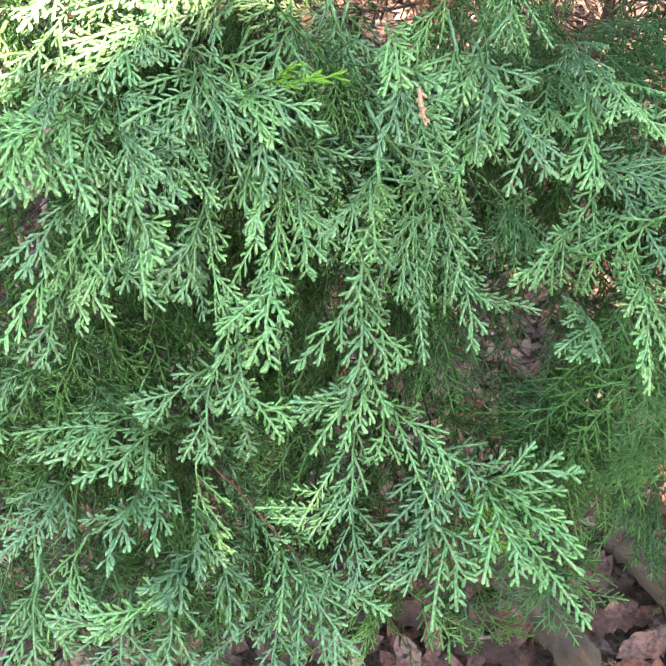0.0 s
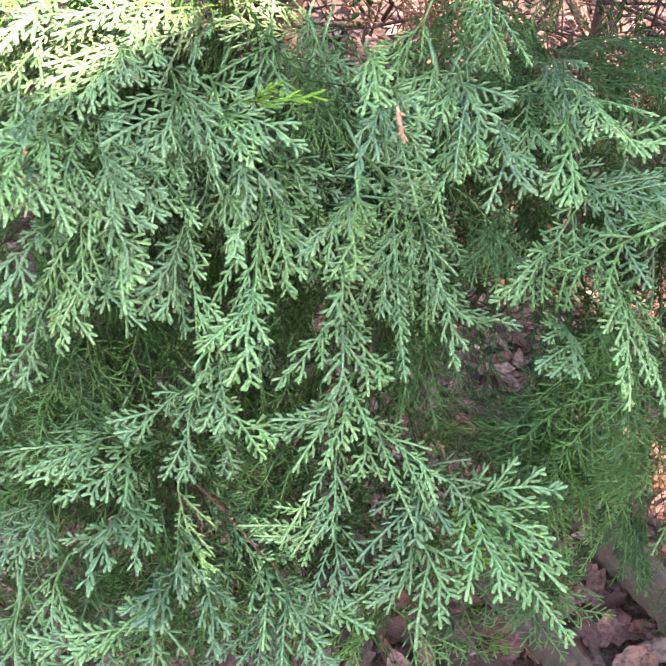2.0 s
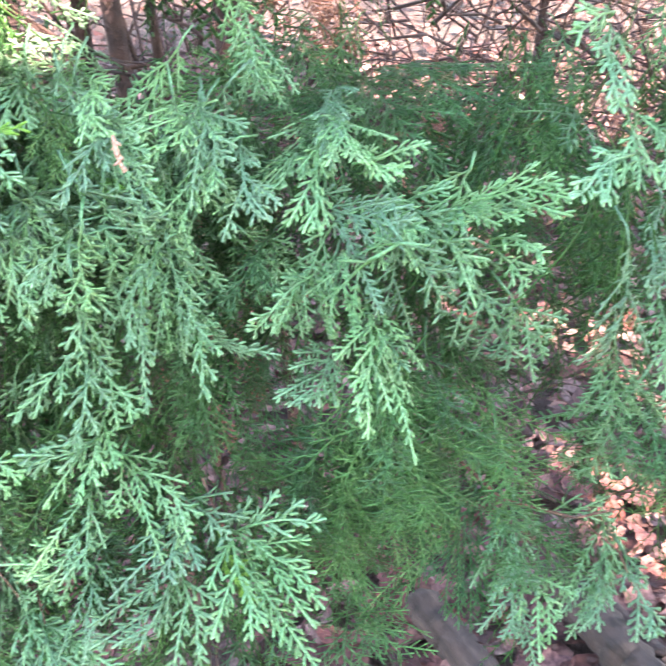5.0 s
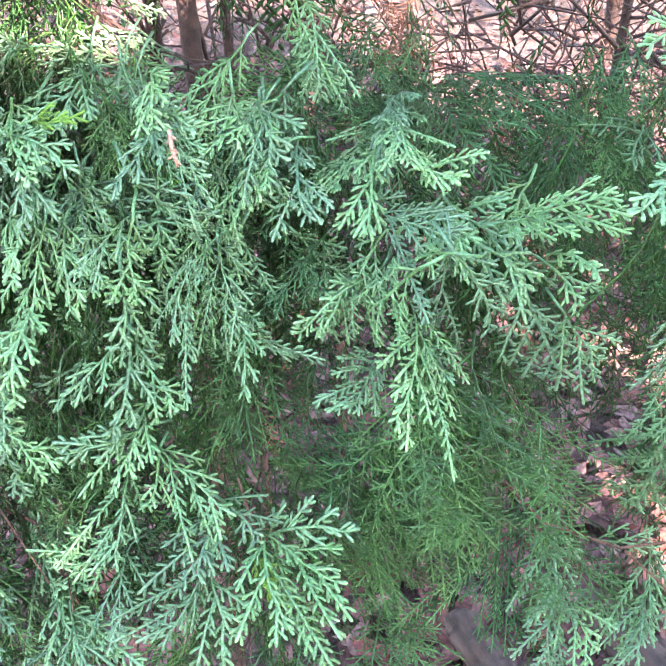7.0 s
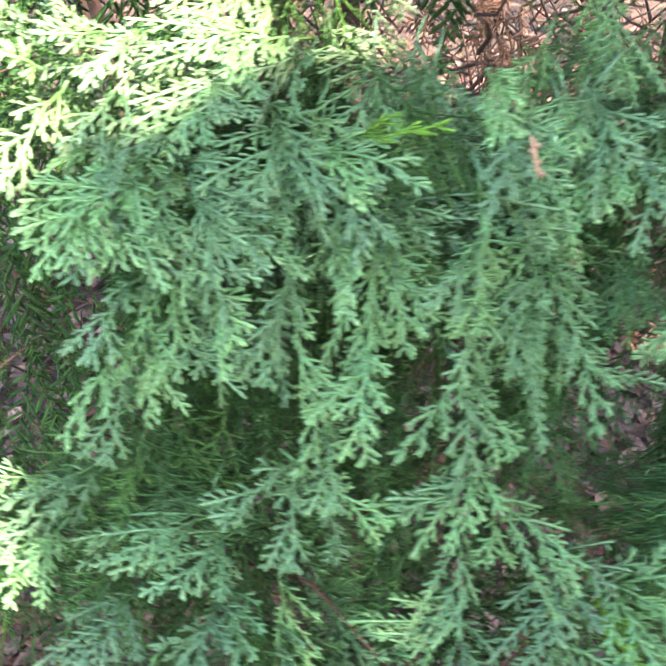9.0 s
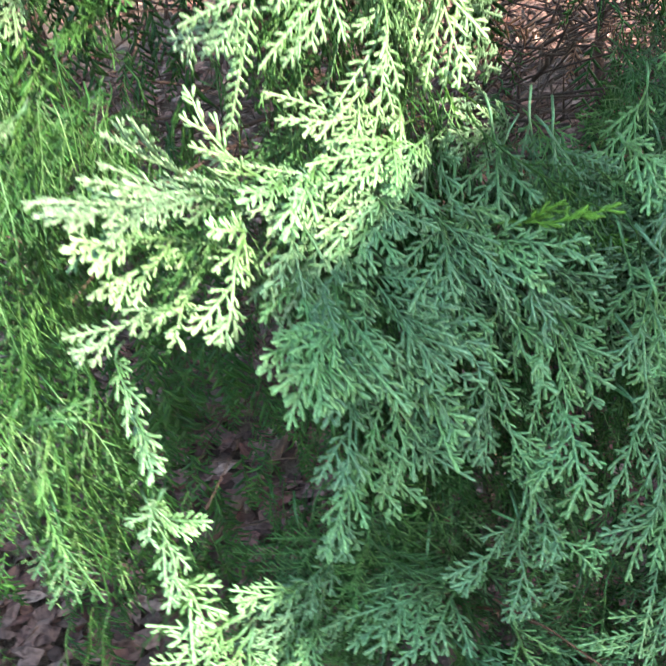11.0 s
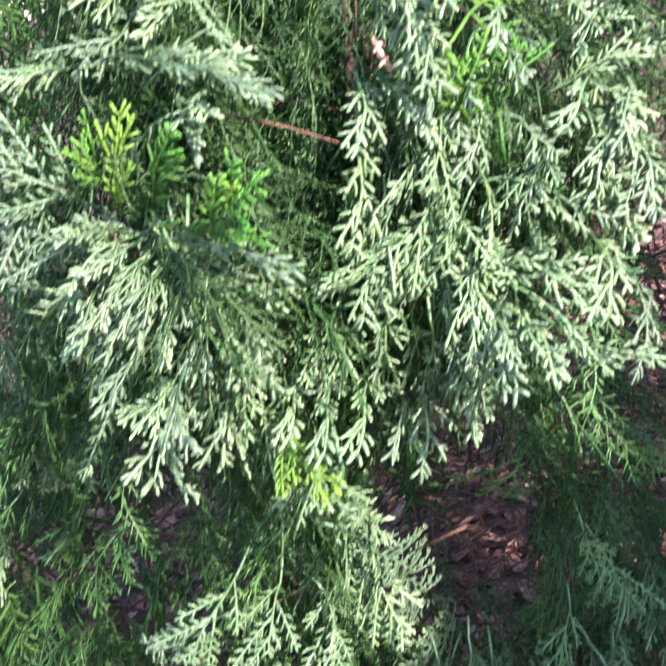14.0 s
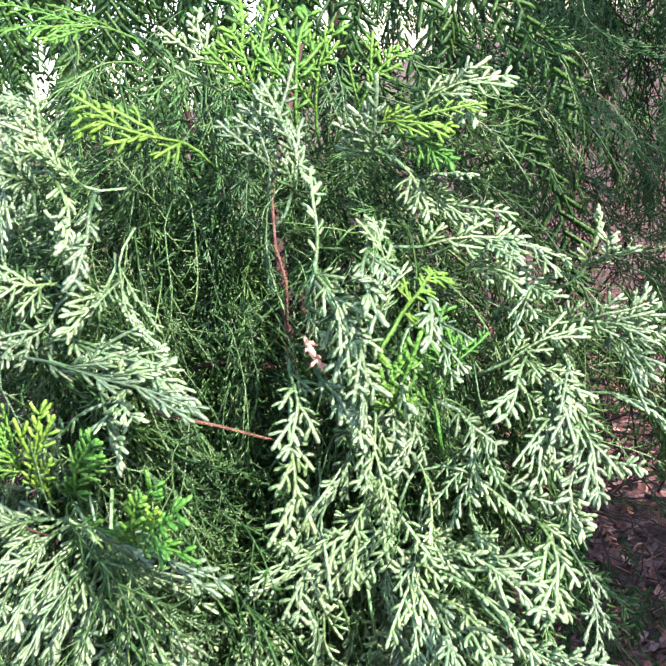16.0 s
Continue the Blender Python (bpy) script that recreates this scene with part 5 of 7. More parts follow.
frond(limb, -0.0734, 0.4571, 1.1461, -0.1188, 0.4594, 1.1059, 0.053, green_mid)
frond(limb, -0.091, 0.4202, 1.1477, -0.1049, 0.4083, 1.1204, 0.029)
frond(limb, -0.1089, 0.4194, 1.1583, -0.1414, 0.4141, 1.1228, 0.044)
frond(limb, -0.1321, 0.4269, 1.1315, -0.1614, 0.4318, 1.1191, 0.026)
frond(limb, -0.0733, 0.4255, 1.1294, -0.0784, 0.4138, 1.1029, 0.041)
frond(limb, -0.0499, 0.4304, 1.1366, -0.0168, 0.5126, 1.0422, 0.034)
frond(limb, -0.113, 0.4745, 1.0642, -0.1304, 0.4335, 1.0501, 0.031, green_mid)
frond(limb, -0.0901, 0.4273, 1.0887, -0.1065, 0.403, 1.0599, 0.030)
frond(limb, -0.0713, 0.435, 1.0741, -0.0802, 0.3976, 1.0529, 0.030)
frond(limb, -0.0543, 0.4362, 1.05, -0.0571, 0.3906, 1.0426, 0.028, green)
frond(limb, -0.1171, 0.4037, 1.0419, -0.133, 0.3627, 1.0321, 0.031)
frond(limb, -0.0617, 0.4063, 1.0327, -0.0666, 0.3718, 1.0101, 0.032, green)
limb = limb_of(shrub_sunny, (0., -0.82, 0.5), (0., 0., 0.75), (0.0234, -0.1044, 0.8907), (0.0425, -0.2262, 0.9513))
frond(limb, -0.0024, 0.5269, 1.0101, -0.0529, 0.4441, 1.0475, 0.033)
frond(limb, -0.004, 0.5304, 1.0116, -0.04, 0.4942, 1.0436, 0.031)
frond(limb, -0.0402, 0.4174, 1.0171, -0.0667, 0.3649, 1.0122, 0.042, green)
frond(limb, -0.0417, 0.4118, 1.0161, -0.0345, 0.3685, 0.9826, 0.043, green)
frond(limb, -0.0361, 0.4098, 1.0101, -0.001, 0.3603, 0.9636, 0.050, green)
frond(limb, -0.0241, 0.4004, 0.9959, -0.0124, 0.3702, 0.9766, 0.039, green)
frond(limb, -0.0114, 0.4116, 1.0005, 0.0214, 0.3958, 0.9938, 0.024, green)
frond(limb, -0.0175, 0.4004, 0.9938, 0.0104, 0.3846, 0.9832, 0.033, green)
frond(limb, -0.0274, 0.4161, 0.9332, -0.0295, 0.3794, 0.9184, 0.036, green)
frond(limb, -0.0223, 0.4033, 0.9191, -0.0293, 0.3546, 0.8917, 0.041, green)
frond(limb, -0.0418, 0.3279, 0.9315, -0.0353, 0.298, 0.9087, 0.032, green)
frond(limb, -0.0628, 0.4361, 0.9912, -0.0777, 0.3861, 0.9635, 0.056, green)
frond(limb, 0.0272, 0.6125, 0.9507, 0.0162, 0.5463, 0.9375, 0.040, green_mid)
frond(limb, 0.0277, 0.5958, 0.9383, 0.0628, 0.5355, 0.9448, 0.048, green_mid)
frond(limb, -0.0739, 0.3776, 0.8985, -0.0809, 0.353, 0.8276, 0.051, green)
frond(limb, -0.0805, 0.3575, 0.8437, -0.1027, 0.3287, 0.8245, 0.045, green)
frond(limb, -0.0676, 0.3616, 0.8324, -0.0478, 0.3262, 0.8204, 0.050, green)
frond(limb, 0.0434, 0.5781, 0.9381, 0.0672, 0.4927, 0.9508, 0.063, green_mid)
frond(limb, 0.0221, 0.5846, 0.932, 0.0121, 0.529, 0.9391, 0.037, green_mid)
frond(limb, -0.1021, 0.4382, 1.0004, -0.1162, 0.3907, 0.9803, 0.037, green_mid)
frond(limb, -0.0833, 0.4338, 0.9981, -0.0947, 0.3889, 0.9708, 0.037, green_mid)
frond(limb, -0.1214, 0.4055, 0.9791, -0.1335, 0.3628, 0.9727, 0.038, green_mid)
frond(limb, -0.0942, 0.406, 0.9685, -0.102, 0.3566, 0.9658, 0.039, green_mid)
frond(limb, -0.0651, 0.4089, 0.9616, -0.0734, 0.3649, 0.9463, 0.039, green)
limb = limb_of(shrub_sunny, (0., -0.82, 0.5), (0.01, -0.04, 0.95), (0.028, -0.135, 1.1246), (0.0427, -0.2491, 1.213))
frond(limb, -0.0778, 0.459, 1.2195, -0.1056, 0.4677, 1.155, 0.056, green_mid)
frond(limb, -0.0704, 0.4482, 1.1959, -0.091, 0.451, 1.1496, 0.045, green_mid)
frond(limb, -0.051, 0.4223, 1.2052, -0.0624, 0.4488, 1.1423, 0.044, green_mid)
frond(limb, -0.0564, 0.3978, 1.1809, -0.0527, 0.4495, 1.0974, 0.043)
frond(limb, -0.0496, 0.4083, 1.1649, -0.0219, 0.4772, 1.0873, 0.031)
frond(limb, -0.0473, 0.3943, 1.1841, -0.0377, 0.3963, 1.172, 0.014)
frond(limb, -0.0483, 0.3796, 1.2069, -0.0394, 0.384, 1.1908, 0.017)
frond(limb, -0.0109, 0.4289, 1.2345, -0.0182, 0.3989, 1.1996, 0.037)
frond(limb, 0.055, 0.4829, 1.1513, 0.0434, 0.5032, 1.093, 0.050, green_mid)
frond(limb, 0.0451, 0.4895, 1.1683, 0.059, 0.4707, 1.1455, 0.043, green_mid)
frond(limb, -0.0449, 0.4231, 1.2729, -0.0537, 0.4045, 1.2529, 0.022)
frond(limb, -0.0341, 0.4058, 1.2753, -0.041, 0.4005, 1.2523, 0.021)
frond(limb, -0.0222, 0.4033, 1.2712, -0.0278, 0.4064, 1.242, 0.021)
frond(limb, -0.0546, 0.4226, 1.2515, -0.0668, 0.3808, 1.2402, 0.021)
frond(limb, -0.043, 0.4119, 1.2479, -0.0553, 0.363, 1.2401, 0.021)
frond(limb, -0.0293, 0.4143, 1.2436, -0.0434, 0.3629, 1.2369, 0.020)
frond(limb, -0.0145, 0.4354, 1.2241, -0.0285, 0.3924, 1.2146, 0.021)
frond(limb, -0.0563, 0.3798, 1.2359, -0.0634, 0.3734, 1.214, 0.020)
frond(limb, -0.0502, 0.3656, 1.231, -0.0525, 0.3751, 1.2027, 0.017)
frond(limb, -0.0676, 0.39, 1.23, -0.0761, 0.3912, 1.2058, 0.021)
frond(limb, -0.0779, 0.4195, 1.2402, -0.0722, 0.4001, 1.2262, 0.026)
frond(limb, -0.0753, 0.4124, 1.2242, -0.0539, 0.3531, 1.2337, 0.021, lime)
frond(limb, -0.0767, 0.4186, 1.2382, -0.0438, 0.3985, 1.2483, 0.029)
frond(limb, -0.0824, 0.4238, 1.2497, -0.0879, 0.4038, 1.2333, 0.028)
frond(limb, -0.004, 0.4688, 1.2198, -0.0146, 0.442, 1.1874, 0.036, green_mid)
frond(limb, -0.0138, 0.4766, 1.2264, -0.0277, 0.4647, 1.1933, 0.046, green_mid)
frond(limb, -0.0391, 0.4045, 1.2722, -0.0514, 0.4048, 1.2498, 0.024)
frond(limb, -0.0168, 0.4082, 1.2659, -0.0234, 0.4174, 1.2305, 0.026)
limb = limb_of(shrub_sunny, (0., -0.82, 0.5), (0.01, -0.04, 0.95), (-0.0754, -0.0293, 1.0961), (-0.1452, -0.0568, 1.161))
frond(limb, -0.2785, 0.6401, 1.0487, -0.302, 0.5483, 1.0629, 0.064, green_deep)
frond(limb, -0.2601, 0.6504, 1.1238, -0.2912, 0.5814, 1.1387, 0.055)
frond(limb, -0.2887, 0.6997, 1.1313, -0.315, 0.647, 1.0969, 0.067, green_mid)
frond(limb, -0.2305, 0.7081, 1.102, -0.2722, 0.7177, 1.0504, 0.056, green_deep)
frond(limb, -0.2673, 0.6084, 1.1702, -0.288, 0.5857, 1.1525, 0.033)
frond(limb, -0.2481, 0.6236, 1.1567, -0.2756, 0.6328, 1.1173, 0.036, green_deep)
frond(limb, -0.2215, 0.6124, 1.1505, -0.2564, 0.6416, 1.1017, 0.036, green_deep)
frond(limb, -0.1901, 0.5654, 1.1538, -0.219, 0.5866, 1.1096, 0.033, green_deep)
frond(limb, -0.2927, 0.6062, 1.128, -0.2858, 0.5198, 1.1256, 0.033)
frond(limb, -0.2804, 0.6409, 1.1026, -0.2684, 0.5179, 1.1131, 0.035)
frond(limb, -0.2403, 0.624, 1.0924, -0.2294, 0.486, 1.1137, 0.034, green_deep)
frond(limb, -0.2491, 0.6494, 1.121, -0.2683, 0.6122, 1.0937, 0.040, green_deep)
frond(limb, -0.1684, 0.6096, 1.2247, -0.1988, 0.529, 1.1988, 0.065, green_mid)
frond(limb, -0.1422, 0.5568, 1.2281, -0.1639, 0.4865, 1.1971, 0.059, green_mid)
frond(limb, -0.1881, 0.6029, 1.2052, -0.2128, 0.5132, 1.1944, 0.061, green_mid)
frond(limb, -0.2113, 0.578, 1.2068, -0.242, 0.5025, 1.1875, 0.059, green_mid)
frond(limb, -0.2145, 0.5911, 1.2669, -0.2281, 0.5685, 1.2426, 0.033, green_mid)
frond(limb, -0.2406, 0.5392, 1.2064, -0.2484, 0.498, 1.1814, 0.034, green_mid)
frond(limb, -0.2239, 0.5821, 1.2219, -0.2339, 0.5194, 1.2027, 0.035, green_mid)
frond(limb, -0.1994, 0.6216, 1.216, -0.2079, 0.5306, 1.2007, 0.037, green_mid)
frond(limb, -0.1515, 0.5838, 1.2474, -0.167, 0.5619, 1.2133, 0.037, green_mid)
frond(limb, -0.1684, 0.5961, 1.2585, -0.1964, 0.6108, 1.2212, 0.038, green_mid)
limb = limb_of(shrub_sunny, (0., -0.82, 0.5), (0.0758, -0.2131, 1.325), (0.0328, -0.2041, 1.3424), (-0.0024, -0.2332, 1.3021))
frond(limb, -0.1263, 0.5377, 1.2478, -0.1366, 0.5008, 1.221, 0.030, green_mid)
frond(limb, -0.0545, 0.4436, 1.271, -0.0634, 0.417, 1.2554, 0.021)
frond(limb, -0.0706, 0.4482, 1.2706, -0.0803, 0.3974, 1.2587, 0.021)
frond(limb, -0.1046, 0.4328, 1.3132, -0.1397, 0.4292, 1.2869, 0.040)
frond(limb, -0.1012, 0.4313, 1.3072, -0.1302, 0.4271, 1.283, 0.029)
frond(limb, -0.0928, 0.424, 1.2998, -0.1159, 0.4265, 1.2828, 0.028)
frond(limb, -0.0939, 0.4295, 1.2906, -0.1369, 0.4202, 1.2665, 0.045)
frond(limb, -0.0863, 0.4245, 1.2864, -0.1081, 0.4168, 1.2612, 0.038)
frond(limb, -0.1068, 0.4296, 1.2607, -0.115, 0.3547, 1.253, 0.025)
frond(limb, -0.1065, 0.4273, 1.2555, -0.1035, 0.347, 1.2506, 0.024)
frond(limb, -0.0919, 0.4321, 1.2733, -0.0952, 0.4013, 1.2268, 0.035)
frond(limb, -0.0805, 0.4287, 1.2753, -0.0776, 0.4081, 1.244, 0.031)
frond(limb, -0.1028, 0.4279, 1.3179, -0.1507, 0.4344, 1.2978, 0.042)
frond(limb, -0.103, 0.4263, 1.322, -0.1543, 0.445, 1.3217, 0.042)
frond(limb, -0.1205, 0.441, 1.3354, -0.146, 0.4432, 1.3559, 0.038)
frond(limb, -0.136, 0.4538, 1.3364, -0.157, 0.449, 1.3306, 0.035)
frond(limb, -0.0875, 0.4038, 1.3259, -0.0481, 0.3703, 1.3106, 0.019)
frond(limb, -0.0837, 0.4005, 1.3225, -0.0636, 0.3996, 1.2965, 0.023)
frond(limb, -0.0868, 0.4021, 1.3279, -0.0564, 0.37, 1.3239, 0.014, lime)
frond(limb, -0.1015, 0.4197, 1.3356, -0.0922, 0.4057, 1.3695, 0.022, lime)
frond(limb, -0.1043, 0.422, 1.3425, -0.1103, 0.4179, 1.3614, 0.020, lime)
frond(limb, -0.088, 0.4028, 1.3442, -0.0762, 0.3887, 1.3607, 0.019, lime)
frond(limb, -0.0692, 0.3761, 1.3349, -0.0591, 0.3622, 1.3514, 0.017, lime)
frond(limb, -0.0659, 0.3715, 1.3367, -0.0532, 0.3532, 1.3449, 0.013, lime)
frond(limb, -0.028, 0.4879, 1.3341, -0.0505, 0.4543, 1.3048, 0.047, green_deep)
frond(limb, -0.0549, 0.4863, 1.3376, -0.0747, 0.4567, 1.3243, 0.039, green_deep)
frond(limb, -0.0308, 0.4581, 1.3061, -0.0466, 0.4397, 1.2887, 0.039, green_mid)
frond(limb, -0.01, 0.4506, 1.3266, -0.0252, 0.4355, 1.2954, 0.042, green_mid)
frond(limb, -0.1008, 0.4349, 1.3096, -0.1449, 0.448, 1.2658, 0.021)
frond(limb, -0.0965, 0.4267, 1.3105, -0.1344, 0.443, 1.253, 0.021)
frond(limb, -0.0925, 0.4191, 1.3114, -0.1195, 0.4402, 1.2495, 0.021)
frond(limb, -0.0888, 0.4124, 1.312, -0.1029, 0.4371, 1.2457, 0.020)
frond(limb, -0.0843, 0.406, 1.3103, -0.0859, 0.4344, 1.2434, 0.019)
frond(limb, -0.0807, 0.4072, 1.3014, -0.0679, 0.4147, 1.2605, 0.019)
frond(limb, -0.1139, 0.4607, 1.3026, -0.1411, 0.4534, 1.2856, 0.021)
frond(limb, -0.0788, 0.4013, 1.3076, -0.0506, 0.3944, 1.2932, 0.007)
frond(limb, -0.115, 0.4572, 1.3146, -0.1364, 0.4596, 1.3086, 0.017)
frond(limb, -0.0897, 0.4121, 1.3194, -0.0852, 0.4134, 1.2866, 0.023)
frond(limb, -0.1139, 0.4646, 1.2925, -0.1268, 0.4482, 1.2736, 0.023)
frond(limb, -0.0933, 0.4322, 1.2778, -0.0979, 0.4361, 1.2445, 0.021)
frond(limb, -0.0197, 0.4556, 1.3397, -0.0366, 0.4348, 1.3225, 0.027, green_mid)
frond(limb, -0.0335, 0.4672, 1.3243, -0.0502, 0.4355, 1.3098, 0.028, green_mid)
frond(limb, -0.0694, 0.5129, 1.3359, -0.08, 0.4815, 1.3106, 0.025, green_deep)
frond(limb, -0.0574, 0.5066, 1.3215, -0.0683, 0.4625, 1.3051, 0.024, green_deep)
frond(limb, -0.0394, 0.486, 1.3254, -0.0505, 0.4547, 1.3049, 0.024, green_deep)
frond(limb, -0.0812, 0.495, 1.3074, -0.0912, 0.4811, 1.2782, 0.026, green_deep)
frond(limb, -0.0637, 0.4776, 1.3009, -0.0808, 0.4876, 1.2601, 0.025, green_deep)
frond(limb, -0.0462, 0.4708, 1.2963, -0.058, 0.4723, 1.2587, 0.024, green_deep)
frond(limb, -0.0832, 0.4152, 1.3617, -0.1033, 0.4245, 1.3492, 0.016)
frond(limb, -0.1089, 0.4432, 1.3287, -0.1014, 0.4221, 1.3496, 0.012, lime)
frond(limb, -0.0918, 0.4163, 1.3337, -0.084, 0.3998, 1.3501, 0.012, lime)
frond(limb, -0.0717, 0.3821, 1.3256, -0.0654, 0.3642, 1.3462, 0.012, lime)
frond(limb, -0.0615, 0.3695, 1.3318, -0.0604, 0.3564, 1.3453, 0.008, lime)
limb = limb_of(shrub_sunny, (0., -0.82, 0.5), (0.0758, -0.2131, 1.325), (0.1063, -0.2129, 1.3731), (0.1312, -0.2491, 1.3579))
frond(limb, 0.0106, 0.3929, 1.3807, 0.0158, 0.38, 1.3553, 0.019)
frond(limb, 0.0009, 0.405, 1.3591, 0.0075, 0.3788, 1.3447, 0.017)
frond(limb, 0.0374, 0.3925, 1.3361, 0.0531, 0.4169, 1.3631, 0.032, lime)
frond(limb, 0.0243, 0.3882, 1.3402, 0.0234, 0.3832, 1.36, 0.028, lime)
frond(limb, 0.0727, 0.4169, 1.3377, 0.1039, 0.4171, 1.3426, 0.019)
frond(limb, 0.0831, 0.4185, 1.3332, 0.0909, 0.4018, 1.3189, 0.027)
frond(limb, 0.0922, 0.4127, 1.3151, 0.0898, 0.3916, 1.2882, 0.027)
frond(limb, 0.0759, 0.4116, 1.3262, 0.0678, 0.3924, 1.2991, 0.031)
frond(limb, 0.058, 0.4021, 1.3211, 0.0414, 0.3857, 1.3048, 0.031)
frond(limb, 0.0827, 0.4419, 1.351, 0.097, 0.436, 1.3576, 0.025)
frond(limb, 0.003, 0.4313, 1.4208, 0.0028, 0.4377, 1.4483, 0.033)
frond(limb, 0.0095, 0.4288, 1.4163, 0.0146, 0.4365, 1.4394, 0.030)
frond(limb, 0.0103, 0.4041, 1.3978, 0.0173, 0.4271, 1.4238, 0.016)
frond(limb, 0.0533, 0.4633, 1.4315, 0.0777, 0.4548, 1.4242, 0.022, lime)
frond(limb, 0.0629, 0.465, 1.4241, 0.0756, 0.4506, 1.4114, 0.017, lime)
frond(limb, 0.0532, 0.4604, 1.4181, 0.0444, 0.4497, 1.437, 0.032)
frond(limb, 0.0733, 0.469, 1.4336, 0.1074, 0.4604, 1.4374, 0.024)
frond(limb, 0.0855, 0.4716, 1.436, 0.0907, 0.456, 1.4245, 0.019)
frond(limb, 0.0814, 0.4707, 1.4352, 0.0932, 0.4627, 1.444, 0.015)
frond(limb, 0.0599, 0.4625, 1.4129, 0.0643, 0.4543, 1.3933, 0.022)
frond(limb, 0.066, 0.4636, 1.4061, 0.0809, 0.4489, 1.4051, 0.018)
frond(limb, 0.0668, 0.4641, 1.4005, 0.0832, 0.4559, 1.3848, 0.021)
frond(limb, 0.0083, 0.3989, 1.3932, 0.0129, 0.3803, 1.3723, 0.023)
frond(limb, 0.0101, 0.388, 1.3845, 0.0139, 0.3805, 1.3571, 0.023)
frond(limb, 0.0031, 0.4018, 1.3819, 0.0049, 0.3921, 1.3715, 0.008)
frond(limb, 0.0309, 0.3949, 1.3849, 0.0348, 0.421, 1.4013, 0.019)
frond(limb, 0.0218, 0.3823, 1.3781, 0.0224, 0.3781, 1.3917, 0.013)
frond(limb, 0.0321, 0.3917, 1.3731, 0.0576, 0.4341, 1.3738, 0.021, lime)
frond(limb, 0.0424, 0.3945, 1.3444, 0.0529, 0.4, 1.3559, 0.022, lime)
frond(limb, 0.045, 0.3942, 1.3339, 0.0548, 0.3887, 1.3198, 0.019)
frond(limb, 0.0574, 0.4514, 1.3814, 0.0963, 0.4514, 1.3749, 0.023)
frond(limb, 0.069, 0.4637, 1.3747, 0.1082, 0.4321, 1.3658, 0.026)
frond(limb, 0.0747, 0.4585, 1.3649, 0.0938, 0.4347, 1.3587, 0.026)
frond(limb, 0.1016, 0.4452, 1.3564, 0.0771, 0.4155, 1.3485, 0.030)
frond(limb, 0.1174, 0.4391, 1.3569, 0.1245, 0.432, 1.3788, 0.020)
frond(limb, 0.1215, 0.4392, 1.3594, 0.1254, 0.4292, 1.3704, 0.015)
frond(limb, 0.1013, 0.4295, 1.3418, 0.1326, 0.4161, 1.345, 0.023)
frond(limb, 0.1062, 0.4287, 1.3406, 0.1306, 0.4088, 1.3351, 0.019)
frond(limb, 0.1175, 0.424, 1.335, 0.1192, 0.4008, 1.3234, 0.021)
frond(limb, -0.0136, 0.3985, 1.3402, -0.0247, 0.3904, 1.3057, 0.025)
frond(limb, 0.0113, 0.3933, 1.3724, 0.0084, 0.3793, 1.3469, 0.021)
frond(limb, -0.0002, 0.4029, 1.3542, 0.0095, 0.3787, 1.3391, 0.021)
frond(limb, -0.0076, 0.4063, 1.3602, -0.0153, 0.3865, 1.3405, 0.024)
frond(limb, 0.0826, 0.4205, 1.3387, 0.0604, 0.3918, 1.3269, 0.021)
frond(limb, 0.0964, 0.4214, 1.3346, 0.0815, 0.397, 1.3118, 0.023)
frond(limb, 0.0846, 0.4108, 1.3235, 0.0719, 0.3948, 1.3104, 0.023)
frond(limb, 0.1014, 0.4112, 1.3184, 0.1186, 0.3941, 1.3086, 0.020)
frond(limb, 0.0153, 0.3884, 1.3416, 0.0065, 0.3836, 1.3205, 0.021)
frond(limb, 0.0308, 0.3983, 1.3433, 0.0202, 0.3891, 1.3204, 0.022)
frond(limb, 0.0066, 0.3918, 1.3399, -0.0049, 0.3863, 1.3213, 0.021)
frond(limb, 0.0474, 0.4217, 1.3754, 0.0397, 0.3891, 1.3625, 0.017)
frond(limb, 0.0303, 0.3919, 1.3644, 0.0241, 0.377, 1.3476, 0.018)
frond(limb, 0.0552, 0.4226, 1.3631, 0.044, 0.3869, 1.3494, 0.016)
frond(limb, 0.0292, 0.4101, 1.3949, 0.0197, 0.3709, 1.3813, 0.015)
frond(limb, 0.025, 0.4001, 1.351, 0.0191, 0.3862, 1.3333, 0.019)
frond_tilt = 0.35
limb = limb_of(shrub_sunny, (0., -0.82, 0.5), (0.01, -0.04, 0.95), (-0.02, -0.19, 1.22), (-0.03, -0.29, 1.33))
frond(limb, -0.0972, 0.4152, 1.3158, -0.1292, 0.3907, 1.2976, 0.011)
frond(limb, -0.0941, 0.4034, 1.3131, -0.1192, 0.3785, 1.2955, 0.010)
frond(limb, -0.0929, 0.4158, 1.3030, -0.1299, 0.3871, 1.2708, 0.015)
frond(limb, -0.0879, 0.4099, 1.3024, -0.1017, 0.3841, 1.2850, 0.013)
frond(limb, -0.0803, 0.4065, 1.2943, -0.0883, 0.3803, 1.2774, 0.013)
frond(limb, -0.0781, 0.4050, 1.2906, -0.0727, 0.3772, 1.2721, 0.013)
frond(limb, -0.0999, 0.3861, 1.2758, -0.1091, 0.3627, 1.2666, 0.011)
frond(limb, -0.0969, 0.3764, 1.2793, -0.0984, 0.3511, 1.2664, 0.010)
frond(limb, -0.1322, 0.4371, 1.3089, -0.1292, 0.4136, 1.3028, 0.010)
frond(limb, -0.1647, 0.4745, 1.2858, -0.1593, 0.4479, 1.2710, 0.016, green_mid)
frond(limb, -0.1014, 0.4213, 1.3203, -0.1216, 0.4018, 1.3178, 0.014)
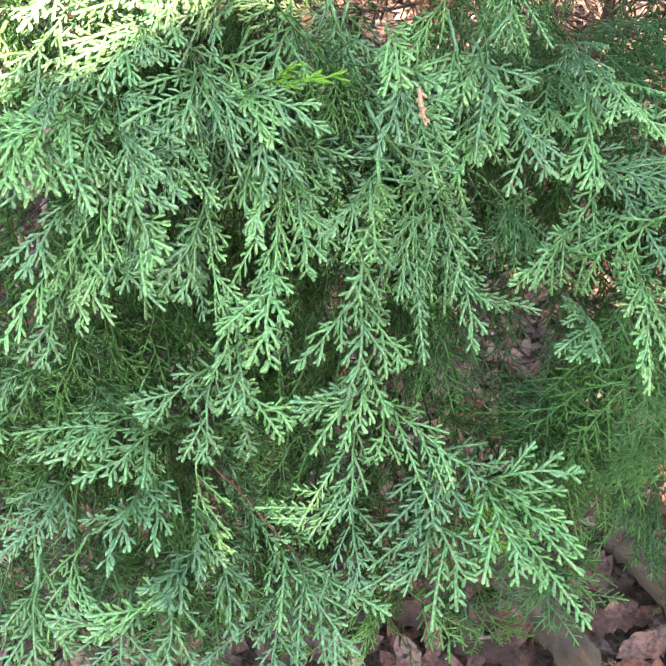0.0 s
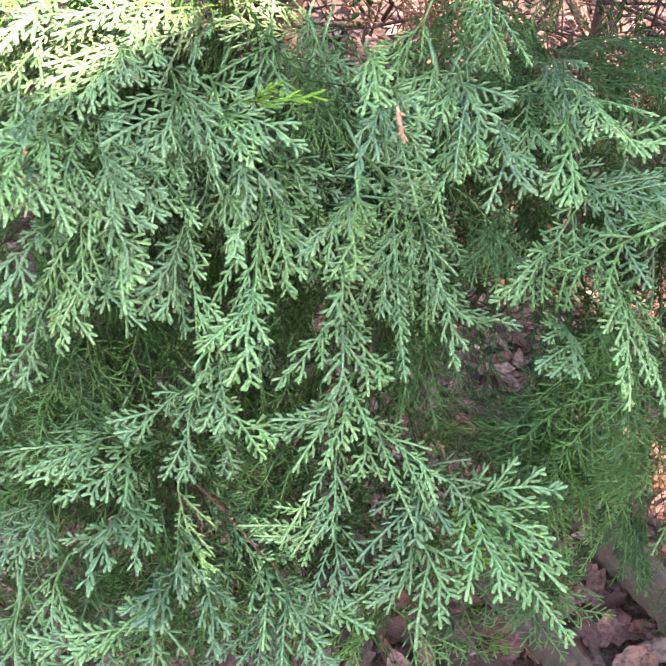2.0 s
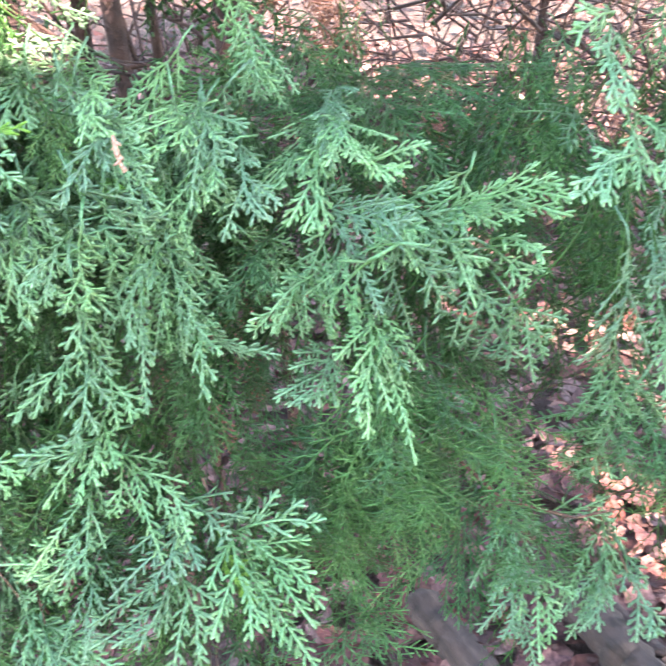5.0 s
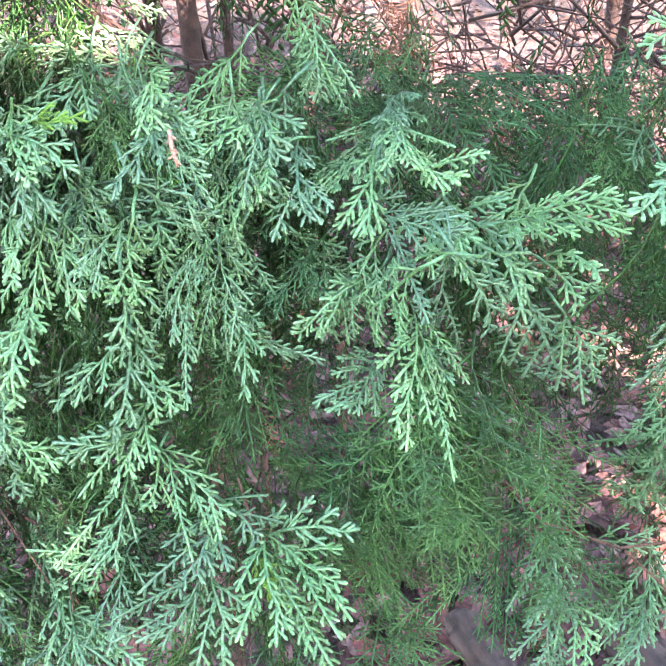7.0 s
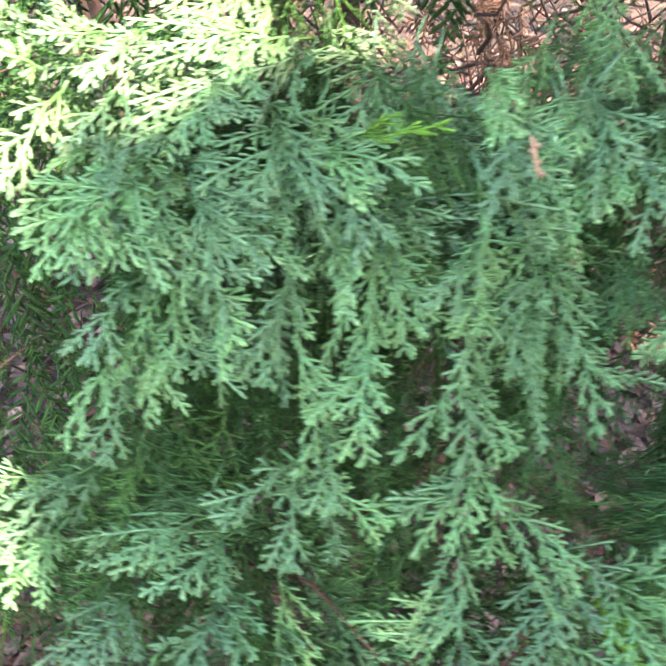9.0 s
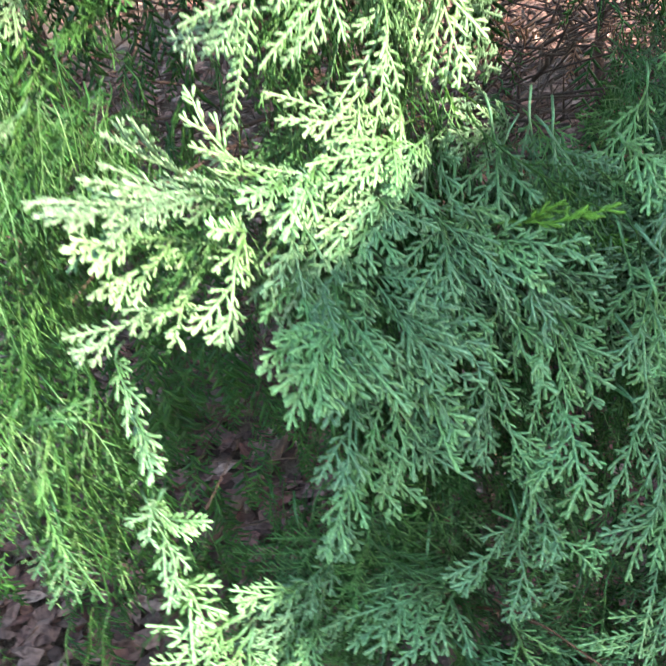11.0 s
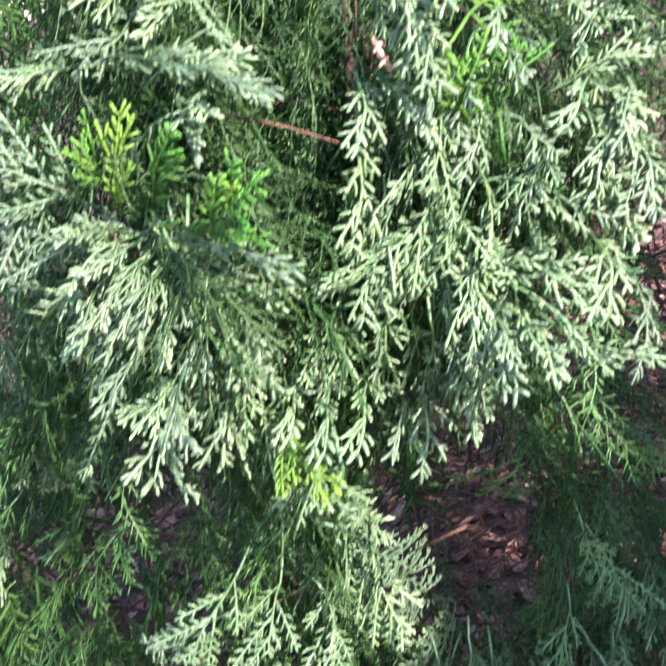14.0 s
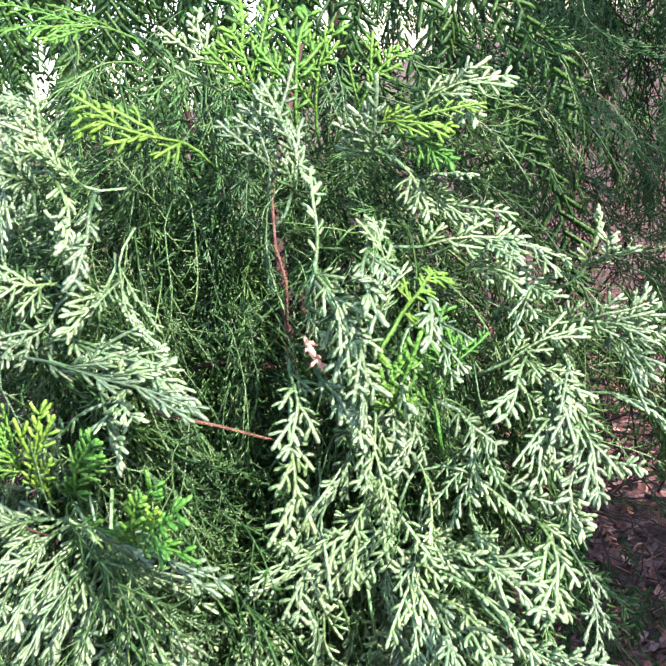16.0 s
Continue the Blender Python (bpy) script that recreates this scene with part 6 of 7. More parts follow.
frond(limb, -0.0976, 0.4197, 1.3163, -0.1203, 0.3966, 1.3011, 0.014)
frond(limb, -0.0939, 0.4180, 1.3123, -0.1104, 0.3930, 1.2928, 0.014)
frond(limb, -0.0902, 0.4164, 1.3082, -0.1028, 0.3889, 1.2821, 0.014)
frond(limb, -0.0850, 0.4145, 1.3038, -0.0929, 0.3853, 1.2739, 0.014)
frond(limb, -0.0797, 0.4125, 1.2994, -0.0796, 0.3833, 1.2722, 0.014)
frond(limb, -0.0760, 0.4109, 1.2954, -0.0672, 0.3837, 1.2782, 0.014)
frond(limb, -0.1081, 0.4235, 1.3251, -0.1252, 0.4065, 1.3320, 0.014)
frond(limb, -0.1040, 0.4223, 1.3225, -0.1281, 0.4021, 1.3163, 0.014)
frond(limb, -0.1210, 0.4268, 1.3313, -0.1258, 0.4075, 1.3351, 0.014)
frond(limb, -0.0748, 0.4069, 1.2825, -0.0665, 0.3795, 1.2647, 0.014)
frond(limb, -0.1232, 0.4196, 1.3065, -0.1349, 0.3957, 1.2927, 0.014)
limb = limb_of(shrub_sunny, (0., -0.82, 0.5), (0.0758, -0.2131, 1.325), (0.0141, -0.1041, 1.3899), (-0.03, -0.28, 1.43))
frond(limb, -0.0835, 0.3960, 1.3884, -0.0404, 0.3650, 1.3703, 0.007)
frond(limb, -0.0799, 0.4047, 1.3838, -0.0467, 0.3796, 1.3805, 0.005)
frond(limb, -0.0865, 0.5310, 1.4744, -0.1061, 0.5069, 1.4605, 0.014)
frond(limb, -0.0747, 0.5278, 1.4678, -0.1035, 0.5011, 1.4439, 0.017)
frond(limb, -0.0708, 0.5253, 1.4613, -0.0906, 0.4978, 1.4373, 0.015)
frond(limb, -0.1071, 0.5226, 1.4438, -0.1192, 0.4972, 1.4281, 0.013)
frond(limb, -0.0716, 0.5408, 1.4442, -0.0827, 0.5103, 1.4137, 0.017, green_mid)
frond(limb, -0.0947, 0.5155, 1.4259, -0.1072, 0.4886, 1.4058, 0.015)
frond(limb, -0.0645, 0.4983, 1.4141, -0.0875, 0.4764, 1.4060, 0.011)
limb = limb_of(shrub_sunny, (0., -0.82, 0.5), (0.0758, -0.2131, 1.325), (0.14, -0.22, 1.30), (0.18, -0.25, 1.24))
frond(limb, 0.0955, 0.4424, 1.2265, 0.1042, 0.4173, 1.2172, 0.014, green_mid)
frond(limb, 0.0836, 0.4544, 1.1961, 0.0637, 0.4246, 1.1652, 0.014, green_mid)
frond(limb, 0.0899, 0.4618, 1.1570, 0.1018, 0.4351, 1.1435, 0.014, green_mid)
limb = limb_of(shrub_sunny, (0., -0.82, 0.5), (0., 0., 0.75), (0.06, -0.08, 0.92), (0.14, -0.15, 1.00))
frond(limb, 0.1347, 0.6004, 1.0185, 0.1242, 0.5550, 0.9773, 0.038, green_mid)
frond(limb, 0.1016, 0.5799, 1.0227, 0.0896, 0.5416, 0.9944, 0.031, green_mid)
frond(limb, 0.1150, 0.5397, 0.9909, 0.1059, 0.5038, 0.9670, 0.033, green_mid)
frond(limb, 0.0730, 0.4607, 1.0131, 0.0768, 0.4325, 1.0035, 0.026, green_mid)
frond(limb, 0.0470, 0.4632, 0.9969, 0.0659, 0.4320, 0.9817, 0.025, green_mid)
frond(limb, 0.0709, 0.4501, 0.9730, 0.0625, 0.4216, 0.9627, 0.027, green_mid)
frond(limb, 0.0805, 0.5194, 0.9956, 0.0995, 0.4981, 0.9982, 0.019, green_mid)
frond(limb, 0.0092, 0.4295, 0.9979, 0.0215, 0.4051, 0.9950, 0.019, lime)
frond(limb, -0.0050, 0.4880, 1.0006, 0.0049, 0.4624, 0.9955, 0.021)
frond(limb, 0.0214, 0.4963, 0.9950, 0.0450, 0.4725, 0.9931, 0.019)
dried_tip(shrub_low, (0.0372, 0.3690, 1.0400), (0.0385, 0.3665, 1.0330), (0.0412, 0.3640, 1.0245))
dried_tip(shrub_sunny, (-0.0012, 0.3960, 1.3740), (0.0002, 0.3940, 1.3680), (0.0022, 0.3920, 1.3620))
bare_twig(shrub_low, (-0.0487, 0.326, 0.8181), (-0.0274, 0.3078, 0.8167), (-0.0078, 0.2737, 0.8236))
bare_twig(shrub_low, (0.0602, 0.3142, 0.8708), (0.0715, 0.3124, 0.8642), (0.0838, 0.3102, 0.8499))
bare_twig(shrub_low, (0.2019, 0.3925, 0.8281), (0.2273, 0.3797, 0.8098), (0.2701, 0.3749, 0.8015), (0.2977, 0.3794, 0.8064), radius=0.0011)
bare_twig(shrub_low, (0.2727, 0.3742, 0.8005), (0.2955, 0.3643, 0.7862), (0.3006, 0.357, 0.7761))
bare_twig(shrub_low, (-0.0916, 0.3457, 0.8157), (-0.0698, 0.3365, 0.8187), (-0.0523, 0.3279, 0.8228), (-0.0343, 0.3088, 0.8219), (-0.0112, 0.2851, 0.815), radius=0.0012)
bare_twig(shrub_low, (0.068, 0.3223, 0.8789), (0.0757, 0.3127, 0.8633), (0.0833, 0.3047, 0.852))
bare_twig(shrub_sunny, (-0.0551, 0.4001, 1.3607), (-0.0364, 0.3954, 1.352), (-0.019, 0.3951, 1.3413))
bare_twig(shrub_low, (-0.0654, 0.3161, 0.8559), (-0.0423, 0.2952, 0.8539), (-0.0181, 0.2763, 0.8401))
bare_twig(shrub_sunny, (-0.0053, 0.4084, 1.3733), (-0.0014, 0.407, 1.3912), (-0.0015, 0.4144, 1.4023), (0.0033, 0.4301, 1.4193))
bare_twig(shrub_sunny, (-0.0027, 0.4128, 1.1543), (-0.0157, 0.4321, 1.1363), (-0.0333, 0.4488, 1.1198))

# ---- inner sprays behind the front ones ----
# camera sight lines kept free of inner sprays: point, way and half width
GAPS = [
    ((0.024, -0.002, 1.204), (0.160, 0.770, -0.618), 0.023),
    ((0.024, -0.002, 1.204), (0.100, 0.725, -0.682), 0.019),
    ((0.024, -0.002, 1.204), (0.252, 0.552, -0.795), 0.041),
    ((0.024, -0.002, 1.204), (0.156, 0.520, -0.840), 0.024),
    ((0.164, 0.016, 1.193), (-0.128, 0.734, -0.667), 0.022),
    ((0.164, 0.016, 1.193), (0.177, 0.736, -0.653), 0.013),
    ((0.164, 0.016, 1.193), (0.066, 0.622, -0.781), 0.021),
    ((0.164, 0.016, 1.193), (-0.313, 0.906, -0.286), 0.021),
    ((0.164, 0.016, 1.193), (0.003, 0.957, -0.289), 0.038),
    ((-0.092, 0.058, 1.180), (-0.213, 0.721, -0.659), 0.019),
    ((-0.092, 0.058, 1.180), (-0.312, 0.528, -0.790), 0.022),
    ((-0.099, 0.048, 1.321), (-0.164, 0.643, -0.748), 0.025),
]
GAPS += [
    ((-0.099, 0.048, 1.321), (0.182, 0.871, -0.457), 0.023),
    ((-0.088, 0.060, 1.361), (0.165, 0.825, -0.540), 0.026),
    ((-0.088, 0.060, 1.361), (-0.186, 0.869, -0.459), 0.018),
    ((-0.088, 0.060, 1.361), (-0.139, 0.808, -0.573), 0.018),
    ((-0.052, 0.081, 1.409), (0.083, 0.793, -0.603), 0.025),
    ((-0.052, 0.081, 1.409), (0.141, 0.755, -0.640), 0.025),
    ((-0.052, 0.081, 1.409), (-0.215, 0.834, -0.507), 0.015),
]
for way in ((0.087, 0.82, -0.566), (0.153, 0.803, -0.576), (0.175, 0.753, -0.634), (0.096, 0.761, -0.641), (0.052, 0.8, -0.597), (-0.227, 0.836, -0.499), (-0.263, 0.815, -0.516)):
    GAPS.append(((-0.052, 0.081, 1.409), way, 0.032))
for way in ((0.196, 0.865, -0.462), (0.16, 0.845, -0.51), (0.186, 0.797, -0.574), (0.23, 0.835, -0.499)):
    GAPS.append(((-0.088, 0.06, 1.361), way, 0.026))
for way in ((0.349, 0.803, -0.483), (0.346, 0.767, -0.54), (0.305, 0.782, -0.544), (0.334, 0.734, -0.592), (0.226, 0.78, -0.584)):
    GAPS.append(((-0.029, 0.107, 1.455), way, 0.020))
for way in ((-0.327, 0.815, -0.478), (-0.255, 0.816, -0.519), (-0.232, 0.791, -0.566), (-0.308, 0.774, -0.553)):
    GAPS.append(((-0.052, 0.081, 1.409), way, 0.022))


def front(x, z):
    """How far back the front of the foliage lies."""
    return -0.389 + 0.914 * x + 1.168 * z - 0.674 * x * x - 0.444 * z * z - 0.674 * x * z


def inner_rows(seed, count, x0, x1, z0, z1, d0, d1, drop=1.0, twist=0.5):
    g = random.Random(seed)
    rows = []
    for _ in range(count * 6):
        if len(rows) == count:
            break
        x, z, d = g.uniform(x0, x1), g.uniform(z0, z1), g.uniform(d0, d1)
        base = Vector((x, front(x, z) + d, z))
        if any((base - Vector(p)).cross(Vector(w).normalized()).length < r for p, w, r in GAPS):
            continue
        tip = base + Vector((g.gauss(0, 0.018), -g.uniform(0.0, 0.03), -drop * g.uniform(0.03, 0.07)))
        rows.append((base, tip, Vector((g.gauss(0, 0.5), -0.8, 0.6)), g.gauss(0, twist), g.randrange(6)))
    return rows


def shifted(rows, ob):
    return [(b - ob.location, t - ob.location, f, w, i) for b, t, f, w, i in rows]


# camera sight lines where backing sprays are left out to keep it dark
DARK_HOLLOW = ((-0.075, 0.059, 1.178), [(-0.343, 0.808, -0.48), (-0.306, 0.818, -0.487), (-0.26, 0.83, -0.494), (-0.217, 0.824, -0.523), (-0.312, 0.788, -0.531), (-0.261, 0.795, -0.548), (-0.209, 0.789, -0.578), (-0.304, 0.758, -0.577), (-0.253, 0.764, -0.594)])


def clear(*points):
    """Whether none of the points stands in an open sight line."""
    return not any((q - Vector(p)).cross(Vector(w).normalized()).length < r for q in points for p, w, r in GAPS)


def backing_rows(seed, shrub, each, near, deep, hang=0.0, size=1.0):
    """Sprays that hang behind the front ones, each a little deeper in the shrub than the frond before it."""
    g = random.Random(seed)
    rows = []
    for owner, base, tip, facing in FRONT:
        if owner is not shrub:
            continue
        for _ in range(each):
            back = -facing * g.uniform(near, deep)
            jump = Vector((g.gauss(0, 0.016), abs(g.gauss(0, 0.008)), g.gauss(0, 0.016)))
            b = base + back + jump
            t = b + ((tip - base).normalized() + Vector((0, 0, -hang))).normalized() * g.uniform(0.035, 0.065) * size + Vector((g.gauss(0, 0.012), 0, -g.uniform(0.0, 0.03)))
            hollow = any((q - Vector(DARK_HOLLOW[0])).cross(Vector(w).normalized()).length < 0.02 for q in (b, t) for w in DARK_HOLLOW[1])
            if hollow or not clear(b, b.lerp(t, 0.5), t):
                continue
            rows.append((b, t, facing + Vector((g.gauss(0, 0.4), 0, 0)), g.gauss(0, 0.9), g.randrange(6)))
    return rows


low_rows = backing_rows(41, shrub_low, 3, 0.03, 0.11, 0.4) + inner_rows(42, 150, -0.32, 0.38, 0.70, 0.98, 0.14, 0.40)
joined_fronds("inner_foliage", shrub_low, shifted(low_rows, shrub_low), green_far, "shaded inner sprays in a green darkened for shade")
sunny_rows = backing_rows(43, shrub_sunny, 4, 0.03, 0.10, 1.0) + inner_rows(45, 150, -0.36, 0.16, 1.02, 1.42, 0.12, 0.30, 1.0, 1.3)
joined_fronds("inner_foliage", shrub_sunny, shifted(sunny_rows, shrub_sunny), green_far, "inner sprays in a green darkened for shade")
lit_rows = backing_rows(47, shrub_sunny, 3, 0.012, 0.05, 0.8, 0.62)
joined_fronds("hanging_foliage", shrub_sunny, shifted(lit_rows, shrub_sunny), green_hanging, "pale green hanging twigs between the fronds")
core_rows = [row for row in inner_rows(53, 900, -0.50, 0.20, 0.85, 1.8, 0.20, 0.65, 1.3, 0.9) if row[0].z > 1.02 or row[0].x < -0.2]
joined_fronds("core_foliage", shrub_sunny, shifted(core_rows, shrub_sunny), green_far, "inner foliage in a green darkened for shade", FAR)
g = random.Random(54)
deep_rows = []
for _ in range(1500):
    b = Vector((g.uniform(-0.85, -0.03), g.uniform(0.66, 1.15), g.uniform(0.30, 1.10)))
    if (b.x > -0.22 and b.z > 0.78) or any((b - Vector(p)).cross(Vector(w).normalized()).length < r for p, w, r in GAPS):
        continue
    deep_rows.append((b, b + Vector((g.gauss(0, 0.02), -g.uniform(0, 0.03), -g.uniform(0.05, 0.10))), Vector((g.gauss(0, 0.5), -0.8, 0.6)), g.gauss(0, 0.8), g.randrange(6)))
joined_fronds("lower_foliage", shrub_sunny, shifted(deep_rows[:700], shrub_sunny), green_far, "inner foliage in a green darkened for shade", FAR)
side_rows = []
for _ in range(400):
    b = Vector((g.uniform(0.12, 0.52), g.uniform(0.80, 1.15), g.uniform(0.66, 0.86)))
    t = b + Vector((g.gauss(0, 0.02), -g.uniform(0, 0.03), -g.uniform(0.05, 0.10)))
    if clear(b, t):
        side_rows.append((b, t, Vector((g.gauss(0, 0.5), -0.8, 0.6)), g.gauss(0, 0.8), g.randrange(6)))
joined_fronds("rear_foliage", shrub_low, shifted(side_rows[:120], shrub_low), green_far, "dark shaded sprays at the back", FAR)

# ---- more sprays that hang behind the front ones ----
def hung_fronds(shrub, corner, along, down, count, seed, material, least, most, wide):
    """Fronds hung at random over a slanting patch, on one hidden limb."""
    g = random.Random(seed)
    corner, along, down = Vector(corner), Vector(along), Vector(down)
    middle = corner + along * 0.5 + down * 0.5
    foot = shrub.location
    limb = limb_of(shrub, (0.0, -0.82, 0.5), middle - foot + Vector((0, 0.14, -0.04)), middle - foot + Vector((0, 0.08, 0.0)), middle - foot + Vector((0.02, 0.05, 0.01)), radius=0.0016)
    for _ in range(count):
        b = corner + along * g.random() + down * g.random() + Vector((0, g.gauss(0, 0.012), 0))
        t = b + Vector((g.gauss(0, 0.32), g.gauss(-0.18, 0.15), -1)).normalized() * g.uniform(least, most)
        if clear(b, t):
            frond(limb, *b, *t, wide * g.uniform(0.032, 0.055), material)


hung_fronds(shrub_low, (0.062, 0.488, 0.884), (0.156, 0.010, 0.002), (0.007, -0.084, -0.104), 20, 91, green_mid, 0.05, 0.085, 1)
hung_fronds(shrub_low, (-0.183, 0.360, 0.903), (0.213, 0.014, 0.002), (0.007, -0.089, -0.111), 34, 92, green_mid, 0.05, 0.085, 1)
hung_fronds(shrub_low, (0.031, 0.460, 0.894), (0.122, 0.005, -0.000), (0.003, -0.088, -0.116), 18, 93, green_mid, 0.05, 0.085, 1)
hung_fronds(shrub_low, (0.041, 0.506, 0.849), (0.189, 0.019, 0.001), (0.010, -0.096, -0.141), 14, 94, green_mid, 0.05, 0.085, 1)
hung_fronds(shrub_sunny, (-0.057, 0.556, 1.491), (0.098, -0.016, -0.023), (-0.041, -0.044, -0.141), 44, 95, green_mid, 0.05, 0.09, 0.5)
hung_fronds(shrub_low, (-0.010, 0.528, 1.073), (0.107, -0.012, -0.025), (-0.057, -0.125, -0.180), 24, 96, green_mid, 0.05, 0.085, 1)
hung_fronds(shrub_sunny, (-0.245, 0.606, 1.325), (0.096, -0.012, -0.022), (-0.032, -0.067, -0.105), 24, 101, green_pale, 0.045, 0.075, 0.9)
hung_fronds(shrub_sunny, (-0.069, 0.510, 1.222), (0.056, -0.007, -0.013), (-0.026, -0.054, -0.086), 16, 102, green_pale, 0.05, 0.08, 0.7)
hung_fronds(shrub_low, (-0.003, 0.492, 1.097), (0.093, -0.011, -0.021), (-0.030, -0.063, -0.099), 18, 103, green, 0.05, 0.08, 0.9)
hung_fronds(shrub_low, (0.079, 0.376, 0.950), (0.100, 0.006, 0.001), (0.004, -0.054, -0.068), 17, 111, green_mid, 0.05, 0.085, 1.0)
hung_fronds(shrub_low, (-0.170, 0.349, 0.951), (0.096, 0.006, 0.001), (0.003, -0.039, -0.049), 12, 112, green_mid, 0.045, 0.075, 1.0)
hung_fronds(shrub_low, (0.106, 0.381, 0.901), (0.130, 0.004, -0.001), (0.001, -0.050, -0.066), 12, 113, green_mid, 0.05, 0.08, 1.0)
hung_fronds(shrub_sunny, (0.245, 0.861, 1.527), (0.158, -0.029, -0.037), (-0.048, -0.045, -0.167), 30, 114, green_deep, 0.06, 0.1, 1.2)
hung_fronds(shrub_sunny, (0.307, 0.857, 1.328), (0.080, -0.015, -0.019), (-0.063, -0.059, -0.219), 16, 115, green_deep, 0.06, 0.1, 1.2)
hung_fronds(shrub_low, (-0.063, 0.453, 1.071), (0.147, -0.019, -0.035), (-0.023, -0.043, -0.073), 22, 121, green, 0.05, 0.08, 0.9)

# ---- dead sprays dropped on the litter ----
g = random.Random(131)
for _ in range(14):
    k = g.randrange(6, 18)
    ob = new("fallen_spray", spray_mesh(k, brown_needles, OLD_SPRAYS))
    ob.matrix_basis = pose(g.uniform(0.20, 0.66), g.uniform(0.62, 0.98), g.uniform(0.034, 0.045), g.gauss(0, 6), g.gauss(0, 6), g.uniform(0, 360))
    tagged(ob, "dry reddish-brown cypress spray fallen on the litter", "twig", "dead sprays on the ground")


# ---- bare stems and dead twigs behind the front sprays ----
def stem_tree(x, y, lean_x, lean_y, height, radius, seed, label):
    """A thin upright trunk with dead side twigs."""
    g = random.Random(seed)
    t = thing("bare_stem", (x, y, 0), label, "tree stem", "bare stems behind the shrub")
    s = Soup()
    pts = [(lean_x * k / 8 + g.gauss(0, 0.006), lean_y * k / 8 + g.gauss(0, 0.006), height * k / 8 - 0.03) for k in range(9)]
    tube(s, pts, [radius * (1 - 0.45 * k / 8) for k in range(9)], 9)
    part("trunk", s.mesh("trunk", bark), t)
    for _ in range(12):
        k = g.uniform(1.5, 7.5)
        a, b = Vector(pts[int(k)]), Vector(pts[int(k) + 1])
        p = a.lerp(b, k % 1)
        way = Vector((g.gauss(0, 1), g.gauss(0, 1), g.gauss(0.1, 0.5))).normalized()
        reach = g.uniform(0.12, 0.4)
        s = Soup()
        q = p + way * reach * 0.5 + Vector((0, 0, g.gauss(0, 0.02)))
        e = p + way * reach + Vector((0, 0, g.gauss(0, 0.04)))
        tube(s, [p, q, e], [0.004, 0.003, 0.0012], 5)
        for _ in range(4):
            c = q.lerp(e, g.random())
            w = (way + Vector((g.gauss(0, 0.7), g.gauss(0, 0.7), g.gauss(0, 0.6)))).normalized()
            tube(s, [c, c + w * g.uniform(0.04, 0.12)], [0.0018, 0.0008], 4)
        part("twig", s.mesh("twig", bark), t)
    return t


stem_tree(-0.178, 1.03, 0.02, 0.02, 1.12, 0.019, 1, "dark reddish-brown bare stem with dead side twigs")
stem_tree(-0.090, 0.95, 0.005, 0.0, 1.1, 0.009, 2, "thin dark bare stem with dead side twigs")
stem_tree(0.42, 1.75, 0.03, 0.05, 1.0, 0.014, 3, "thin dark bare stem with dead side twigs")
stem_tree(-0.55, 1.6, -0.05, 0.03, 1.1, 0.018, 5, "dark reddish-brown bare stem with dead side twigs")


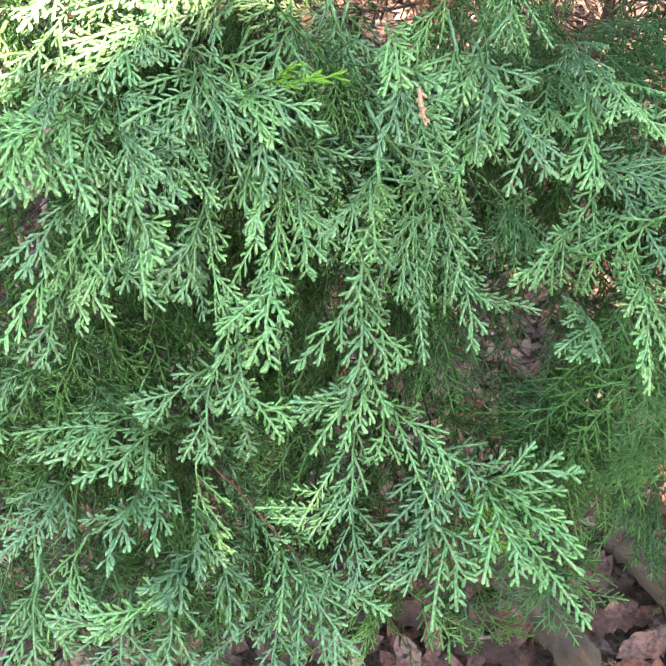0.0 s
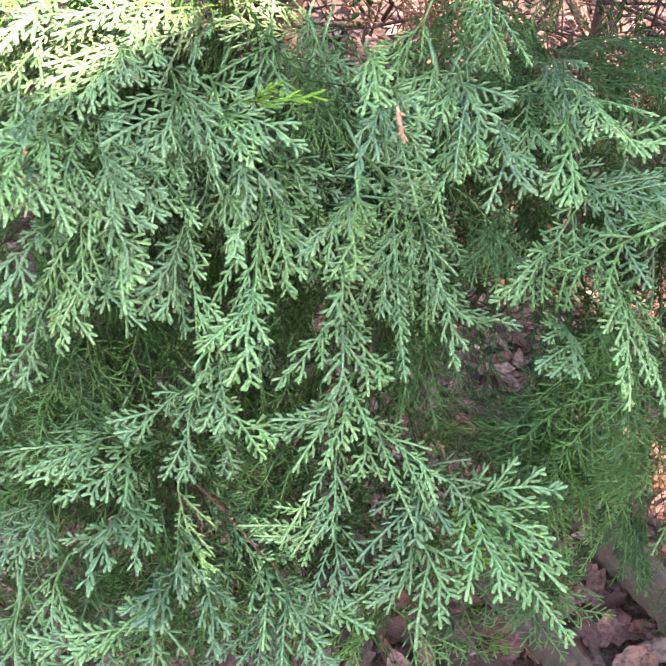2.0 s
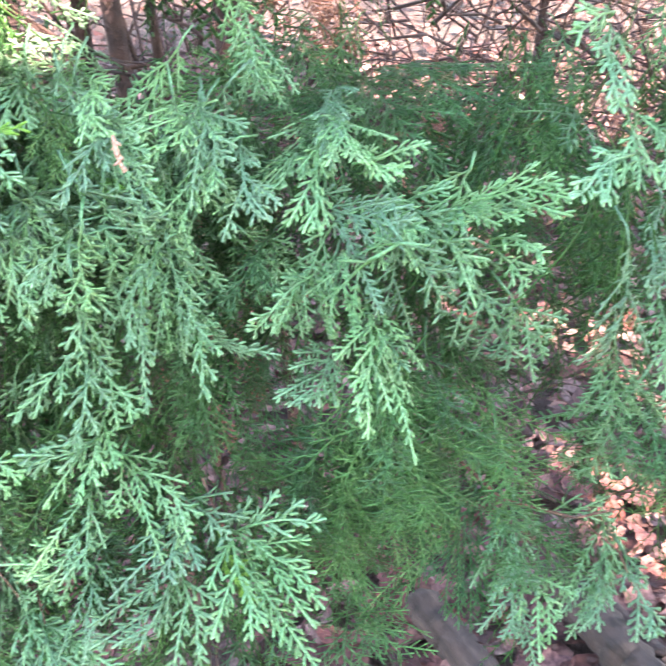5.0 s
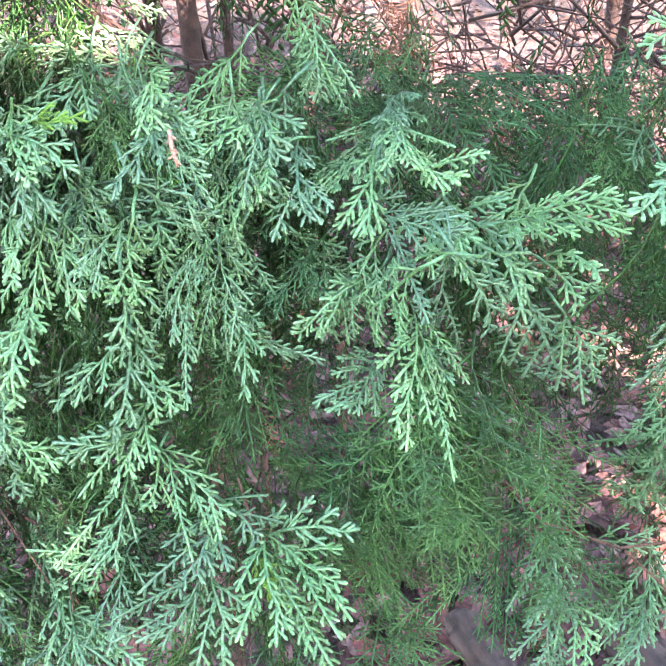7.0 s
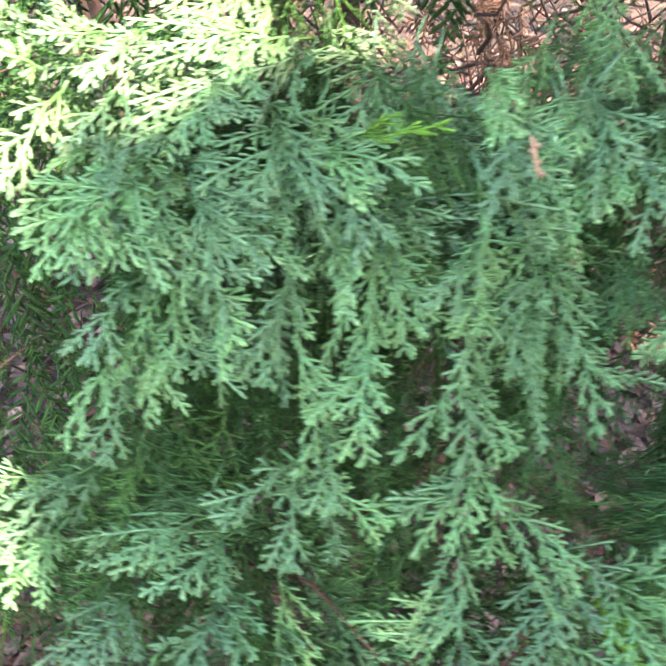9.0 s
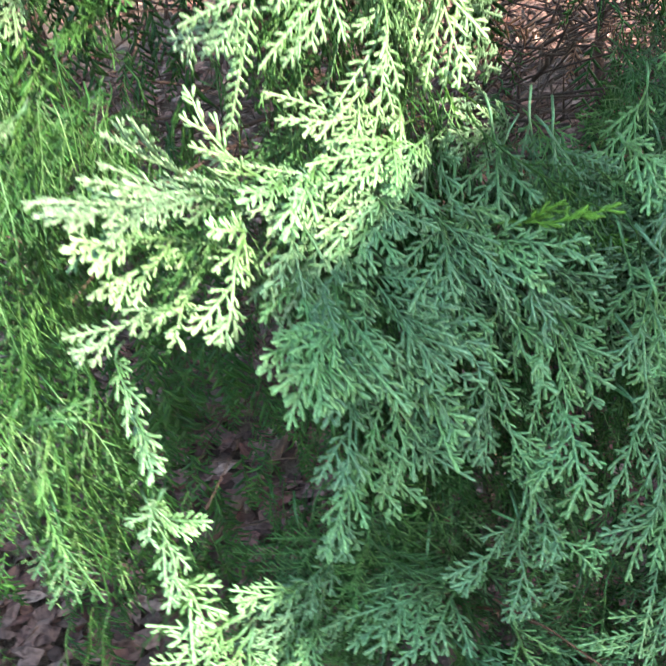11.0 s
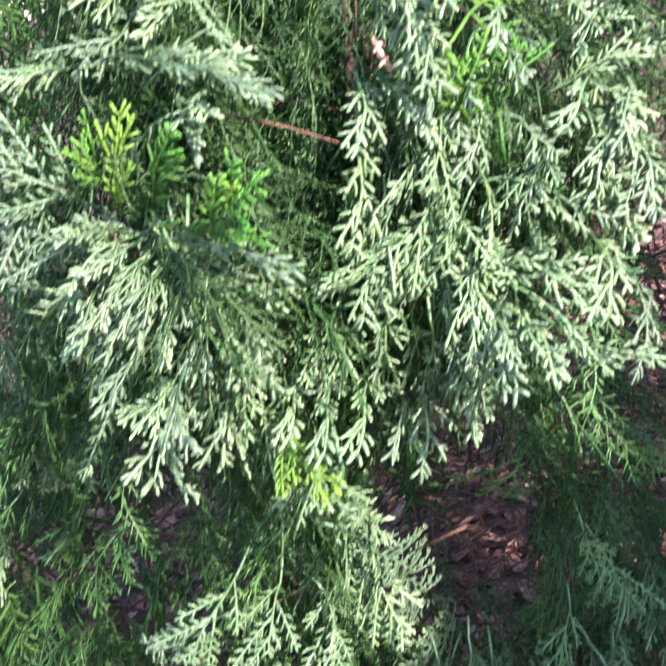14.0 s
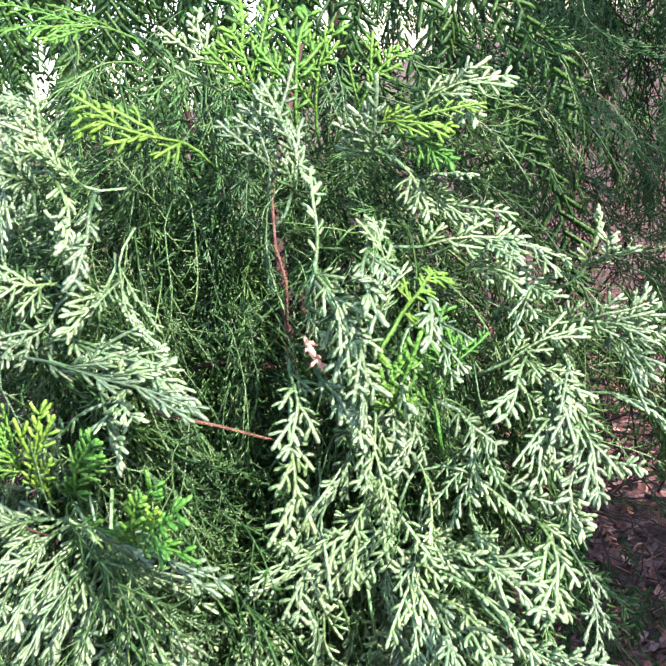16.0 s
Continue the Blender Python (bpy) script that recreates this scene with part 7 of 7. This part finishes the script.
def dead_thicket():
    """Tangled dead twigs and browned sprays in the shade under the shrubs."""
    g = random.Random(61)
    t = thing("dead_branch_tangle", (0.2, 1.5, 0), "tangle of dead brown twigs and withered sprays", "branches")
    s = Soup()
    for _ in range(420):
        p = Vector((g.uniform(-1.1, 1.0), g.uniform(-0.45, 0.9), g.uniform(0.02, 0.85)))
        way = Vector((g.gauss(0, 1), g.gauss(0, 0.6), g.gauss(0.15, 0.45))).normalized()
        l = g.uniform(0.06, 0.26)
        q = p + way * l * 0.5 + Vector((0, 0, g.gauss(0, 0.015)))
        tube(s, [p, q, p + way * l], [g.uniform(0.0015, 0.0035), 0.0018, 0.0007], 4)
    for _ in range(650):
        p = Vector((g.uniform(-1.2, 0.45), g.uniform(-0.35, 0.45), g.uniform(0.25, 0.92)))
        way = Vector((g.gauss(0, 0.8), g.gauss(0, 0.5), g.gauss(0.3, 0.7))).normalized()
        l = g.uniform(0.05, 0.22)
        q = p + way * l * 0.5 + Vector((g.gauss(0, 0.012), 0, g.gauss(0, 0.012)))
        tube(s, [p, q, p + way * l], [g.uniform(0.0015, 0.004), 0.0018, 0.0007], 4)
    for _ in range(450):
        p = Vector((g.uniform(-0.1, 1.1), g.uniform(0.1, 1.4), g.uniform(0.03, 0.7)))
        way = Vector((g.gauss(0, 0.8), g.gauss(0, 0.5), g.gauss(0.3, 0.7))).normalized()
        l = g.uniform(0.08, 0.3)
        q = p + way * l * 0.5 + Vector((g.gauss(0, 0.015), 0, g.gauss(0, 0.015)))
        tube(s, [p, q, p + way * l], [g.uniform(0.002, 0.005), 0.0022, 0.0008], 4)
    part("tangle", s.mesh("tangle", bark), t, "thin dead reddish twigs", "stuff")
    rows = []
    for cx, cy, cz, r, n in ((-0.13, -0.40, 0.87, 0.05, 22), (0.02, -0.55, 0.82, 0.06, 9), (-0.2, -0.75, 0.62, 0.08, 8), (-0.1, 0.1, 0.75, 0.2, 16), (0.3, -0.1, 0.95, 0.12, 10), (0.45, 0.3, 0.6, 0.25, 30), (0.8, 0.5, 0.5, 0.25, 24), (0.25, 0.25, 0.72, 0.12, 14), (-0.15, -0.6, 0.70, 0.1, 10)):
        for _ in range(n):
            b = Vector((cx + g.gauss(0, r), cy + g.gauss(0, r), cz + g.gauss(0, r * 0.6)))
            rows.append((b, b + Vector((g.gauss(0, 0.03), g.gauss(0, 0.03), -g.uniform(0.02, 0.07))), Vector((g.gauss(0, 0.5), -0.8, 0.6)), g.gauss(0, 0.6), g.randrange(6)))
    joined_fronds("withered_sprays", t, rows, brown_needles, "withered rust-brown sprays", FAR)


dead_thicket()


def background_shrub(x, y, radius, height, low, count, seed, label, kit=None, size=1.0):
    """A loose conifer behind: trunk and a crown of joined sprays hanging outwards."""
    g = random.Random(seed)
    t = thing("conifer_shrub", (x, y, 0), label, "shrub", "conifer shrubs behind")
    s = Soup()
    tube(s, [(0, 0, -0.03), (0.01, 0, height * 0.5), (0, 0.01, height * 0.95)], [0.03, 0.02, 0.004], 8)
    part("trunk", s.mesh("trunk", bark), t)
    rows = []
    for _ in range(count):
        h = g.uniform(low, height)
        r = radius * (1 - (h / height) ** 2 * 0.75) * g.uniform(0.2, 1.0) ** 0.7
        w = g.uniform(0, 2 * math.pi)
        base = Vector((r * math.cos(w), r * math.sin(w), h))
        out = Vector((math.cos(w), math.sin(w), 0))
        tip = base + size * (out * g.uniform(0.01, 0.07) + Vector((g.gauss(0, 0.025), g.gauss(0, 0.025), -g.uniform(0.04, 0.13))))
        rows.append((base, tip, out + Vector((0, 0, 0.5)), g.gauss(0, 0.5), g.randrange(6)))
    # crowns under 0.9 m radius get the green with shade in its colour
    joined_fronds("foliage", t, rows, green_shade if radius < 0.9 else green_far, "drooping sprays, their green darkened for shade", kit)
    return t


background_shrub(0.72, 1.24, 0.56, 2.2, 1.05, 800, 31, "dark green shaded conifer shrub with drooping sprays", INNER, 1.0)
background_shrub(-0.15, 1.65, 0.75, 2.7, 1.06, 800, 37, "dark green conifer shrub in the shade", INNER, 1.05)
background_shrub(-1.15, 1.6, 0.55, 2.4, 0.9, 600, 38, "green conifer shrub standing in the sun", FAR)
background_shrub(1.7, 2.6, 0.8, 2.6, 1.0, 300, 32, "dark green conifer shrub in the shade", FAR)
background_shrub(-1.3, 3.4, 1.1, 3.6, 1.0, 650, 39, "dark green conifer shrub farther back", FAR, 2.7)
background_shrub(0.7, 3.7, 1.1, 3.6, 1.1, 650, 40, "dark green conifer shrub farther back", FAR, 2.7)
far_shrub = background_shrub(-3.0, 6.4, 1.6, 3.8, 0.2, 140, 35, "green conifer shrub farther off", FAR, 5.5)
for x, y, turn, size in ((-6.5, 9.5, 40, 1.3), (0.2, 9.0, 100, 1.2), (3.6, 7.4, 200, 1.0), (6.8, 10.0, 300, 1.4), (-11, 14, 20, 1.7), (-2.8, 14, 70, 1.6), (3.0, 15, 160, 1.7), (9.5, 15, 250, 1.8)):
    copy_thing(far_shrub, pose(x, y, 0, 0, 0, turn) @ Matrix.Scale(size, 4))


# ---- unseen broadleaf tree added behind the viewer to shade the sprays ----
# holes in the added crown that let sun reach the ground: place, half width
SUN_FLECKS = [(0.49, 3.03, 0.070), (0.48, 2.50, 0.050), (0.38, 2.12, 0.040), (-0.36, 1.09, 0.035), (-0.42, 1.08, 0.025), (0.12, 2.12, 0.09), (0.22, 1.87, 0.06), (0.31, 1.67, 0.05), (0.40, 2.08, 0.08), (-0.64, 2.38, 0.10), (-0.69, 2.28, 0.08), (0.26, 2.22, 0.08), (0.65, 0.945, 0.06), (0.49, 1.266, 0.05), (0.41, 1.67, 0.06), (0.53, 1.75, 0.06), (0.59, 1.27, 0.06), (0.65, 1.09, 0.07), (0.62, 1.62, 0.08), (0.72, 1.69, 0.07), (-0.035, 1.15, 0.04), (0.50, 1.28, 0.05), (0.68, 1.43, 0.08), (0.55, 1.56, 0.06), (0.80, 1.25, 0.09), (0.30, 1.92, 0.04), (0.35, 1.78, 0.04), (0.59, 1.94, 0.06), (0.37, 1.70, 0.04), (0.35, 1.47, 0.035), (-0.35, 1.20, 0.03)]


def leaf_cloud(g, count, place, origin, long, wide, spread):
    s = Soup()
    for _ in range(count):
        p = place(g)
        if any((p - Vector((x, y, 0.01))).cross(SUN_WAY).length < r for x, y, r in SUN_FLECKS):
            continue
        n = (SUN_WAY * 1.2 + Vector((g.gauss(0, spread), g.gauss(0, spread), g.gauss(0, spread)))).normalized()
        u = Matrix.Rotation(g.uniform(0, 6.3), 3, n) @ n.orthogonal().normalized()
        w = n.cross(u)
        l, b = long * g.uniform(0.8, 1.2), wide * g.uniform(0.8, 1.2)
        q = p - origin
        s.add([tuple(q - u * l), tuple(q + w * b - n * 0.1 * l), tuple(q + u * l), tuple(q - w * b - n * 0.1 * l)], [(0, 1, 2), (0, 2, 3)], 0.5)
    return s


def shade_tree():
    """Its crown and one low bough stop along a slanting edge, so the sun passes over them to the upper and farther sprays."""
    g = random.Random(77)
    foot = Vector((1.75, -2.75, 0))
    t = thing("broadleaf_tree", foot, "unseen broadleaf tree added behind the viewer to cast shade", "tree")
    s = Soup()
    tube(s, [(0, 0, -0.1), (0.05, 0, 1.2), (-0.1, 0.05, 2.4), (-0.2, 0.1, 3.2)], [0.11, 0.09, 0.06, 0.03], 10)
    part("trunk", s.mesh("trunk", grey_wood), t)
    rise = Vector((-0.66, 0.10, 0.74)).normalized()
    rise = (rise - rise.dot(SUN_WAY) * SUN_WAY).normalized()
    edge = rise.cross(SUN_WAY)

    def crown_leaf(g):
        a, e = g.uniform(-1.8, 2.3), g.gauss(0, 0.55)
        d = 0.2 + g.random() ** 1.1 * (1.5 if a < 1.15 else 3.4 if a < 2.2 else 1.15)
        rim = 0.77 + 0.43 * min(1.0, max(0.0, (a - 0.98) / 0.14))
        e += 0.5 * math.sin(2.3 * a) + 0.4 * math.sin(3.1 * d)
        return edge * (a + 0.15 * math.sin(5 * d)) + rise * (rim - d) + SUN_WAY * (4.2 + e)

    def bough_leaf(g):
        a, d, e = g.uniform(-0.2, 1.25), g.random() * (0.42 + 0.1 * math.sin(9 * g.random())), g.gauss(0, 0.12)
        # rim set so the bough's shadow edge falls where the sprays turn sunlit
        rim = float(np.interp(a, (0.42, 0.46, 0.49, 0.515, 0.56, 0.60, 0.645, 0.675, 0.70, 0.75, 0.80, 0.86, 0.95), (0.76, 0.785, 0.82, 0.855, 0.897, 0.900, 0.876, 0.866, 0.872, 0.828, 0.835, 0.885, 0.885)))
        return edge * a + rise * (rim - 0.012 - d) + SUN_WAY * (1.9 + e)

    # added bough whose only work is to shade the conifer shrub behind
    def upper_leaf(g):
        a, d = g.uniform(0, 6.3), 0.44 * math.sqrt(g.random())
        return Vector((0.47, 1.06, 1.36)) + edge * d * math.cos(a) + rise * d * math.sin(a) + SUN_WAY * (3.6 + g.gauss(0, 0.15))

    part("crown", leaf_cloud(g, 11000, crown_leaf, foot, 0.11, 0.058, 0.6).mesh("crown", broadleaf), t, "crown of many broad green leaves", "stuff")
    part("bough_foliage", leaf_cloud(g, 6000, bough_leaf, foot, 0.026, 0.014, 0.4).mesh("bough_foliage", broadleaf), t, "small leaves of a low bough added for shade", "stuff")
    part("upper_foliage", leaf_cloud(g, 420, upper_leaf, foot, 0.09, 0.05, 0.5).mesh("upper_foliage", broadleaf), t, "broad leaves of an upper bough added for shade", "stuff")
    s = Soup()
    tip = Vector((0.47, 1.06, 1.36)) + SUN_WAY * 3.6 - foot
    tube(s, [(-0.15, 0.07, 2.8), tuple(Vector((-0.15, 0.07, 2.8)).lerp(tip, 0.5) + Vector((0, 0, 0.1))), tuple(tip)], [0.028, 0.018, 0.006], 8)
    part("bough", s.mesh("bough", grey_wood), t)
    s = Soup()
    tip = edge * 0.4 + rise * 0.6 + SUN_WAY * 1.9 - foot
    tube(s, [(-0.1, 0.05, 2.3), tuple(Vector((-0.1, 0.05, 2.3)).lerp(tip, 0.5) + Vector((0, 0, 0.15))), tuple(tip)], [0.03, 0.02, 0.006], 8)
    part("bough", s.mesh("bough", grey_wood), t)


shade_tree()
